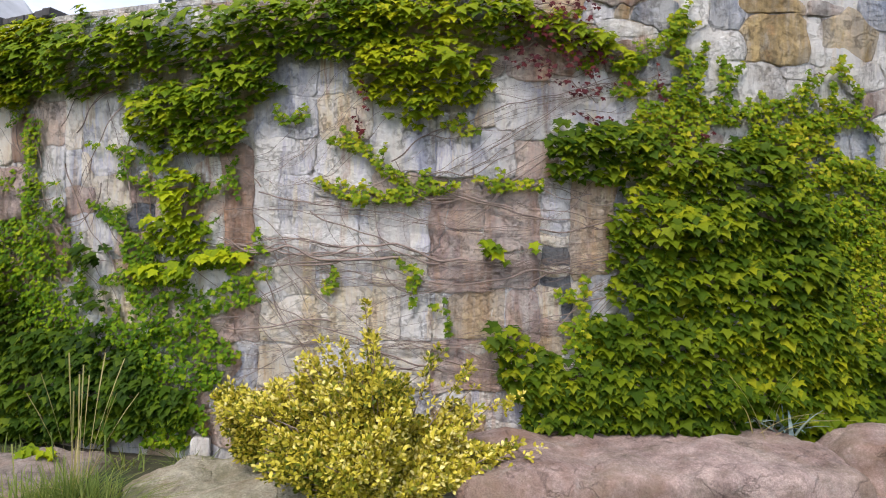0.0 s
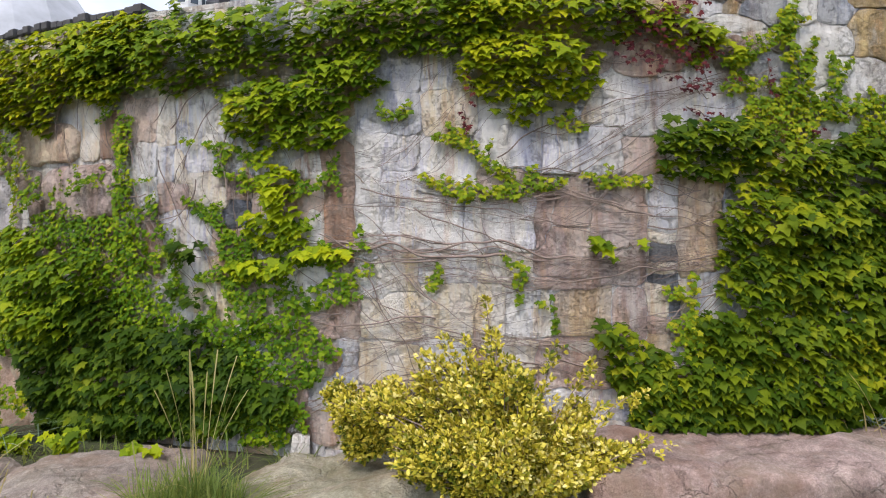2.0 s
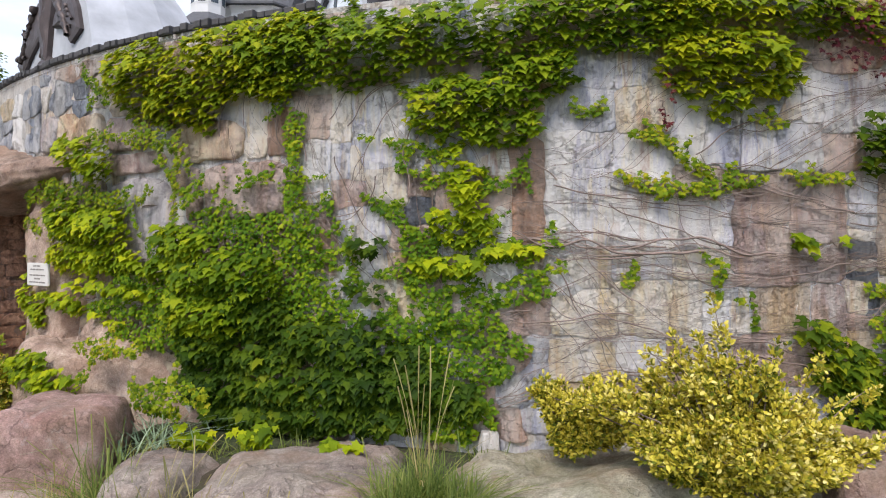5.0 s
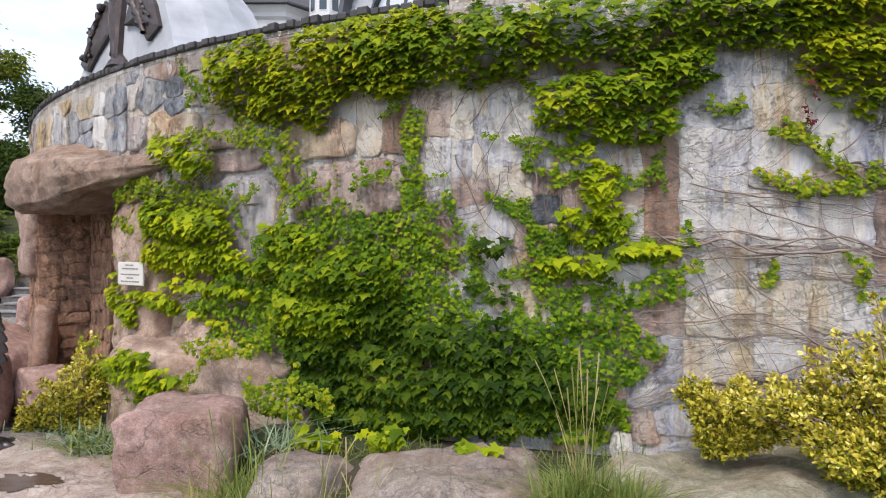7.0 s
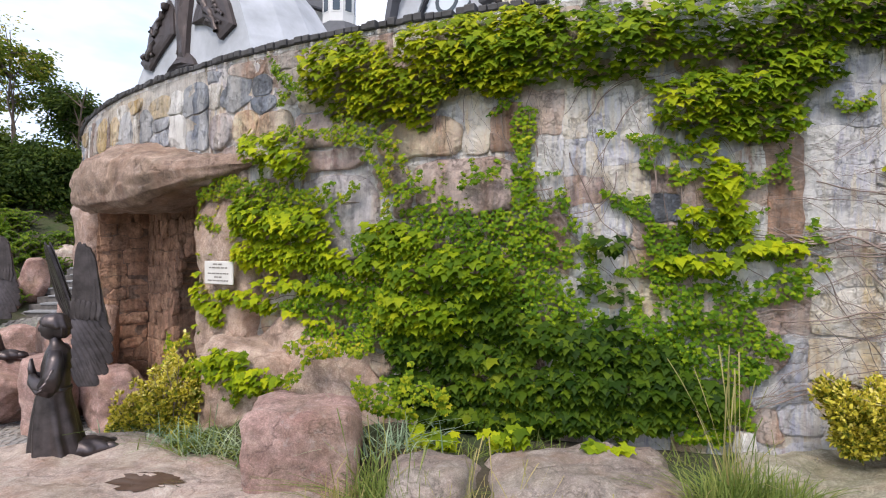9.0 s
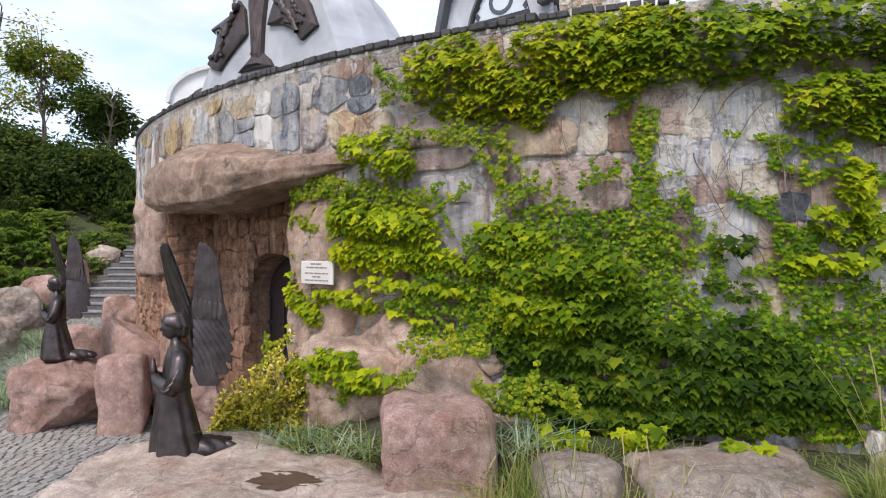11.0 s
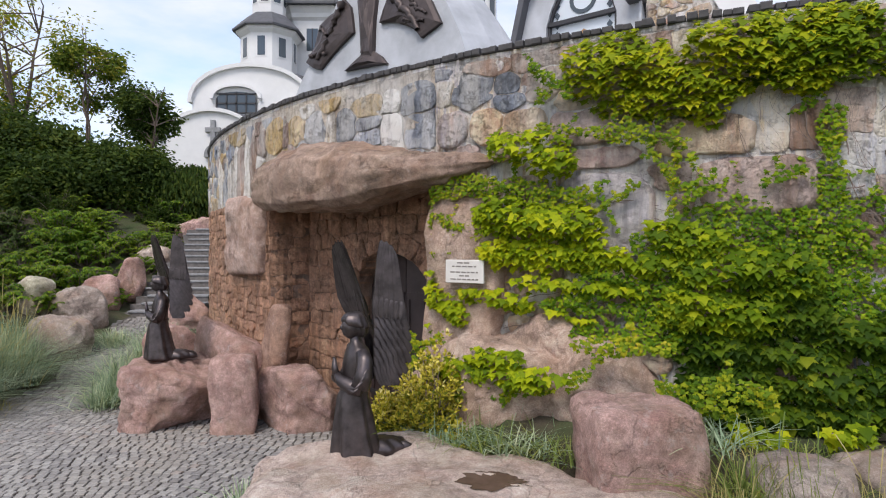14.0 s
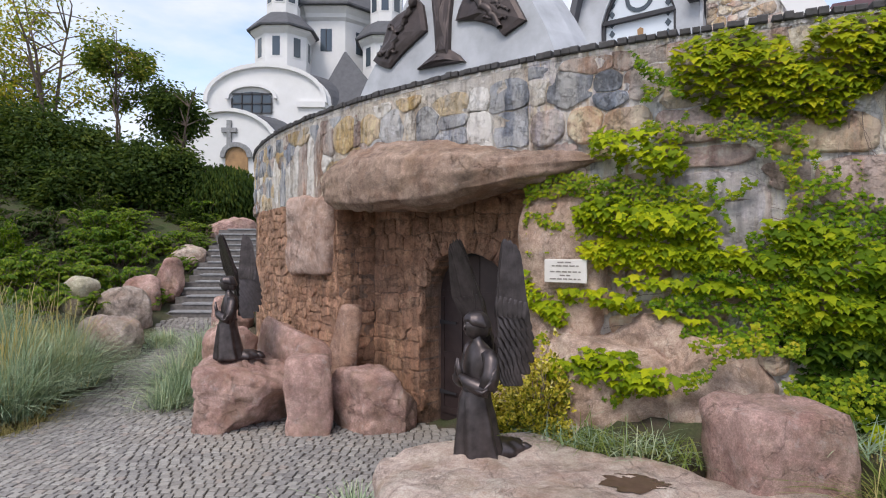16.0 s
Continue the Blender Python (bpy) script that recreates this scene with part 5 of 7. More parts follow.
# ---- stones fixed in their places along the main wall: s, z, width, height, colour ----
STONES_CENTRE = [
    (2.22, 4.05, 0.48, 0.27, "G"), (2.22, 3.74, 0.47, 0.32, "G"), (1.86, 4.03, 0.24, 0.26, "W"), (1.86, 3.73, 0.22, 0.32, "L"), (1.65, 3.86, 0.19, 0.63, "L"),
    (1.43, 3.78, 0.24, 0.22, "W"), (1.43, 3.48, 0.24, 0.38, "W"), (1.18, 3.50, 0.26, 0.42, "G"), (0.91, 3.53, 0.28, 0.48, "W"), (0.68, 3.81, 0.16, 0.34, "L"),
    (0.52, 3.79, 0.16, 0.43, "W"), (0.32, 3.75, 0.24, 0.45, "G"), (0.32, 3.40, 0.24, 0.23, "P"), (0.09, 3.78, 0.22, 0.39, "G"), (0.61, 3.46, 0.33, 0.34, "G"),
    (2.20, 3.43, 0.37, 0.25, "W"), (2.42, 3.08, 0.22, 0.87, "W"), (2.16, 2.97, 0.29, 0.64, "W"), (1.78, 3.31, 0.45, 0.44, "W"),
    (1.83, 2.87, 0.35, 0.44, "W"), (1.58, 2.87, 0.15, 0.44, "W"), (1.38, 2.87, 0.24, 0.43, "G"), (1.18, 2.87, 0.16, 0.43, "W"), (1.04, 2.92, 0.14, 0.54, "P"),
    (0.83, 3.01, 0.28, 0.34, "P"), (0.48, 2.94, 0.41, 0.49, "P"), (0.90, 2.65, 0.42, 0.39, "P"), (0.15, 3.06, 0.22, 0.26, "G"), (0.15, 2.86, 0.22, 0.10, "G"),
    (0.15, 2.77, 0.22, 0.08, "L"), (0.14, 2.65, 0.21, 0.15, "D"), (0.15, 2.53, 0.22, 0.07, "L"), (0.14, 2.46, 0.21, 0.07, "D"), (-0.13, 2.82, 0.31, 0.73, "O"),
    (0.19, 2.30, 0.14, 0.24, "L"), (0.07, 2.25, 0.10, 0.19, "D"), (-0.04, 2.29, 0.11, 0.31, "L"), (-0.27, 2.33, 0.31, 0.40, "G"), (0.12, 2.10, 0.28, 0.11, "P"),
    (0.17, 1.97, 0.17, 0.14, "O"), (0.10, 1.85, 0.28, 0.09, "W"), (2.15, 2.52, 0.29, 0.21, "L"), (1.78, 2.53, 0.45, 0.22, "W"), (1.33, 2.53, 0.45, 0.22, "L"),
    (0.89, 2.41, 0.41, 0.06, "P"), (0.48, 2.56, 0.42, 0.26, "P"), (2.38, 2.35, 0.16, 0.14, "W"), (2.21, 2.12, 0.50, 0.31, "L"), (1.76, 2.19, 0.39, 0.43, "L"),
    (1.44, 2.20, 0.23, 0.41, "L"), (1.20, 2.19, 0.22, 0.39, "W"), (1.03, 2.19, 0.13, 0.37, "W"), (0.74, 2.20, 0.45, 0.33, "O"), (0.39, 2.18, 0.24, 0.34, "P"),
    (2.23, 1.77, 0.51, 0.37, "L"), (1.78, 1.78, 0.38, 0.37, "W"), (1.53, 1.82, 0.09, 0.44, "P"), (1.29, 1.80, 0.38, 0.38, "L"), (2.60, 1.76, 0.21, 0.39, "G"),
    (0.77, 1.81, 0.63, 0.38, "P"), (2.59, 2.11, 0.23, 0.27, "P")]
STONES_UPPER = [
    (-0.19, 4.51, 0.23, 0.13, "G"), (-0.37, 4.51, 0.11, 0.13, "O"), (-0.63, 4.49, 0.35, 0.17, "G"), (-0.92, 4.49, 0.21, 0.20, "W"), (-1.17, 4.49, 0.26, 0.21, "G"),
    (-1.58, 4.57, 0.54, 0.09, "O"), (-1.99, 4.57, 0.27, 0.11, "P"), (-1.59, 4.32, 0.50, 0.37, "O"), (-1.92, 4.32, 0.12, 0.36, "W"), (-2.17, 4.33, 0.37, 0.36, "O"),
    (-1.07, 4.27, 0.51, 0.21, "W"), (-0.40, 4.39, 0.35, 0.10, "W"), (-0.75, 4.24, 0.11, 0.18, "P"), (-0.72, 4.07, 0.34, 0.19, "G"), (-1.09, 4.05, 0.38, 0.20, "W"),
    (-1.46, 3.92, 0.35, 0.37, "W"), (-1.89, 4.07, 0.48, 0.10, "W"), (-0.73, 3.83, 0.22, 0.26, "W"), (-1.19, 3.77, 0.20, 0.35, "W"), (-0.12, 3.89, 0.21, 0.30, "W"),
    (-1.89, 3.84, 0.48, 0.35, "W"), (-0.00, 4.21, 0.41, 0.31, "P"), (0.35, 4.11, 0.29, 0.25, "P")]
STONES_WEST = [
    (4.51, 3.81, 0.30, 0.41, "P"), (4.25, 3.78, 0.19, 0.42, "L"), (4.02, 3.78, 0.26, 0.47, "W"), (3.78, 3.77, 0.20, 0.48, "W"), (3.90, 3.44, 0.44, 0.19, "W"),
    (4.46, 3.46, 0.21, 0.27, "G"), (4.47, 3.21, 0.25, 0.21, "G"), (4.26, 3.41, 0.17, 0.30, "G"), (4.10, 3.36, 0.14, 0.30, "L"), (3.84, 3.19, 0.36, 0.27, "L"),
    # the D block at 3.53 is a dark fill for a shadowed hole
    (4.18, 3.13, 0.30, 0.23, "P"), (3.54, 3.20, 0.23, 0.21, "P"), (4.05, 2.87, 0.41, 0.27, "W"), (3.53, 2.97, 0.17, 0.23, "D"), (3.60, 2.72, 0.29, 0.25, "P"),
    (2.82, 2.79, 0.07, 0.30, "W"), (2.65, 3.05, 0.27, 0.85, "R"), (2.89, 3.32, 0.19, 0.13, "W"), (2.90, 3.09, 0.22, 0.28, "P"), (4.47, 2.66, 0.28, 0.35, "P"),
    (4.09, 2.48, 0.22, 0.26, "W"), (4.19, 2.24, 0.22, 0.20, "G"), (3.96, 2.25, 0.22, 0.21, "L"), (3.69, 2.22, 0.31, 0.38, "L"), (4.40, 1.94, 0.24, 0.17, "P"),
    (4.01, 2.01, 0.28, 0.23, "W"), (2.98, 2.35, 0.36, 0.24, "W"), (2.80, 2.03, 0.34, 0.17, "P"), (2.64, 1.81, 0.28, 0.24, "P"), (3.20, 3.05, 0.38, 0.19, "P"),
    (3.23, 2.77, 0.42, 0.34, "G"), (3.30, 2.41, 0.26, 0.34, "P"), (3.62, 1.91, 0.46, 0.21, "G"), (3.26, 2.05, 0.27, 0.27, "P"), (3.53, 3.65, 0.28, 0.68, "W")]
STONES_ROCK = [
    (7.45, 3.91, 0.53, 0.34, "W"), (6.81, 3.84, 0.74, 0.40, "P"), (6.74, 3.51, 1.03, 0.23, "P"), (6.60, 2.92, 1.03, 0.88, "G"), (5.69, 3.65, 0.90, 0.41, "O"),
    (5.12, 3.74, 0.23, 0.50, "L"), (4.87, 3.66, 0.25, 0.34, "R"), (5.99, 3.29, 0.45, 0.31, "P"), (5.25, 3.19, 1.02, 0.56, "P"), (5.22, 2.68, 0.30, 0.29, "P"),
    (7.43, 3.24, 0.57, 0.30, "P"), (7.45, 2.83, 0.54, 0.45, "P"), (6.33, 2.25, 0.72, 0.39, "P"), (5.57, 2.64, 0.34, 0.37, "P")]
STONES_PARAPET = [
    (8.32, 3.95, 0.40, 0.42, "G"), (8.08, 4.36, 0.44, 0.34, "D"), (7.63, 4.38, 0.25, 0.18, "D"), (7.61, 4.17, 0.30, 0.18, "D"), (7.88, 3.94, 0.40, 0.40, "W"),
    (8.42, 4.40, 0.20, 0.28, "W"), (7.25, 4.35, 0.34, 0.34, "P"), (7.85, 4.58, 0.5, 0.14, "P")]
STONES_BAND = [
    (8.84, 4.36, 0.44, 0.30, "D"), (8.76, 4.02, 0.44, 0.36, "G"), (9.22, 4.02, 0.34, 0.42, "W"), (9.62, 4.40, 0.46, 0.20, "O"), (9.63, 4.18, 0.40, 0.16, "D"),
    (10.06, 4.19, 0.32, 0.34, "D"), (10.36, 4.16, 0.18, 0.40, "W"), (11.19, 4.28, 0.40, 0.33, "O"), (10.72, 4.26, 0.42, 0.35, "G"), (9.61, 3.97, 0.45, 0.22, "G"),
    (11.83, 4.30, 0.50, 0.36, "O"), (9.22, 4.38, 0.28, 0.24, "W"), (11.52, 4.3, 0.16, 0.36, "P"), (12.62, 3.85, 0.24, 0.85, "P"), (12.92, 3.85, 0.2, 0.85, "W"),
    (13.2, 3.85, 0.26, 0.85, "P"), (13.5, 3.9, 0.2, 0.7, "W"), (13.85, 3.8, 0.26, 0.6, "W"), (14.2, 3.7, 0.24, 0.7, "G"), (12.3, 4.25, 0.3, 0.36, "P"), (14.6, 3.9, 0.3, 0.6, "W")]


# ---- bare stems over the open stones ----
def bare_stems(label, n, s_a, s_b, z_a, z_b, seed, lean=0.0, length=(0.8, 2.2), forks=2, swirl=0.75, thick=(0.002, 0.0025, 0.003, 0.004, 0.0065)):
    """Old vine stems that flow over the stones and fork."""
    rng = random.Random(seed)
    vine = thing("bare_vine", label, "vine", "bare vines")

    def run(s, z, way, length_, r, level, verts, faces):
        path, k = [], int(length_ / 0.04)
        off = rng.uniform(-0.22, 0.22)
        for i in range(k):
            path.append(on_wall(s, z, 0.045 + 0.02 * noise.noise((s * 4, z * 4, seed)) + r))
            ang = lean + off + swirl * 1.5 * noise.noise((s * 0.8, z * 1.1, seed)) + 0.8 * noise.noise((s * 5 + off * 9, z * 5, seed + 2))
            s += math.cos(ang) * 0.04 * way
            z += math.sin(ang) * 0.04 * way
            if not (z_a - 0.15 < z < z_b + 0.1 and s_b - 0.3 < s < s_a + 0.3):
                break
            if level and rng.random() < 0.05:
                run(s, z, way, length_ * rng.uniform(0.3, 0.7), r * 0.65, level - 1, verts, faces)
        if len(path) > 3:
            tube(verts, faces, path, r, r * 0.4, 3)

    for _ in range(n):
        verts, faces = [], []
        run(rng.uniform(s_b, s_a), rng.uniform(z_a, z_b), rng.choice((-1, 1)), rng.uniform(*length), rng.choice(thick), forks, verts, faces)
        if verts:
            link_mesh("stem", raw_mesh("stem", verts, faces), M_TWIG, vine)
    return vine


bare_stems("web of thin bare vine stems on pale stone", 62, 2.75, -0.6, 1.75, 3.15, 31, 0.03, (0.9, 2.6), swirl=0.4)
bare_stems("thin bare vine stems rising over limed stone", 18, 2.7, 1.0, 1.7, 3.4, 37, 0.9, (0.5, 1.4), swirl=0.7)
bare_stems("tangled bare vine stems on grey stone", 36, 2.6, -0.4, 3.0, 4.2, 32, -0.3, swirl=0.8)
bare_stems("bare vine stems crossing large pale stones", 40, 5.6, 3.2, 2.4, 4.0, 33, 1.0, (0.5, 1.6))
bare_stems("thin bare vine stems on a rounded grey stone", 30, 7.4, 5.2, 1.3, 3.4, 34, -0.2, (0.4, 1.2))
bare_stems("bare vine stems fanning out at the wall foot", 16, 2.9, 1.2, 1.15, 2.2, 35, -0.5, (0.6, 1.6))


bare_stems("fan of stout grey ivy stems between pale stones", 12, 4.7, 3.5, 2.7, 4.0, 47, -0.9, (0.7, 1.6), 2, 1.3, (0.004, 0.006, 0.009))
bare_stems("stout bare ivy branches running along the wall", 5, 2.9, -0.2, 1.6, 2.7, 41, 0.05, (1.6, 2.8), 1, 0.3, (0.008, 0.011, 0.014))


# ---- variegated bushes ----
def bush(x, y, z, rx, ry, rz, shoots, label, seed, leaf=0.05, mat=None, spikes=(), per=38, blade=6, low=-0.35):
    """A shrub of many shoots, each thick with small leaves."""
    rng = np.random.default_rng(seed)
    t = thing("variegated_bush" if mat is None else "shrub", label, "bush")
    mat = mat or M_EUONYMUS
    verts, faces = [], []
    pos, tip = [], []
    base = Vector((x, y, z))
    ends = []
    for _ in range(shoots):
        a, el = rng.uniform(0, 2 * math.pi), math.asin(rng.uniform(low, 1.0))
        d = Vector((math.cos(a) * math.cos(el) * rx, math.sin(a) * math.cos(el) * ry, math.sin(el) * rz))
        lump = 0.78 + 0.9 * noise.noise(d * 3.1 + Vector((seed, 0, 0)))
        ends.append(d * lump * rng.uniform(0.62, 1.02))
    ends += [Vector(s) for s in spikes]
    for e in ends:
        start = Vector((e.x * 0.12, e.y * 0.12, 0.0))
        path = [base + start.lerp(e, k / 5) + Vector((0, 0, 0.10 * math.sin(math.pi * k / 5) * e.length)) + Vector(rng.normal(0, 0.012, 3)) for k in range(6)]
        tube(verts, faces, path, 0.008, 0.003, 3)
        for _ in range(max(3, per // 12)):
            k = (0.5 if blade == 6 else 0.35) + (0.5 if blade == 6 else 0.65) * rng.random() ** 0.7
            i = min(4, int(k * 5))
            p = path[i].lerp(path[i + 1], k * 5 - i) + Vector(rng.normal(0, 0.028 if blade == 6 else 0.035, 3))
            d = (path[i + 1] - path[i]).normalized()
            for _ in range(11):
                w = Vector(rng.normal(0, 1, 3)).normalized()
                pos.append(p + w * 0.012 + d * rng.uniform(-0.02, 0.03))
                tip.append(w + d * 0.7 + Vector((0, 0, 0.2)))
    n = len(pos)
    nrm = np.array(tip) * 0.2 + np.array([0, -0.35, 0.8]) + rng.normal(0, 0.45, (n, 3))
    link_mesh("stem", raw_mesh("stem", verts, faces), M_TWIG, t)
    size = leaf * rng.uniform(0.65, 1.25, n)
    if mat is M_EUONYMUS:
        pick = np.arange(n)[rng.random(n) < 0.42]
        way = np.array(tip)[pick] / np.linalg.norm(np.array(tip)[pick], axis=1, keepdims=True)
        face = nrm[pick] / np.linalg.norm(nrm[pick], axis=1, keepdims=True)
        core = link_mesh("leaf_centre", leaves_mesh("leaf_centre", np.array(pos)[pick] + way * 0.15 * size[pick, None] + face * 0.0025, np.array(tip)[pick], nrm[pick], size[pick] * 0.68, 5), M_EUONYMUS_CORE, t, "green centres of the cream-edged leaves")
        tagged(core, kind="stuff")
    ob = link_mesh("foliage", leaves_mesh("foliage", np.array(pos), np.array(tip), nrm, size, blade), mat, t)
    tagged(ob, kind="stuff")
    return t


bush(-0.4, 3.74, 1.02, 0.92, 0.42, 0.86, 500, "rounded euonymus bush with yellow and cream variegated leaves", 3, 0.037, per=160, low=0.42,
     spikes=[(-0.95, 0.2, 0.62), (-1.15, 0.25, 0.62), (-0.75, 0.3, 0.78), (-0.12, 0.2, 1.3), (-0.06, 0.2, 1.12), (0.38, 0.3, 1.0), (0.85, 0.1, 0.74), (-0.1, 0.22, 1.05), (0.6, 0.2, 0.92), (-0.55, 0.1, 0.7)])
bush(-1.3, 4.3, 1.2, 0.56, 0.22, 0.5, 170, "low spreading euonymus bush with yellow leaves at the wall", 8, 0.037, per=130, low=0.3)
bush(-7.05, 6.1, 0.75, 0.5, 0.4, 0.8, 200, "small yellow-green variegated bush beside the entrance", 5, 0.045, per=80)
bush(-7.5, 6.2, 0.55, 0.38, 0.32, 0.72, 120, "small yellow variegated shrub at the rock foot", 6, 0.045, per=80)


# ---- grasses ----
def grass(x, y, z, h, spread, n, label, seed, mat=None, stalks=0, width=0.009, upright=0.5, droop=1.0):
    """A tuft: arching blades from one root, and seed stalks."""
    rng = np.random.default_rng(seed)
    verts, faces = [], []
    for k in range(n + stalks):
        stalk = k >= n
        a = rng.uniform(0, 2 * math.pi)
        lean = abs(rng.normal(0, 0.8)) * droop * (0.35 if stalk else 1.0) + 0.05
        lean = min(lean, 1.25)
        hh = h * (rng.uniform(1.25, 1.75) if stalk else rng.uniform(0.55, 1.1))
        bx, by = x + rng.normal(0, spread * 0.3), y + rng.normal(0, spread * 0.3)
        d = Vector((math.cos(a), math.sin(a), 0))
        side = Vector((-d.y, d.x, 0))
        segs = 5
        base = len(verts)
        for i in range(segs + 1):
            u = i / segs
            r = hh * (lean * u + (0.55 - upright * 0.5) * lean * u * u * 1.5)
            zz = hh * (u - 0.45 * min(1.2, lean) * u * u)
            w = (width * (1.1 - u) + 0.0012) * (0.5 if stalk else 1.0)
            if stalk and u > 0.7:
                w = width * 0.9
            c = Vector((bx, by, z)) + d * r + Vector((0, 0, zz))
            verts.extend((c - side * w, c + side * w))
        for i in range(segs):
            q = base + 2 * i
            faces.append((q, q + 1, q + 3, q + 2))
    ob = link_mesh("grass_tuft", raw_mesh("grass_tuft", verts, faces), mat or M_BLUEGRASS)
    return tagged(ob, label, "grass", "grass tufts")


BLUE, DRY = "arching blue-green grass tuft", "pale dry grass tuft with seed stalks"
LEFT_TUFTS = [(-14.55, 8.9, 0.95), (-14.9, 9.7, 1.05), (-14.75, 10.6, 0.95), (-15.7, 9.3, 1.1), (-15.6, 10.7, 1.05), (-16.5, 10.1, 1.1), (-15.2, 8.2, 0.9), (-16.6, 11.2, 1.0), (-15.3, 11.3, 0.85), (-16.0, 8.4, 0.95)]
for i, (gx, gy, gh) in enumerate(LEFT_TUFTS):
    grass(gx, gy, float(ground_z(gx, gy)) - 0.02, gh * 1.1, 0.6, 850, BLUE + " with straw stalks beside the paved path", 100 + i, stalks=0, width=0.0065, droop=1.0)
    grass(gx, gy, float(ground_z(gx, gy)) - 0.02, gh, 0.6, 40, "straw-coloured seed stalks standing in blue grass", 300 + i, M_DRYGRASS, stalks=26, width=0.006, droop=0.7)
for i, (gx, gy, gh) in enumerate([(-12.75, 10.7, 0.85), (-12.7, 11.5, 0.9), (-12.85, 12.3, 0.8), (-14.1, 12.9, 0.45), (-12.5, 10.2, 0.6), (-12.1, 10.4, 0.7), (-11.75, 10.0, 0.6), (-12.45, 9.75, 0.55)]):
    grass(gx, gy, float(ground_z(gx, gy)) - 0.02, gh, 0.45, 380, BLUE + " at the path edge", 130 + i, width=0.007)
for i, (gx, gy, gh) in enumerate([(-7.0, 5.72, 0.42), (-6.65, 5.62, 0.5), (-6.3, 5.5, 0.5), (-5.95, 5.35, 0.42), (-4.75, 5.0, 0.5), (2.65, 4.42, 0.35)]):
    grass(gx, gy, max(0.78, float(ground_z(gx, gy))) - 0.02, gh * 0.66, 0.6, 90, BLUE + " between rocks and wall", 150 + i, M_GREENGRASS if i % 2 else M_BLUEGRASS, stalks=2, width=0.0055, droop=2.0)
for i, (gx, gy, gh) in enumerate([(-2.42, 3.82, 0.5), (-2.2, 3.75, 0.42), (-2.6, 3.7, 0.45)]):
    grass(gx, gy, 0.92, gh * 0.85, 0.24, 300, "fine green fescue tuft between boulders", 170 + i, M_GREENGRASS, stalks=2, width=0.005, upright=0.8)
for i, (gx, gy, gh) in enumerate([(-4.55, 3.95, 0.55), (-4.15, 3.85, 0.5), (-3.8, 3.8, 0.42), (-4.75, 4.3, 0.62), (-3.5, 3.7, 0.35), (-5.0, 4.05, 0.4)]):
    grass(gx, gy, 0.72, gh * 0.85, 0.34, 170, DRY + " between boulders", 180 + i, M_DRYGRASS if i % 3 else M_GREENGRASS, 10, 0.0045, droop=1.35)
for i in range(14):
    gx = -4.6 + 0.52 * i
    if abs(gx + 0.4) > 0.9:
        grass(gx, 4.5 + 0.05 * (i % 3) + 0.045 * max(0.0, -gx - 1) ** 1.5, 0.98, 0.12 + 0.04 * (i % 3), 0.3, 40, "short grass tuft at the wall foot", 210 + i, M_DRYGRASS if i % 3 == 0 else M_GREENGRASS, width=0.005)
for i, (gx, gy) in enumerate([(-14.1, 8.35), (-14.35, 7.95), (-14.0, 8.9), (-14.7, 7.7), (-14.2, 9.5), (-15.3, 7.6)]):
    grass(gx, gy, float(ground_z(gx, gy)) - 0.01, 0.2, 0.5, 130, "short straw-coloured grass at the edge of the paving", 260 + i, M_DRYGRASS, width=0.005, droop=1.4)
grass(-8.85, 5.75, 0.0, 0.42, 0.2, 120, BLUE + " at the slab edge", 191)
grass(2.52, 4.42, 1.34, 0.26, 0.22, 46, "stiff blue-grey rosette of pointed blades by the boulder", 193, M_YUCCA, width=0.014, upright=0.9, droop=1.5)
grass(2.3, 4.36, 1.36, 0.42, 0.3, 5, "dry straw stalks leaning over the boulder", 194, M_DRYGRASS, 5, 0.004, droop=1.6)
grass(-2.45, 3.95, 1.0, 0.62, 0.1, 8, "tall thin dry grass stalks", 192, M_DRYGRASS, 12, 0.005, 0.9)


# ---- a brown puddle in the hollow of the slab ----
def build_puddle():
    m = slab_rock.matrix_basis
    top = [m @ v.co for v in slab_rock.data.vertices]
    bm = bmesh.new()
    rim, mid = [], []
    for k in range(44):
        a = 2 * math.pi * k / 44
        r = 1 + 0.45 * noise.noise((math.cos(a) * 2.6, math.sin(a) * 2.6, 4.0)) + 0.25 * noise.noise((math.cos(a) * 6, math.sin(a) * 6, 9.0))
        for out_, f in ((rim, 1.0), (mid, 0.5)):
            x, y = -6.55 + 0.24 * r * f * math.cos(a), 4.62 + 0.14 * r * f * math.sin(a)
            near = sorted((((p.x - x) ** 2 + (p.y - y) ** 2, p.z) for p in top if p.z > 0.5))[:5]
            z = sum(h / (d + 1e-4) for d, h in near) / sum(1 / (d + 1e-4) for d, h in near)
            out_.append(bm.verts.new((x, y, z + 0.006)))
    for k in range(44):
        bm.faces.new((rim[k], rim[(k + 1) % 44], mid[(k + 1) % 44], mid[k]))
    bm.faces.new(mid)
    bmesh.ops.recalc_face_normals(bm, faces=bm.faces[:])
    tagged(part("puddle", bm, M_PUDDLE), "shallow brown puddle in the top of the slab", "puddle")


build_puddle()


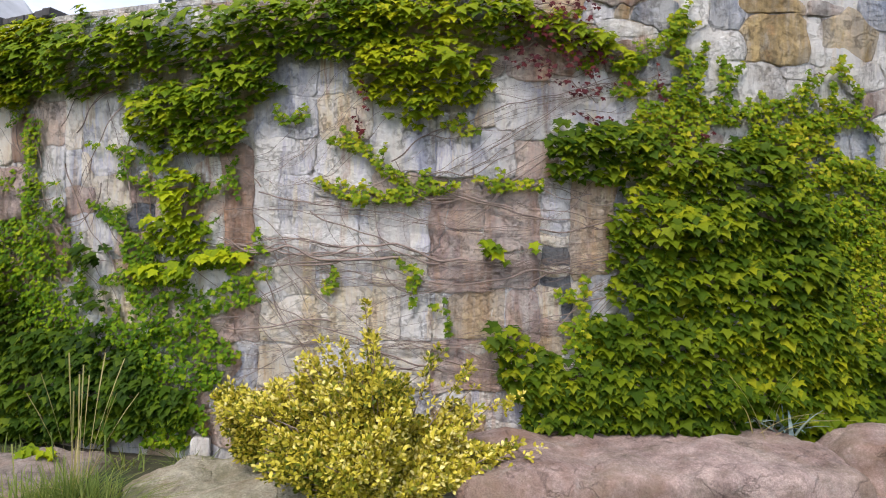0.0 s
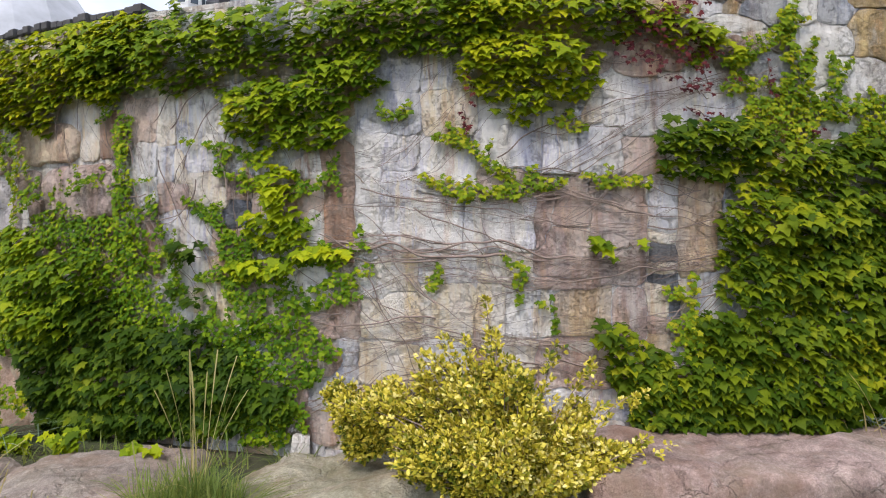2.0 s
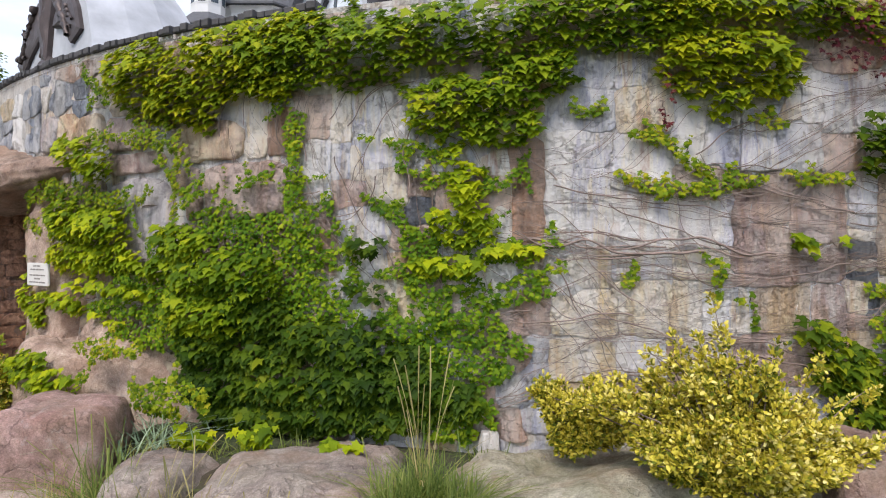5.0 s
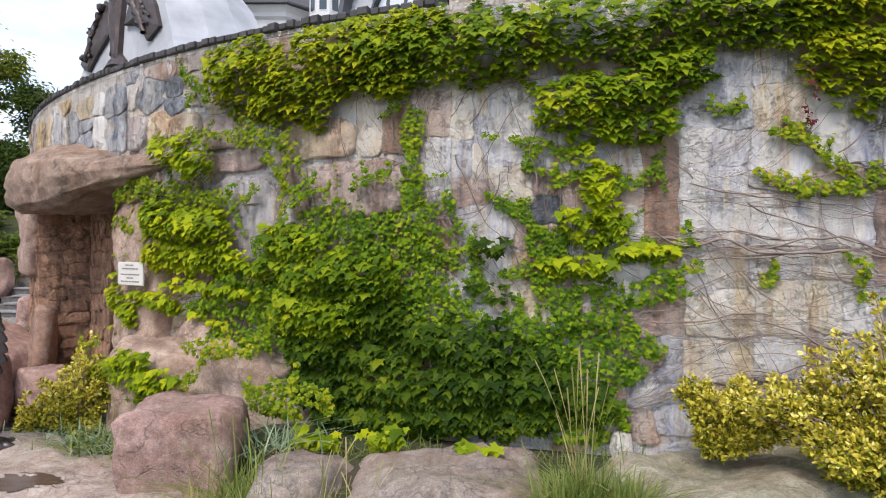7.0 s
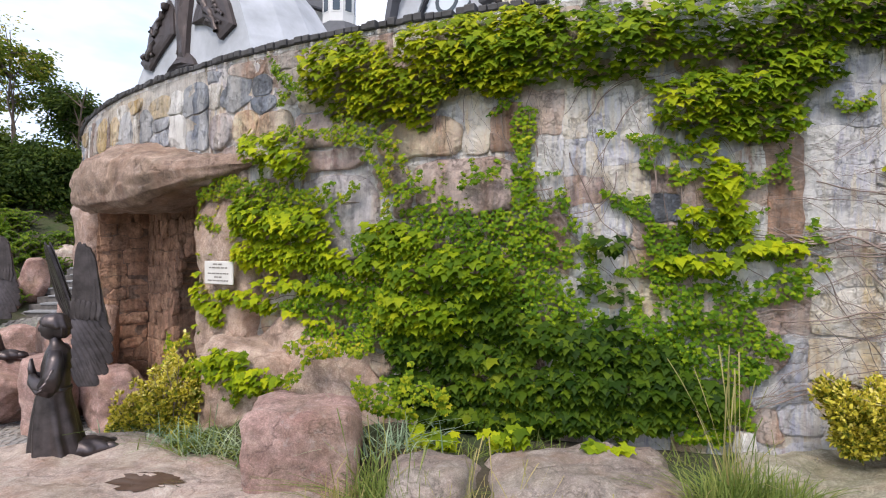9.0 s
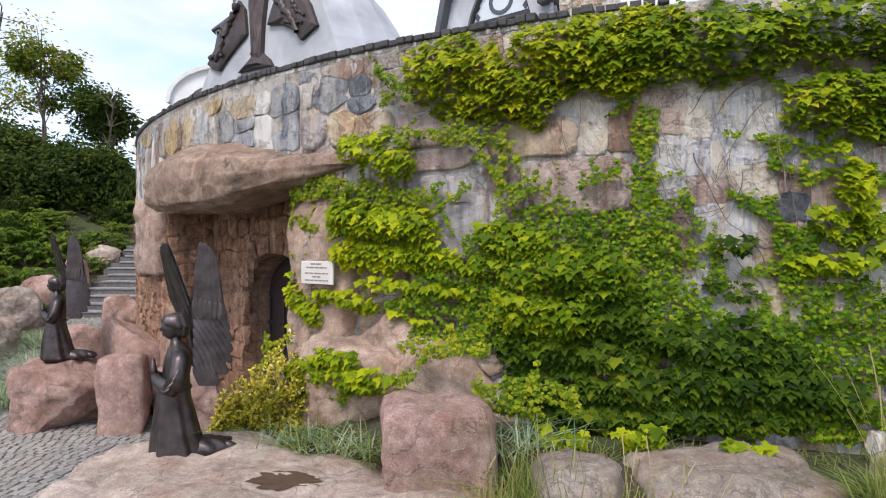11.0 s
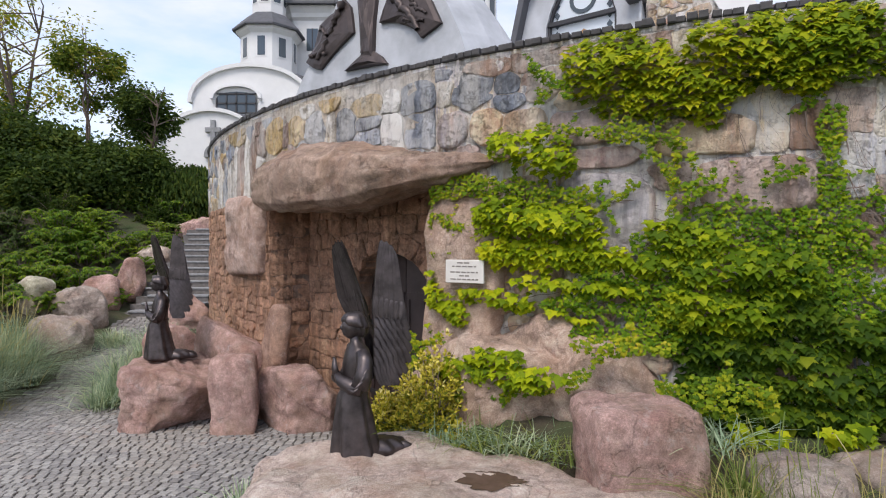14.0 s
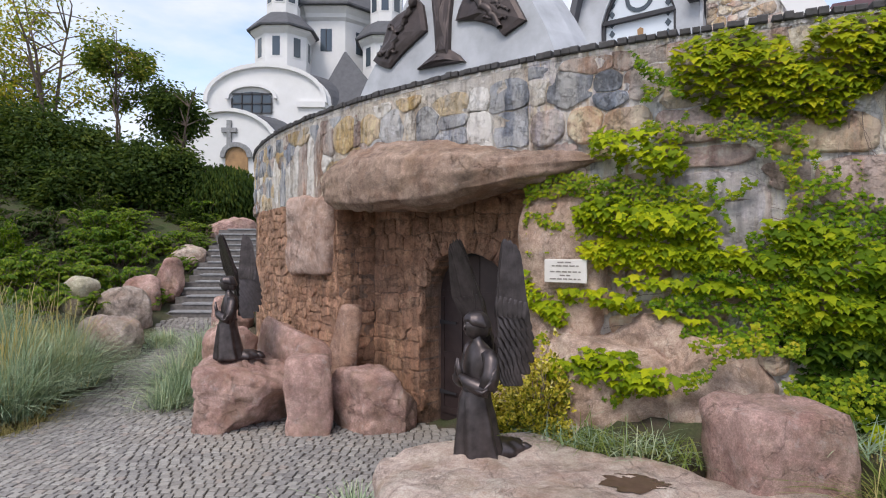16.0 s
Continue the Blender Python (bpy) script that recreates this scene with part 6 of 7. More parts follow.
# ---- the two bronze statues ----
def statue_mesh():
    """A kneeling winged figure, facing +x, as one plain mesh."""
    bm = bmesh.new()
    N = 48

    def ring(cx, cz, rx, ry, fold=0.0, ph=0.0, cy=0.0, lean=0.0):
        r = []
        for i in range(N):
            a = 2 * math.pi * i / N
            f = 1 + fold * (1.3 - 2.0 * abs(math.sin(a * 3.5 + ph))) + fold * 0.5 * math.sin(a * 11 + 1.7 * ph)
            r.append((cx + rx * math.cos(a) * f, cy + ry * math.sin(a) * f, cz + lean * math.cos(a)))
        return r

    # robe, from the hem that trails behind to the waist, then the body up to the neck
    loft(bm, [ring(-0.02, 0.0, 0.22, 0.205, 0.1), ring(-0.02, 0.04, 0.215, 0.2, 0.1), ring(0.0, 0.18, 0.19, 0.182, 0.085, 0.15), ring(0.01, 0.36, 0.165, 0.165, 0.065, 0.3),
              ring(0.02, 0.52, 0.135, 0.145, 0.06, 1.0), ring(0.0, 0.60, 0.115, 0.145, 0.01), ring(0.0, 0.70, 0.112, 0.15, 0.01), ring(-0.01, 0.80, 0.118, 0.165),
              ring(-0.02, 0.875, 0.108, 0.178), ring(-0.02, 0.925, 0.095, 0.158), ring(-0.015, 0.96, 0.072, 0.11), ring(-0.005, 0.99, 0.052, 0.066), ring(0.005, 1.02, 0.044, 0.048), ring(0.012, 1.08, 0.042, 0.045)])
    # trailing hem and feet
    loft(bm, [ring(-0.22, 0.0, 0.26, 0.16, 0.08), ring(-0.23, 0.06, 0.24, 0.14, 0.1, 0.5), ring(-0.2, 0.12, 0.15, 0.1, 0.08, 1.0)])
    for sy in (-0.07, 0.07):
        loft(bm, [ring(-0.46, 0.0, 0.07, 0.04, 0.02, 0, sy), ring(-0.45, 0.05, 0.06, 0.035, 0, 0, sy), ring(-0.43, 0.085, 0.025, 0.02, 0, 0, sy)])

    def limb(path, radii, sides=12):
        rings = []
        for i, p in enumerate(path):
            p = Vector(p)
            d = (Vector(path[min(i + 1, len(path) - 1)]) - Vector(path[max(i - 1, 0)])).normalized()
            a = d.cross(Vector((0.3, 0.2, 1))).normalized()
            b = d.cross(a)
            rings.append([p + (a * math.cos(2 * math.pi * k / sides) + b * math.sin(2 * math.pi * k / sides)) * radii[i] for k in range(sides)])
        loft(bm, rings)

    for sy in (-1, 1):
        limb([(-0.02, sy * 0.155, 0.925), (-0.03, sy * 0.205, 0.85), (-0.02, sy * 0.222, 0.73), (0.02, sy * 0.215, 0.63)], [0.058, 0.07, 0.076, 0.084])
        limb([(0.0, sy * 0.215, 0.625), (0.08, sy * 0.17, 0.635), (0.145, sy * 0.09, 0.675), (0.172, sy * 0.03, 0.72)], [0.075, 0.066, 0.05, 0.028])
        limb([(0.168, sy * 0.03, 0.71), (0.182, sy * 0.018, 0.78), (0.182, sy * 0.012, 0.86)], [0.028, 0.024, 0.01])
    loft(bm, [ring(0.0, 0.575, 0.125, 0.155), ring(0.0, 0.59, 0.132, 0.16), ring(0.0, 0.61, 0.124, 0.152)])
    for sy in (-1, 1):
        for k in range(4):
            limb([(-0.03 + 0.02 * k, sy * 0.285, 0.80 - 0.05 * k), (0.02 + 0.02 * k, sy * 0.27, 0.70 - 0.03 * k), (0.06 + 0.02 * k, sy * 0.2, 0.60 + 0.01 * k)], [0.012, 0.018, 0.012], 6)
    # head, hair
    bmesh.ops.create_uvsphere(bm, u_segments=20, v_segments=14, radius=1.0, matrix=Matrix.Translation((0.03, 0, 1.125)) @ Matrix.Diagonal((0.092, 0.078, 0.112, 1)))
    loft(bm, [ring(0.07, 1.045, 0.026, 0.03), ring(0.065, 1.06, 0.046, 0.05), ring(0.05, 1.09, 0.066, 0.066), ring(0.04, 1.12, 0.07, 0.07)])
    loft(bm, [ring(-0.004, 1.118, 0.092, 0.09, 0.05, 0.4, lean=0.022), ring(-0.006, 1.128, 0.116, 0.108, 0.07, 0.4, lean=0.026), ring(-0.002, 1.15, 0.121, 0.112, 0.055, 0.5, lean=0.026), ring(0.004, 1.18, 0.114, 0.105, 0.045, 0.7, lean=0.02),
              ring(0.002, 1.21, 0.1, 0.092, 0.04, 0.9, lean=0.014), ring(-0.004, 1.236, 0.074, 0.068, 0.04, 1.1, lean=0.008), ring(-0.01, 1.25, 0.036, 0.032)])
    loft(bm, [ring(-0.045, 1.03, 0.04, 0.05, 0.06), ring(-0.045, 1.06, 0.062, 0.076, 0.09), ring(-0.04, 1.1, 0.072, 0.086, 0.08), ring(-0.03, 1.15, 0.08, 0.09, 0.04)])
    loft(bm, [ring(0.118, 1.095, 0.012, 0.012), ring(0.122, 1.12, 0.014, 0.014), ring(0.112, 1.15, 0.008, 0.01)])
    body_faces = len(bm.faces)
    # raised wings: a fan of long feathers, shorter ones over their roots
    def feather(root, tipp, w, thick, out):
        root, tipp = Vector(root), Vector(tipp)
        d = tipp - root
        side = d.cross(out).normalized()
        loop = []
        for k, f in ((0, 0.45), (0.25, 0.9), (0.6, 1.0), (0.85, 0.85), (0.96, 0.5)):
            loop.append((k, f))
        up = [root + d * k + side * w * f for k, f in loop] + [tipp] + [root + d * k - side * w * f for k, f in reversed(loop)]
        turn = [0.007] * len(loop) + [0.0] + [-0.003] * len(loop)
        loft(bm, [[p + out * (thick + k) for p, k in zip(up, turn)], [p - out * (thick - k) for p, k in zip(up, turn)]])

    for sy in (-1, 1):
        turn = radians(174 if sy > 0 else -56)
        spread = Vector((math.cos(turn), math.sin(turn), 0.0))
        out = spread.cross(Vector((0, 0, 1)))
        root = Vector((-0.12 if sy > 0 else -0.23, sy * 0.09, -0.03))

        def at_(b_, z_, o=0.0):
            fore = Vector((0.31 * max(0.0, z_ - 0.95), 0, 0)) if sy < 0 else Vector((0, 0, 0))
            b_ *= 0.78 if sy > 0 else 0.55 + 0.45 * min(1.0, max(0.0, (z_ - 1.05) / 0.35))
            return root + spread * (b_ * 1.15 + 0.02) + fore + Vector((0, 0, z_)) + out * (o + 0.05 * math.sin(b_ * 8))

        edge = [(0.0, 0.86), (0.09, 0.69), (0.17, 0.72), (0.25, 0.79), (0.31, 0.88), (0.335, 0.98), (0.33, 1.13), (0.315, 1.26), (0.285, 1.38), (0.245, 1.6), (0.195, 1.8), (0.165, 1.86), (0.115, 1.88), (0.065, 1.86), (0.03, 1.66), (-0.005, 1.38), (0.015, 1.2), (0.03, 1.08), (0.0, 0.98)]
        loft(bm, [[at_(p, q, -0.014) for p, q in edge], [at_(p, q, 0.014) for p, q in edge]])
        for face in (-1, 1):
            for i in range(6):
                u = i / 5
                feather(at_(0.02 + 0.235 * u, 1.30 - 0.02 * u, face * 0.022), at_(0.07 + 0.11 * u, 1.91 - 0.015 * (i % 2) - 0.07 * u * u, face * 0.02), 0.028, 0.005, out)
            for j in range(7):
                z_ = 1.27 - 0.085 * j
                reach_ = (0.27, 0.30, 0.32, 0.325, 0.32, 0.28, 0.20)[j]
                for i in range(6):
                    b_ = 0.01 + (reach_ - 0.055) * i / 5
                    feather(at_(b_, z_ + 0.05, face * (0.020 + 0.0007 * (6 - i))), at_(b_ + 0.075, z_ - 0.055 - 0.01 * j, face * 0.016), 0.03, 0.003, out)
            for i in range(6):
                u = i / 5
                feather(at_(0.015 + 0.22 * u, 1.24 - 0.02 * u, face * 0.03), at_(0.02 + 0.235 * u, 1.42 - 0.05 * u, face * 0.028), 0.026, 0.006, out)
        limb([at_(0.03, 0.98), at_(0.02, 1.16), at_(0.0, 1.34), at_(0.03, 1.6)], [0.026, 0.022, 0.016, 0.01])
    bmesh.ops.recalc_face_normals(bm, faces=bm.faces[:])
    me = bpy.data.meshes.new("angel_statue")
    bm.to_mesh(me)
    bm.free()
    me.materials.append(M_BRONZE)
    me.polygons.foreach_set("use_smooth", [i < body_faces for i in range(len(me.polygons))])
    return me


STATUE = statue_mesh()
for (sx, sy_, sz, turn_, lab) in ((-7.72, 5.3, 0.80, 203, "kneeling winged angel statue of dark bronze on a flat tan slab"), (-11.25, 9.05, 0.93, 203, "kneeling winged angel statue of black bronze on a pink boulder")):
    st = new("angel_statue", STATUE)
    st.matrix_basis = pose(sx, sy_, sz, 0, 0, turn_) @ Matrix.Scale(1.0, 4)
    tagged(st, lab, "statue", "kneeling statues")


# ---- the white plaque ----
def build_plaque():
    p = thing("plaque", "small white marble plaque with grey lettering among ivy", "plaque")
    m = Matrix.Translation(on_wall(8.0, 2.36, 0.26)) @ Matrix.Rotation(-8.0 / RAD, 4, "Z")
    bm = box_bm(-0.235, 0.235, -0.012, 0.012, -0.125, 0.125, 0.006, m=m)
    part("slab", bm, M_PLAQUE, p, smooth=False)
    rng = random.Random(2)
    for k, w in enumerate((0.17, 0.30, 0.34, 0.12, 0.34)):
        x = -w / 2
        while x < w / 2:
            ln = min(rng.uniform(0.03, 0.07), w / 2 - x)
            if ln > 0.012:
                z = 0.092 - k * 0.038 - (0.024 if k > 1 else 0.0)
                part("lettering_bar", box_bm(x, x + ln, -0.0155, -0.0125, z - 0.007, z + 0.007, m=m), M_INK, p, smooth=False)
            x += ln + 0.014


build_plaque()


# ---- the pale shell monument on the terrace ----
def face_y(x, z):
    return 9.62 - 0.86 * (x + 9.28) + 0.1 * (z - 5)


def build_shell():
    t = thing("shell_monument", "pale grey rendered arched shell with dark bronze reliefs", "monument")
    left = [(-9.55, 4.42), (-9.43, 4.95), (-9.22, 5.35), (-8.96, 5.72), (-8.75, 6.1), (-8.58, 6.4), (-8.3, 6.75)]
    right = [(-7.48, 6.72), (-7.2, 6.32), (-7.03, 5.98), (-6.90, 5.68), (-6.76, 5.3), (-6.66, 4.92), (-6.6, 4.42)]
    out = left + [(-7.9, 6.98)] + right
    inward = Vector((0.66, 0.75, 0))

    def ring(k, back):
        return [Vector((-8.05 + (x + 8.05) * k, face_y(-8.05 + (x + 8.05) * k, z), 4.42 + (z - 4.42) * k)) + inward * back * (1 - 0.2 * (z - 4.4) / 2.6) for x, z in out]

    bm = bmesh.new()
    loft(bm, [ring(1.0, 0.0), ring(1.01, 0.1), ring(1.05, 0.5), ring(1.05, 1.0), ring(0.95, 1.7), ring(0.72, 2.3), ring(0.4, 2.6)])
    bmesh.ops.recalc_face_normals(bm, faces=bm.faces[:])
    part("shell", bm, M_SHELL, t, smooth=False)

    def plate(name, pts, lump, seed, thick=0.05):
        b = bmesh.new()
        rng = random.Random(seed)
        c = (sum(p[0] for p in pts) / len(pts), sum(p[1] for p in pts) / len(pts))
        rings = []
        for k, o in ((1.0, -0.03), (1.0, thick), (0.86, thick * 1.15), (0.6, thick * 1.5), (0.3, thick * 1.9)):
            rings.append([Vector((c[0] + (x - c[0]) * k, face_y(c[0] + (x - c[0]) * k, c[1] + (z - c[1]) * k), c[1] + (z - c[1]) * k)) - inward * (o + (lump * rng.random() if k < 0.9 else 0)) for x, z in pts])
        loft(b, rings)
        bmesh.ops.subdivide_edges(b, edges=b.edges[:], cuts=1, use_grid_fill=True)
        bmesh.ops.recalc_face_normals(b, faces=b.faces[:])
        return part(name, b, M_RELIEF, t, "dark brown bronze relief", smooth=False)

    plate("relief_panel", [(-9.12, 5.55), (-8.98, 5.42), (-8.84, 5.36), (-8.70, 5.48), (-8.54, 5.6), (-8.26, 5.77), (-8.29, 6.0), (-8.32, 6.18), (-8.45, 6.36), (-8.55, 6.2), (-8.72, 6.16), (-8.87, 6.07), (-8.92, 5.9), (-8.96, 5.75)], 0.02, 1)
    plate("relief_panel", [(-7.84, 5.77), (-7.78, 5.95), (-7.71, 6.10), (-7.5, 6.2), (-7.25, 6.05), (-7.1, 5.82), (-6.97, 5.48), (-7.1, 5.42), (-7.23, 5.36), (-7.30, 5.48), (-7.39, 5.56), (-7.6, 5.7)], 0.02, 2)
    plate("cross_shaft", [(-8.10, 5.3), (-8.13, 5.8), (-8.17, 6.2), (-8.2, 6.75), (-7.86, 6.7), (-7.88, 6.2), (-7.92, 5.8), (-7.93, 5.28)], 0.04, 3, 0.07)
    plate("cross_foot", [(-8.40, 5.22), (-8.24, 5.32), (-8.1, 5.4), (-7.92, 5.38), (-7.8, 5.27), (-7.72, 5.15), (-7.98, 5.18), (-8.18, 5.2)], 0.03, 4)


build_shell()


# ---- the chapel behind the parapet ----
def relief_ridge(t, path, radius, seed):
    """A raised winding band on a relief panel."""
    verts, faces = [], []
    rng = random.Random(seed)
    pts = []
    for i in range(15):
        k = i / 14 * (len(path) - 1)
        a = min(int(k), len(path) - 2)
        x, z = (path[a][j] + (path[a + 1][j] - path[a][j]) * (k - a) for j in (0, 1))
        x, z = x + rng.uniform(-0.025, 0.025), z + rng.uniform(-0.02, 0.02)
        pts.append(Vector((x, face_y(x, z), z)) - Vector((0.66, 0.75, 0)) * 0.09)
    tube(verts, faces, pts, radius, radius * 0.55, 8)
    link_mesh("raised_ornament", raw_mesh("raised_ornament", verts, faces), M_RELIEF, t)


def relief_details():
    shell = [o for o in bpy.data.objects if o.name == "shell_monument"][0]
    relief_ridge(shell, [(-8.42, 6.25), (-8.55, 6.0), (-8.7, 5.75), (-8.85, 5.5)], 0.07, 1)
    relief_ridge(shell, [(-8.8, 6.0), (-8.72, 5.85), (-8.6, 5.9)], 0.035, 2)
    relief_ridge(shell, [(-8.98, 5.6), (-8.82, 5.62), (-8.7, 5.56)], 0.04, 3)
    relief_ridge(shell, [(-7.62, 6.1), (-7.5, 5.9), (-7.36, 5.7), (-7.25, 5.48)], 0.07, 4)
    relief_ridge(shell, [(-7.35, 5.9), (-7.26, 5.76), (-7.12, 5.66)], 0.035, 5)
    relief_ridge(shell, [(-7.45, 5.66), (-7.3, 5.6), (-7.16, 5.56)], 0.035, 6)
    relief_ridge(shell, [(-8.07, 5.4), (-8.0, 5.8), (-8.07, 6.2), (-8.0, 6.6)], 0.025, 7)
    relief_ridge(shell, [(-7.97, 5.4), (-8.05, 5.8), (-7.98, 6.2), (-8.06, 6.6)], 0.025, 8)


relief_details()


def build_chapel():
    t = thing("chapel", "small grey chapel with arched stained window and stone side wall", "chapel")
    m = Matrix(((0.8, 0.6, 0, -4.3), (-0.6, 0.8, 0, 11.45), (0, 0, 1, 0), (0, 0, 0, 1)))   # x along the front, y into the building

    def solid(name, pts, y0, y1, mat, label="", parent=t):
        b = bmesh.new()
        prism(b, [(x, y0, z) for x, z in pts], y1 - y0)
        bmesh.ops.transform(b, matrix=m, verts=b.verts)
        return part(name, b, mat, parent, label, smooth=False)

    n = 14
    win = [(-0.8 + 1.44 * i / n, 7.0 + 0.95 * math.sin(math.pi * i / n) ** 0.7) for i in range(n + 1)]
    # front wall with the window opening left free
    left = [(-1.45, 4.42), (-1.42, 6.7), (-1.2, 7.6), (-0.75, 8.3), (-0.08, 8.75), (-0.08, 7.96)] + [w for w in reversed(win[:n // 2 + 1])][1:] + [(-0.8, 4.42)]
    right = [(0.64, 4.42)] + [w for w in reversed(win[n // 2:])] + [(-0.08, 8.75), (0.5, 8.3), (0.95, 7.6), (1.1, 6.7), (1.1, 4.42)]
    solid("wall", left, 0, 0.3, M_SHELL)
    solid("wall", right, 0, 0.3, M_SHELL)
    arch = [(-1.55, 4.9), (-1.52, 6.7), (-1.3, 7.65), (-0.8, 8.42), (-0.08, 8.9), (0.55, 8.42), (1.03, 7.65)]
    inner = [(-1.42, 4.9), (-1.40, 6.7), (-1.18, 7.6), (-0.73, 8.3), (-0.08, 8.76), (0.48, 8.3), (0.92, 7.6)]
    for i in range(len(arch) - 1):
        solid("barge_board", [arch[i], arch[i + 1], inner[i + 1], inner[i]], -0.22, 3.0, M_ROOF, "dark grey roof edge")
    w = solid("window", [(-0.8, 5.2)] + win + [(0.64, 5.2)], 0.14, 0.17, M_GLASS, "pale leaded arched window")
    for i in range(n):
        a, b_ = Vector(win[i]), Vector(win[i + 1])
        c = Vector((-0.08, 6.9))
        solid("window_frame", [a, b_, b_.lerp(c, 0.06), a.lerp(c, 0.06)], 0.06, 0.2, M_FRAME, parent=w)
    for x in (-0.8, 0.58):
        solid("window_frame", [(x, 5.2), (x + 0.06, 5.2), (x + 0.06, 7.05), (x, 7.05)], 0.06, 0.2, M_FRAME, parent=w)
    solid("transom", [(-0.8, 7.02), (0.64, 7.02), (0.64, 7.10), (-0.8, 7.10)], 0.04, 0.2, M_FRAME, parent=w)
    for x in (-0.62, 0.46):
        for k in range(9):
            z = 6.2 + 0.19 * k
            solid("leaded_pane", [(x, z), (x + 0.06, z + 0.08), (x, z + 0.16), (x - 0.06, z + 0.08)], 0.125, 0.138, M_DARKGLASS, parent=w)
    ring_c = (-0.08, 7.45)
    for i in range(16):
        a, b_ = 2 * math.pi * i / 16, 2 * math.pi * (i + 1) / 16
        q = [(ring_c[0] + r * math.cos(v), ring_c[1] + r * math.sin(v)) for r, v in ((0.2, a), (0.2, b_), (0.28, b_), (0.28, a))]
        solid("glass_ring", q, 0.125, 0.138, M_DARKGLASS, parent=w)
    solid("coloured_glass", [(-0.14, 6.42), (0.02, 6.42), (0.05, 6.62), (0.0, 6.72), (-0.12, 6.72), (-0.17, 6.6)], 0.125, 0.138, M_RED, "red coloured glass", parent=w)
    solid("coloured_glass", [(-0.11, 6.73), (-0.01, 6.73), (-0.0, 6.83), (-0.06, 6.87), (-0.12, 6.83)], 0.125, 0.138, M_ICON, "ochre coloured glass", parent=w)
    solid("gutter_box", [(0.88, 7.05), (1.16, 7.05), (1.16, 7.25), (0.88, 7.25)], -0.2, 0.1, M_FRAME)
    solid("downpipe", [(1.07, 4.42), (1.12, 4.42), (1.12, 7.1), (1.07, 7.1)], -0.06, -0.01, M_SHELL)
    # rough stone side wall, white gable and wine-coloured roof beyond
    solid("side_wall", [(1.1, 4.42), (2.75, 4.42), (2.55, 6.25), (2.2, 7.2), (1.1, 7.6)], 0.25, 0.6, M_MORTAR)
    solid("white_gable", [(2.7, 4.42), (3.35, 4.42), (3.2, 6.1), (2.75, 7.0), (2.2, 7.6), (1.9, 7.6), (2.5, 6.4)], 0.2, 0.55, M_PLASTER)
    solid("roof", [(3.3, 4.42), (6.5, 4.42), (6.0, 6.6), (3.0, 6.75), (2.9, 6.6)], 0.7, 3.0, M_WINE)
    solid("roof", [(-1.3, 4.42), (3.0, 4.42), (2.4, 7.4), (0.9, 7.7), (-0.08, 8.7), (-1.15, 7.6)], 0.8, 3.2, M_ROOF)
    rng = np.random.default_rng(4)
    seeds, cols = fill_seeds([], 1.1, 2.6, 5.6, 7.4, 0.22, 0.13, 0.7, keys="POGL", seed=44)
    flat = lambda x, z, off: m @ Vector((x, 0.25 - off, z))
    seeds = np.array([s for s in seeds if s[1] < 7.45 - 0.35 * (s[0] - 1.1) and s[0] < 2.75 - 0.25 * (s[1] - 4.4)])
    side = [o for o in t.children if o.name.startswith("side_wall")][0]
    lay_stones(side, seeds, cols, flat, {"P": M_PINK, "O": M_OCHRE, "G": M_GREY, "L": M_PALE}, (1.1, 2.6), (5.4, 7.5), (0.02, 0.04), 0.01, 10)


build_chapel()


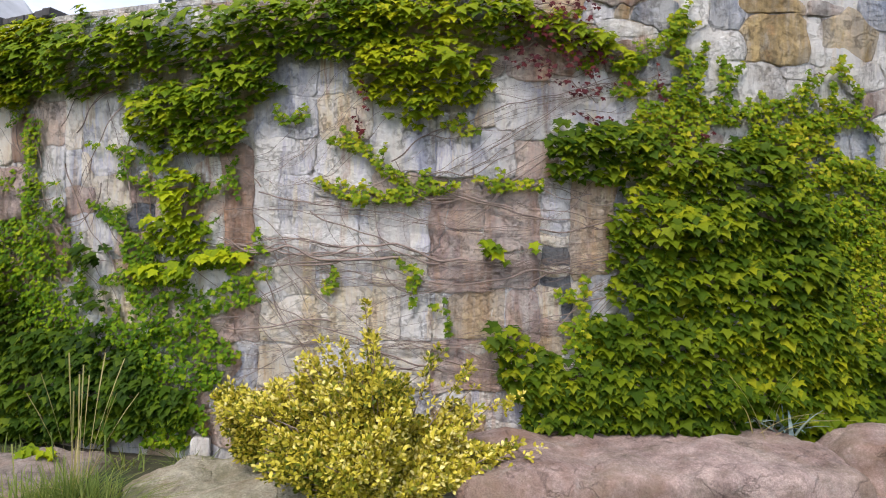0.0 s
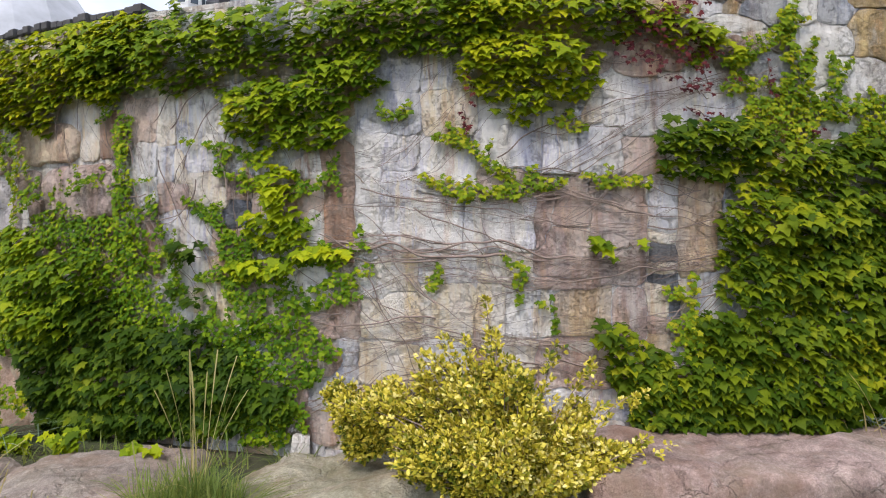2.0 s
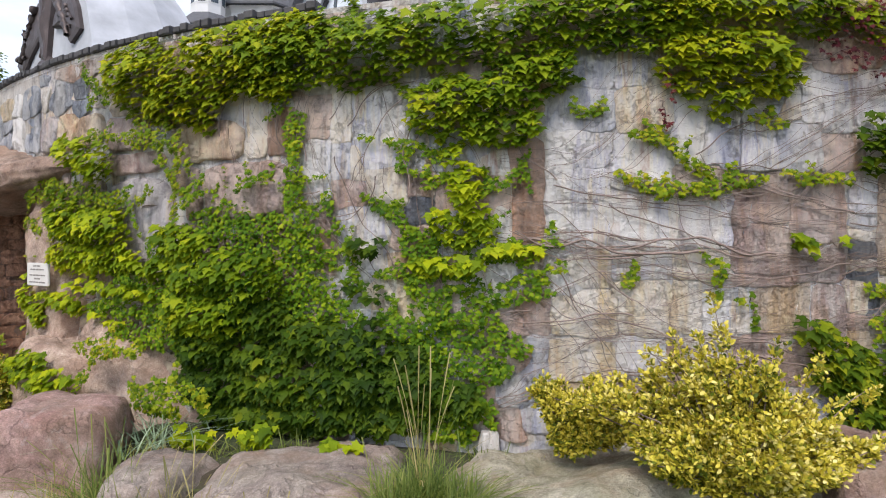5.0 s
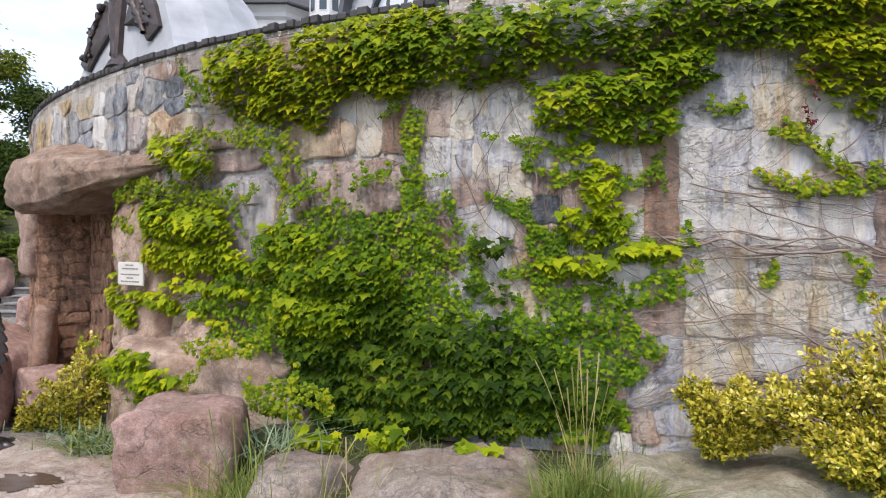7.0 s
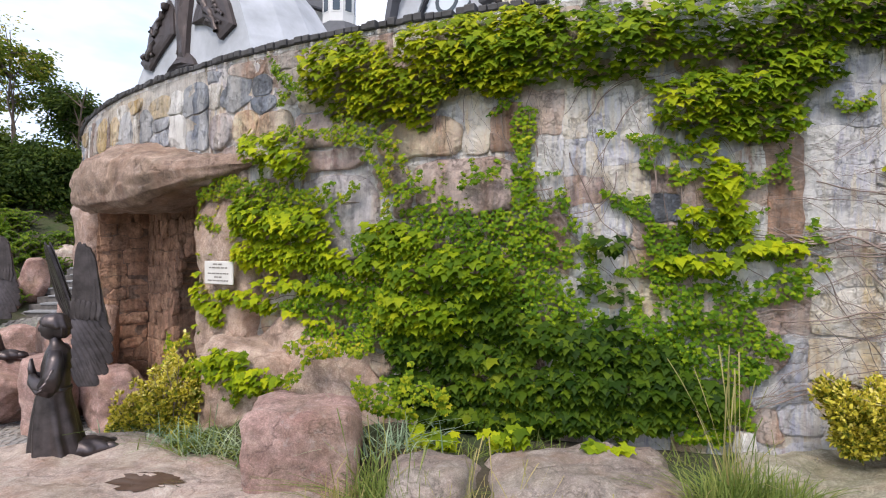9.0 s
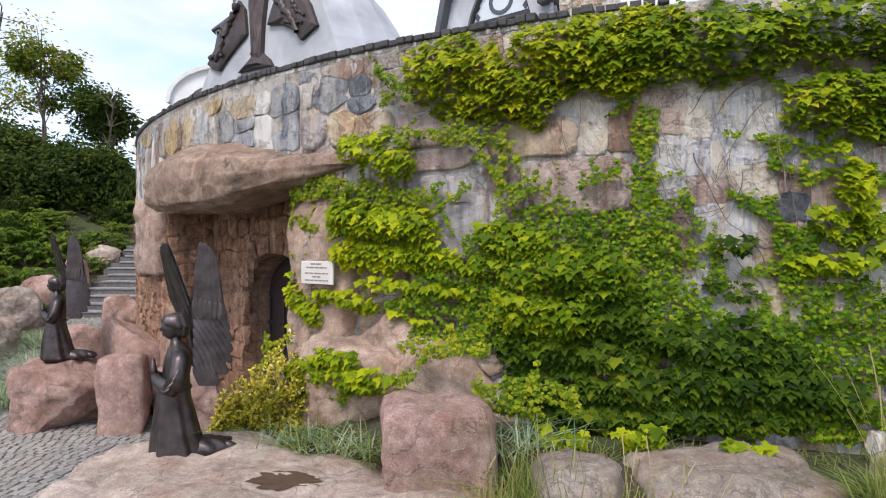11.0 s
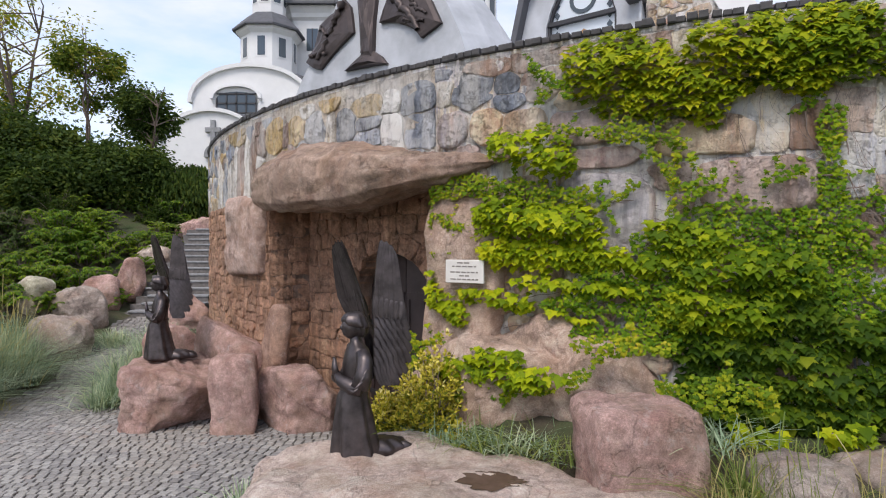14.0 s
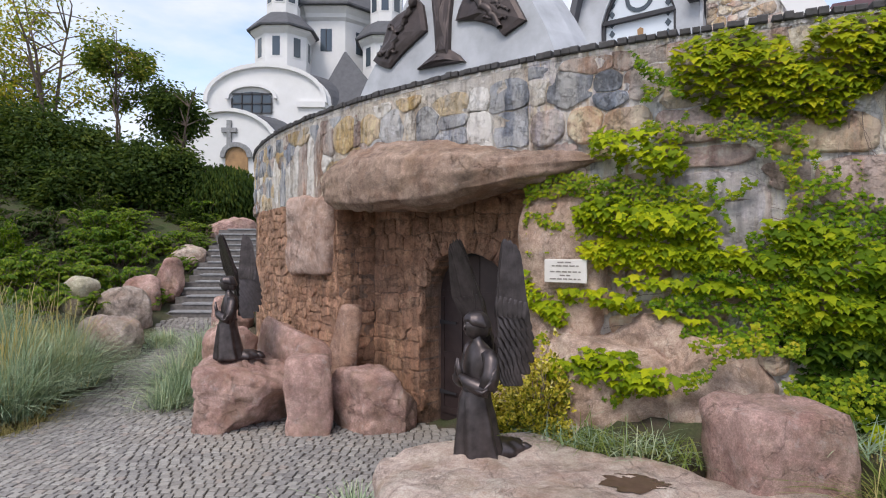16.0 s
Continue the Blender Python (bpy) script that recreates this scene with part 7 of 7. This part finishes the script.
# ---- the church on the hill ----
def build_church():
    t = thing("church", "large white plastered church with grey roofs and octagonal towers", "church")

    def octagon(cx, cy, r, z, n=8, ph=0.39):
        return [Vector((cx + r * math.cos(2 * math.pi * i / n + ph), cy + r * math.sin(2 * math.pi * i / n + ph), z)) for i in range(n)]

    def drum(name, cx, cy, prof, mat, n=8, parent=t):
        b = bmesh.new()
        loft(b, [octagon(cx, cy, r, z, n) for r, z in prof])
        bmesh.ops.recalc_face_normals(b, faces=b.faces[:])
        return part(name, b, mat, parent, smooth=False)

    def slab(name, pts, y0, y1, mat, parent=t, slant=0.0):
        b = bmesh.new()
        prism(b, [(x, y0, z) for x, z in pts], y1 - y0, (slant, 1, 0))
        return part(name, b, mat, parent, smooth=False)

    def wedge(cx, w, z0, spring, rise, n=16):
        return [(cx - w / 2, z0)] + [(cx - w / 2 * math.cos(math.pi * i / n), spring + rise * math.sin(math.pi * i / n) ** 0.9) for i in range(n + 1)] + [(cx + w / 2, z0)]

    def arch_band(name, cx, w, spring, rise, t0, y0, y1, mat, n=16, slant=0.0):
        for i in range(n):
            q = []
            for k, g in ((i, 0), (i + 1, 0), (i + 1, t0), (i, t0)):
                a = math.pi * k / n
                q.append((cx - (w / 2 + g) * math.cos(a), spring + (rise + g) * math.sin(a) ** 0.9))
            slab(name, q, y0, y1, mat, slant=slant)

    def window(cx, z0, w, h, y, arched=False, bars=2, rows_=2, depth=0.25):
        pts = wedge(cx, w, z0, z0 + h * 0.7, h * 0.3, 10) if arched else [(cx - w / 2, z0), (cx - w / 2, z0 + h), (cx + w / 2, z0 + h), (cx + w / 2, z0)]
        o = slab("window", pts, y - 0.05, y + depth, M_DARKGLASS)
        for i in range(bars + 1):
            x = cx - w / 2 + w * i / bars
            top_ = z0 + h * (0.7 + 0.3 * math.sqrt(max(0, 1 - (2 * (x - cx) / w) ** 2))) if arched else z0 + h
            slab("frame_bar", [(x - 0.05, z0), (x - 0.05, top_), (x + 0.05, top_), (x + 0.05, z0)], y - 0.12, y - 0.04, M_FRAME, o)
        for i in range(rows_ + 1):
            z = z0 + h * 0.9 * i / rows_
            slab("frame_bar", [(cx - w / 2, z - 0.05), (cx - w / 2, z + 0.05), (cx + w / 2, z + 0.05), (cx + w / 2, z - 0.05)], y - 0.12, y - 0.04, M_FRAME, o)
        return o

    # nave gable with its segmental top, and the porch before it
    slab("wall", wedge(-20.8, 8.2, 3.0, 12.9, 2.5), 42.0, 47.0, M_PLASTER, slant=0.75)
    arch_band("cornice", -20.8, 8.2, 12.9, 2.5, 0.28, 41.75, 42.6, M_PLASTER)
    arch_band("roof", -20.45, 8.2, 12.9, 2.5, 0.22, 42.62, 46.8, M_ROOF, slant=0.75)
    window(-21.75, 12.15, 2.8, 1.5, 41.98, True, 4, 2)
    arch_band("hood", -21.75, 3.2, 13.15, 0.85, 0.22, 41.7, 42.05, M_PLASTER, 10)
    slab("pilaster", [(-18.3, 3), (-18.3, 12.5), (-16.7, 12.5), (-16.7, 3)], 41.7, 42.1, M_PLASTER)
    slab("cornice", [(-18.5, 12.5), (-18.5, 12.9), (-16.5, 12.9), (-16.5, 12.5)], 41.5, 42.2, M_PLASTER)
    slab("cornice", [(-18.5, 10.6), (-18.5, 10.9), (-16.5, 10.9), (-16.5, 10.6)], 41.5, 42.2, M_PLASTER)
    slab("wall", wedge(-22.8, 6.8, 3.0, 8.9, 2.9), 40.0, 42.6, M_PLASTER, slant=0.75)
    arch_band("cornice", -22.8, 6.8, 8.9, 2.9, 0.24, 39.75, 40.4, M_PLASTER)
    arch_band("roof", -22.6, 6.8, 8.9, 2.9, 0.2, 40.42, 42.6, M_ROOF, slant=0.75)
    slab("cross", [(-22.75, 9.6), (-22.75, 11.2), (-22.45, 11.2), (-22.45, 9.6)], 39.8, 40.02, M_STEP)
    slab("cross", [(-23.1, 10.4), (-23.1, 10.7), (-22.1, 10.7), (-22.1, 10.4)], 39.78, 40.02, M_STEP)
    slab("icon", wedge(-22.1, 1.5, 7.6, 8.7, 0.7, 10), 39.9, 40.02, M_ICON)
    arch_band("hood", -22.1, 1.52, 8.7, 0.72, 0.3, 39.7, 40.05, M_STEP, 10)
    slab("wall", [(-18.5, 3), (-18.5, 13.0), (-9.0, 13.0), (-9.0, 3)], 44.0, 54.0, M_PLASTER)
    # hipped roof
    b = bmesh.new()
    base = [Vector(p) for p in ((-17.9, 42.6, 12.2), (-11.6, 42.6, 12.2), (-11.6, 49, 12.2), (-17.9, 49, 12.2))]
    loft(b, [base, [Vector((-15.7 + (p.x + 15.7) * 0.02, 45.0 + (p.y - 45) * 0.02, 17.5)) for p in base]])
    bmesh.ops.recalc_face_normals(b, faces=b.faces[:])
    part("roof", b, M_ROOF, t, smooth=False)
    slab("cornice", [(-19.1, 12.1), (-19.1, 12.5), (-11.4, 12.5), (-11.4, 12.1)], 42.4, 49.2, M_PLASTER)

    def tower(cx, cy, r, z0, eave, top_r, top_z, ww=0.55):
        tw = drum("tower", cx, cy, [(r, z0), (r, eave)], M_PLASTER)
        drum("cornice", cx, cy, [(r + 0.02, eave - 0.45), (r + 0.3, eave - 0.2), (r + 0.35, eave)], M_PLASTER, parent=tw)
        drum("tower_roof", cx, cy, [(r + 0.6, eave), (r + 0.62, eave + 0.12), (top_r + 0.35, eave + 1.2), (top_r + 0.1, eave + 1.35)], M_ROOF, parent=tw)
        drum("lantern", cx, cy, [(top_r, eave + 1.2), (top_r, top_z)], M_PLASTER, parent=tw)
        drum("lantern_roof", cx, cy, [(top_r + 0.5, top_z), (top_r + 0.2, top_z + 1.0), (0.1, top_z + 2.2)], M_ROOF, parent=tw)
        for rr, z, h in ((r, eave - 2.1, 1.4), (top_r, eave + 2.2, 1.7)):
            for k in (4, 5, 6, 7):
                a = 2 * math.pi * (k + 0.5) / 8 + 0.39
                ap = rr * math.cos(math.pi / 8)
                mm = Matrix.Translation((cx + math.cos(a) * ap, cy + math.sin(a) * ap, z)) @ Matrix.Rotation(a + math.pi / 2, 4, "Z")
                part("window", box_bm(-ww / 2, ww / 2, -0.05, 0.1, 0, h, m=mm), M_DARKGLASS, tw, smooth=False)
                part("surround", box_bm(-ww / 2 - 0.12, ww / 2 + 0.12, -0.02, 0.1, -0.12, h + 0.12, m=mm), M_PLASTER, tw, smooth=False)

    tower(-20.5, 45.5, 2.1, 8, 18.9, 1.25, 27)
    tower(-12.7, 46.5, 1.9, 8, 18.6, 1.3, 26)
    tower(-4.2, 47.5, 1.9, 8, 18.6, 1.3, 26)
    big = drum("main_drum", -17.5, 50.5, [(3.9, 8), (3.9, 21.6)], M_PLASTER)
    drum("cornice", -17.5, 50.5, [(3.92, 20.6), (4.15, 20.8), (4.2, 21.1), (4.45, 21.5), (4.5, 21.7)], M_PLASTER, parent=big)
    drum("drum_roof", -17.5, 50.5, [(4.9, 21.6), (4.9, 21.75), (3.0, 23.6), (2.6, 23.8)], M_ROOF, parent=big)
    drum("neck", -17.5, 50.5, [(2.4, 23.6), (2.4, 30.0)], M_PLASTER, 16, big)
    for k in (5, 6):
        a = 2 * math.pi * (k + 0.5) / 8 + 0.39
        ap = 3.9 * math.cos(math.pi / 8)
        mm = Matrix.Translation((-17.5 + math.cos(a) * ap, 50.5 + math.sin(a) * ap, 18.2)) @ Matrix.Rotation(a + math.pi / 2, 4, "Z")
        part("window", box_bm(-0.45, 0.45, -0.05, 0.1, 0, 1.75, m=mm), M_DARKGLASS, big, smooth=False)
        part("frame_bar", box_bm(-0.03, 0.03, -0.09, -0.05, 0, 1.75, m=mm), M_FRAME, big, smooth=False)


build_church()


# ---- stairs and paving ----
def build_stairs():
    st = thing("stairs", "flight of grey stone steps climbing beside the round wall", "stairs", kind="structure")
    for k in range(14):
        y, z, x0 = 15.0 + 0.36 * k, 0.84 + 0.172 * k, -15.05 - 0.035 * k
        w = 1.95 - 0.02 * k
        part("riser", box_bm(x0, x0 + w, y + 0.02, y + 0.5, z - 0.4, z + 0.125), M_RISER, st, smooth=False)
        part("tread", box_bm(x0 + (0.3 if k % 3 else 0.1), x0 + w + 0.02, y - 0.01, y + 0.42, z + 0.125, z + 0.172, 0.008), M_STEP, st, smooth=False)


build_stairs()


def paved(x, y):
    """True where the yard and the path are paved."""
    west = -14.0 - 0.12 * max(0, y - 8.5) - 0.6 * max(0, 7.6 - y) * 0.4
    east = -7.6 if y < 9.0 else -7.6 - 1.7 * (y - 9.0) if y < 10.5 else max(-13.35, -10.15 - 1.6 * (y - 10.5))
    out = math.hypot(x - CX, y - CY) - RAD
    niche = math.atan2(-(x - CX), -(y - CY)) * RAD
    inside = out > 0.05 or (REC0 < niche < REC1 and out > -DEEP)
    return west + 0.12 * math.sin(y * 3) < x < east and 3.2 < y < 15.0 and inside


def build_paving():
    bed = bmesh.new()
    gx, gy = np.linspace(-15.2, -7.3, 60), np.linspace(3.2, 15.05, 90)
    vs = {}
    for i, x in enumerate(gx):
        for j, y in enumerate(gy):
            if paved(x, y) or paved(x + 0.13, y) or paved(x, y - 0.13):
                vs[i, j] = bed.verts.new((x, y, float(ground_z(x, y)) + 0.006))
    for (i, j) in list(vs):
        q = [vs.get(k) for k in ((i, j), (i + 1, j), (i + 1, j + 1), (i, j + 1))]
        if all(q):
            bed.faces.new(q)
    paving = part("pavement", bed, M_JOINT)
    tagged(paving, "grey granite sett paving laid in wavy arcs", "pavement", kind="structure")
    rng = random.Random(8)
    top = [(-0.5, -0.5), (0.5, -0.5), (0.5, 0.5), (-0.5, 0.5)]
    unit_v = [(x, y, -0.6) for x, y in top] + [(x, y, 0.3) for x, y in top] + [(x * 0.86, y * 0.86, 0.5) for x, y in top]
    unit_f = [(i, (i + 1) % 4, 4 + (i + 1) % 4, 4 + i) for i in range(4)] + [(4 + i, 4 + (i + 1) % 4, 8 + (i + 1) % 4, 8 + i) for i in range(4)] + [(8, 9, 10, 11)]
    unit = raw_mesh("sett", unit_v, unit_f)
    unit.materials.append(M_SETT)
    verts, faces, single = [], [], 0
    pitch, row = 0.122, 0.112
    ny = int(12.6 / row)
    for j in range(ny):
        x = -15.4 + (j % 2) * pitch / 2
        while x < -7.2:
            w = pitch * rng.uniform(0.82, 1.1)
            arc = 0.1 * math.sin((x + 1.0) * math.pi / 1.7)
            y = 2.9 + j * row + arc
            xc = x + w / 2
            if paved(xc, y):
                slope = 0.1 * math.pi / 1.7 * math.cos((xc + 1.0) * math.pi / 1.7)
                z = float(ground_z(xc, y))
                m = Matrix.Translation((xc + rng.gauss(0, 0.004), y + rng.gauss(0, 0.006), z + 0.012 + rng.gauss(0, 0.0018))) @ Matrix.Rotation(math.atan(slope) + rng.gauss(0, 0.03), 4, "Z") @ Matrix.Diagonal((w * 0.85, row * rng.uniform(0.8, 0.9), 0.034, 1))
                if single < 300 and y > 6.5 and xc > -12.9 and rng.random() < 0.5:
                    ob = new("sett", unit)
                    ob.parent = paving
                    ob.matrix_basis = m
                    single += 1
                else:
                    base = len(verts)
                    verts.extend(m @ Vector(v) for v in unit_v)
                    faces.extend(tuple(base + i for i in f) for f in unit_f)
            x += w
    ob = link_mesh("sett_field", raw_mesh("sett_field", verts, faces), M_SETT, paving, smooth=False)
    tagged(ob, kind="stuff")


build_paving()


# ---- trees and shrubs ----
def tree(x, y, h, crown_z, crown_r, crown_h, label, seed, clumps=60, per=90, leaf=0.17, mat=None, weep=0.0, trunk=0.16, gap=0.3, stems=1):
    """A tapered trunk, limbs to each clump of the crown, and many leaves."""
    rng = np.random.default_rng(seed)
    mat = mat or M_TREE_LEAF
    z = float(ground_z(x, y)) - 0.1
    t = thing("tree", label, "tree", at=(x, y, z))
    h = (crown_z - z + 0.6 * crown_h) / 0.8
    verts, faces = [], []
    trunks = []
    for k in range(stems):
        sway = Vector((rng.normal(0, 0.35), rng.normal(0, 0.3), 0)) * (1 + 0.6 * (stems > 1))
        path = [Vector((0.12 * k, 0, 0)) + sway * (i / 7) ** 1.4 * h * 0.25 + Vector((rng.normal(0, 0.05), rng.normal(0, 0.05), h * 0.8 * i / 7)) for i in range(8)]
        tube(verts, faces, path, trunk, trunk * 0.18, 8)
        trunks.append(path)
    pos, tip = [], []
    lv, lf = [], []
    for c in range(clumps):
        d = Vector(rng.normal(0, 1, 3)).normalized() * rng.uniform(0.35, 1.0) ** 0.6
        p = Vector((d.x * crown_r, d.y * crown_r, crown_z - z + d.z * crown_h))
        if noise.noise(p * 0.55 + Vector((seed, 0, 0))) < -gap:
            continue
        path = trunks[c % stems]
        k = min(6, max(1, int((p.z - 0.5 * crown_r * rng.random()) / (h * 0.8) * 7)))
        a = path[k]
        mid = a.lerp(p, 0.5) + Vector((rng.normal(0, 0.12), rng.normal(0, 0.12), 0.15))
        tube(lv, lf, [a, a.lerp(mid, 0.5), mid, mid.lerp(p, 0.6), p], trunk * 0.32, 0.012, 5)
        rad = crown_r * rng.uniform(0.16, 0.32)
        for _ in range(int(per * rng.uniform(0.6, 1.3))):
            o = Vector(rng.normal(0, 1, 3)) * rad * 0.62
            if weep:
                o.z = -abs(o.z) * 2.4
            pos.append(p + o)
            tip.append(Vector((o.x, o.y, -0.3 * rad - weep * 3)) + Vector(rng.normal(0, 0.35, 3)) * rad)
    link_mesh("trunk", raw_mesh("trunk", verts, faces), M_BARK, t)
    link_mesh("branching", raw_mesh("branching", lv, lf), M_BARK, t)
    n = len(pos)
    nrm = rng.normal(0, 0.6, (n, 3)) + np.array([0, -0.6, 0.6])
    ob = link_mesh("crown", leaves_mesh("crown", np.array(pos), np.array(tip), nrm, leaf * rng.uniform(0.6, 1.3, n), 4 if weep else 5), mat, t)
    tagged(ob, kind="stuff")
    return t


def fern_shrub(x, y, h, label, seed, fronds=40, mat=None):
    """A sumac-like shrub: arching fronds with paired leaflets."""
    rng = np.random.default_rng(seed)
    z = float(ground_z(x, y)) - 0.05
    t = thing("sumac_shrub", label, "shrub", "shrubs on the bank", at=(x, y, z))
    verts, faces, pos, tip = [], [], [], []
    for _ in range(fronds):
        a = rng.uniform(0, 2 * math.pi)
        d = Vector((math.cos(a), math.sin(a), 0))
        ln = h * rng.uniform(0.35, 0.6)
        foot = Vector((rng.normal(0, 0.22 * h), rng.normal(0, 0.22 * h), h * rng.uniform(0.08, 0.75)))
        tube(verts, faces, [Vector((foot.x * 0.4, foot.y * 0.4, 0)), foot], 0.014, 0.008, 3)
        path = [foot + d * ln * k / 7 * 0.9 + Vector((0, 0, ln * (1.15 * k / 7 - 0.85 * (k / 7) ** 2))) for k in range(8)]
        tube(verts, faces, path[::2] + path[-1:], 0.007, 0.003, 3)
        for k in range(1, 8):
            side = d.cross(Vector((0, 0, 1)))
            for sgn in (-1, 1):
                for u in (0.0, 0.33, 0.66):
                    p = path[k].lerp(path[max(0, k - 1)], u)
                    pos.append(p)
                    tip.append(side * sgn + d * 0.55 + Vector((0, 0, -0.75)) + Vector(rng.normal(0, 0.12, 3)))
    n = len(pos)
    link_mesh("stem", raw_mesh("stem", verts, faces), M_BARK, t)
    ob = link_mesh("foliage", leaves_mesh("foliage", np.array(pos), np.array(tip), np.tile([0, -0.6, 0.8], (n, 1)) + rng.normal(0, 0.35, (n, 3)), 0.105 * h * rng.uniform(0.7, 1.2, n), 5), mat or M_SHRUB, t)
    tagged(ob, kind="stuff")
    return t


tree(-22.4, 21.5, 11.5, 9.9, 1.9, 2.6, "tall open tree with yellowing leaves", 1, 60, 130, 0.15, M_TREE_SUN, trunk=0.1, gap=0.0, stems=3)
tree(-24.6, 22.0, 9.0, 8.2, 2.0, 1.8, "yellowing tree at the edge of the wood", 11, 60, 110, 0.15, M_TREE_SUN, trunk=0.1, gap=0.05, stems=2)
tree(-19.6, 21.0, 10.4, 9.0, 1.05, 1.9, "slender tall tree with light green leaves", 2, 56, 130, 0.16, M_TREE_LEAF, trunk=0.06, gap=0.0, stems=2)
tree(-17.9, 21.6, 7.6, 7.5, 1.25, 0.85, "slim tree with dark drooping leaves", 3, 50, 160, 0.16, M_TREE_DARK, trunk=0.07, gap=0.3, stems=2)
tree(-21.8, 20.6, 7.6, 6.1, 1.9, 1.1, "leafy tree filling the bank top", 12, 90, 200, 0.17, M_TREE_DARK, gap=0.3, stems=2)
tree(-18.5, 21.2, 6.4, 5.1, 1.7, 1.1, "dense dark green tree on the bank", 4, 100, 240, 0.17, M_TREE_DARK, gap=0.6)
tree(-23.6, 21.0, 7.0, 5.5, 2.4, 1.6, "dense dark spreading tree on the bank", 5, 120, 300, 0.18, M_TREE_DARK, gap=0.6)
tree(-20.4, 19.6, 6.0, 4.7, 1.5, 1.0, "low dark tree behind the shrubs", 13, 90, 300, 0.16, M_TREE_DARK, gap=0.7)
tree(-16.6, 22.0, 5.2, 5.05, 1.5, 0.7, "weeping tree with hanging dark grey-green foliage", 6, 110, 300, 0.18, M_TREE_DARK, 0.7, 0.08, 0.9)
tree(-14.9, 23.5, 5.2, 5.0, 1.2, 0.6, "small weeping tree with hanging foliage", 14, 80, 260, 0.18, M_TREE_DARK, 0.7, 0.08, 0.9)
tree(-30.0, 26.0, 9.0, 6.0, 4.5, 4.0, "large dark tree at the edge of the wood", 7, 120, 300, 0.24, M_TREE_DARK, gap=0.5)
tree(-27.5, 20.5, 9.0, 7.2, 2.6, 2.6, "tall leafy tree on the bank", 9, 90, 150, 0.16, M_TREE_LEAF, gap=0.15, stems=2)
for i, (bx, by, bw, bh) in enumerate([(-18.9, 14.6, 1.25, 1.25), (-20.9, 15.5, 1.4, 1.4), (-20.2, 13.4, 1.1, 1.0), (-22.9, 15.0, 1.5, 1.4), (-17.7, 17.6, 0.8, 0.9), (-16.6, 20.2, 0.8, 0.8), (-19.0, 18.6, 1.2, 1.2), (-23.0, 18.0, 1.5, 1.6)]):
    # all but three bushes take the leaf with shadow in its colour
    bush(bx, by, float(ground_z(bx, by)) - 0.05, bw, bw * 0.8, bh, int(260 * bw), "dense green leafy bush on the bank", 70 + i, 0.075, M_SHRUB if i in (0, 2, 4) else M_TREE_DARK, per=60, blade=2)
PATCH = random.Random(17)
for i in range(80):
    y_ = PATCH.uniform(11.8, 21.2)
    x_ = -16.05 - 0.08 * max(0, 14 - y_) - 8.0 * PATCH.random() ** 1.2
    # most western shrubs use the leaf colour that includes shadow
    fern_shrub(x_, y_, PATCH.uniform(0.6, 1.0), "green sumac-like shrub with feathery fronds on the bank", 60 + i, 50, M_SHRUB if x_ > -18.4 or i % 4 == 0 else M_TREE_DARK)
for i in range(30):
    y_ = 14.6 + 0.23 * i
    fern_shrub(-15.3 - 0.097 * (y_ - 15) - PATCH.random() * 0.6, y_, PATCH.uniform(0.3, 0.6), "low fern-like shrub beside the stairs", 170 + i, 30)

# the stones come last
lay_walls()
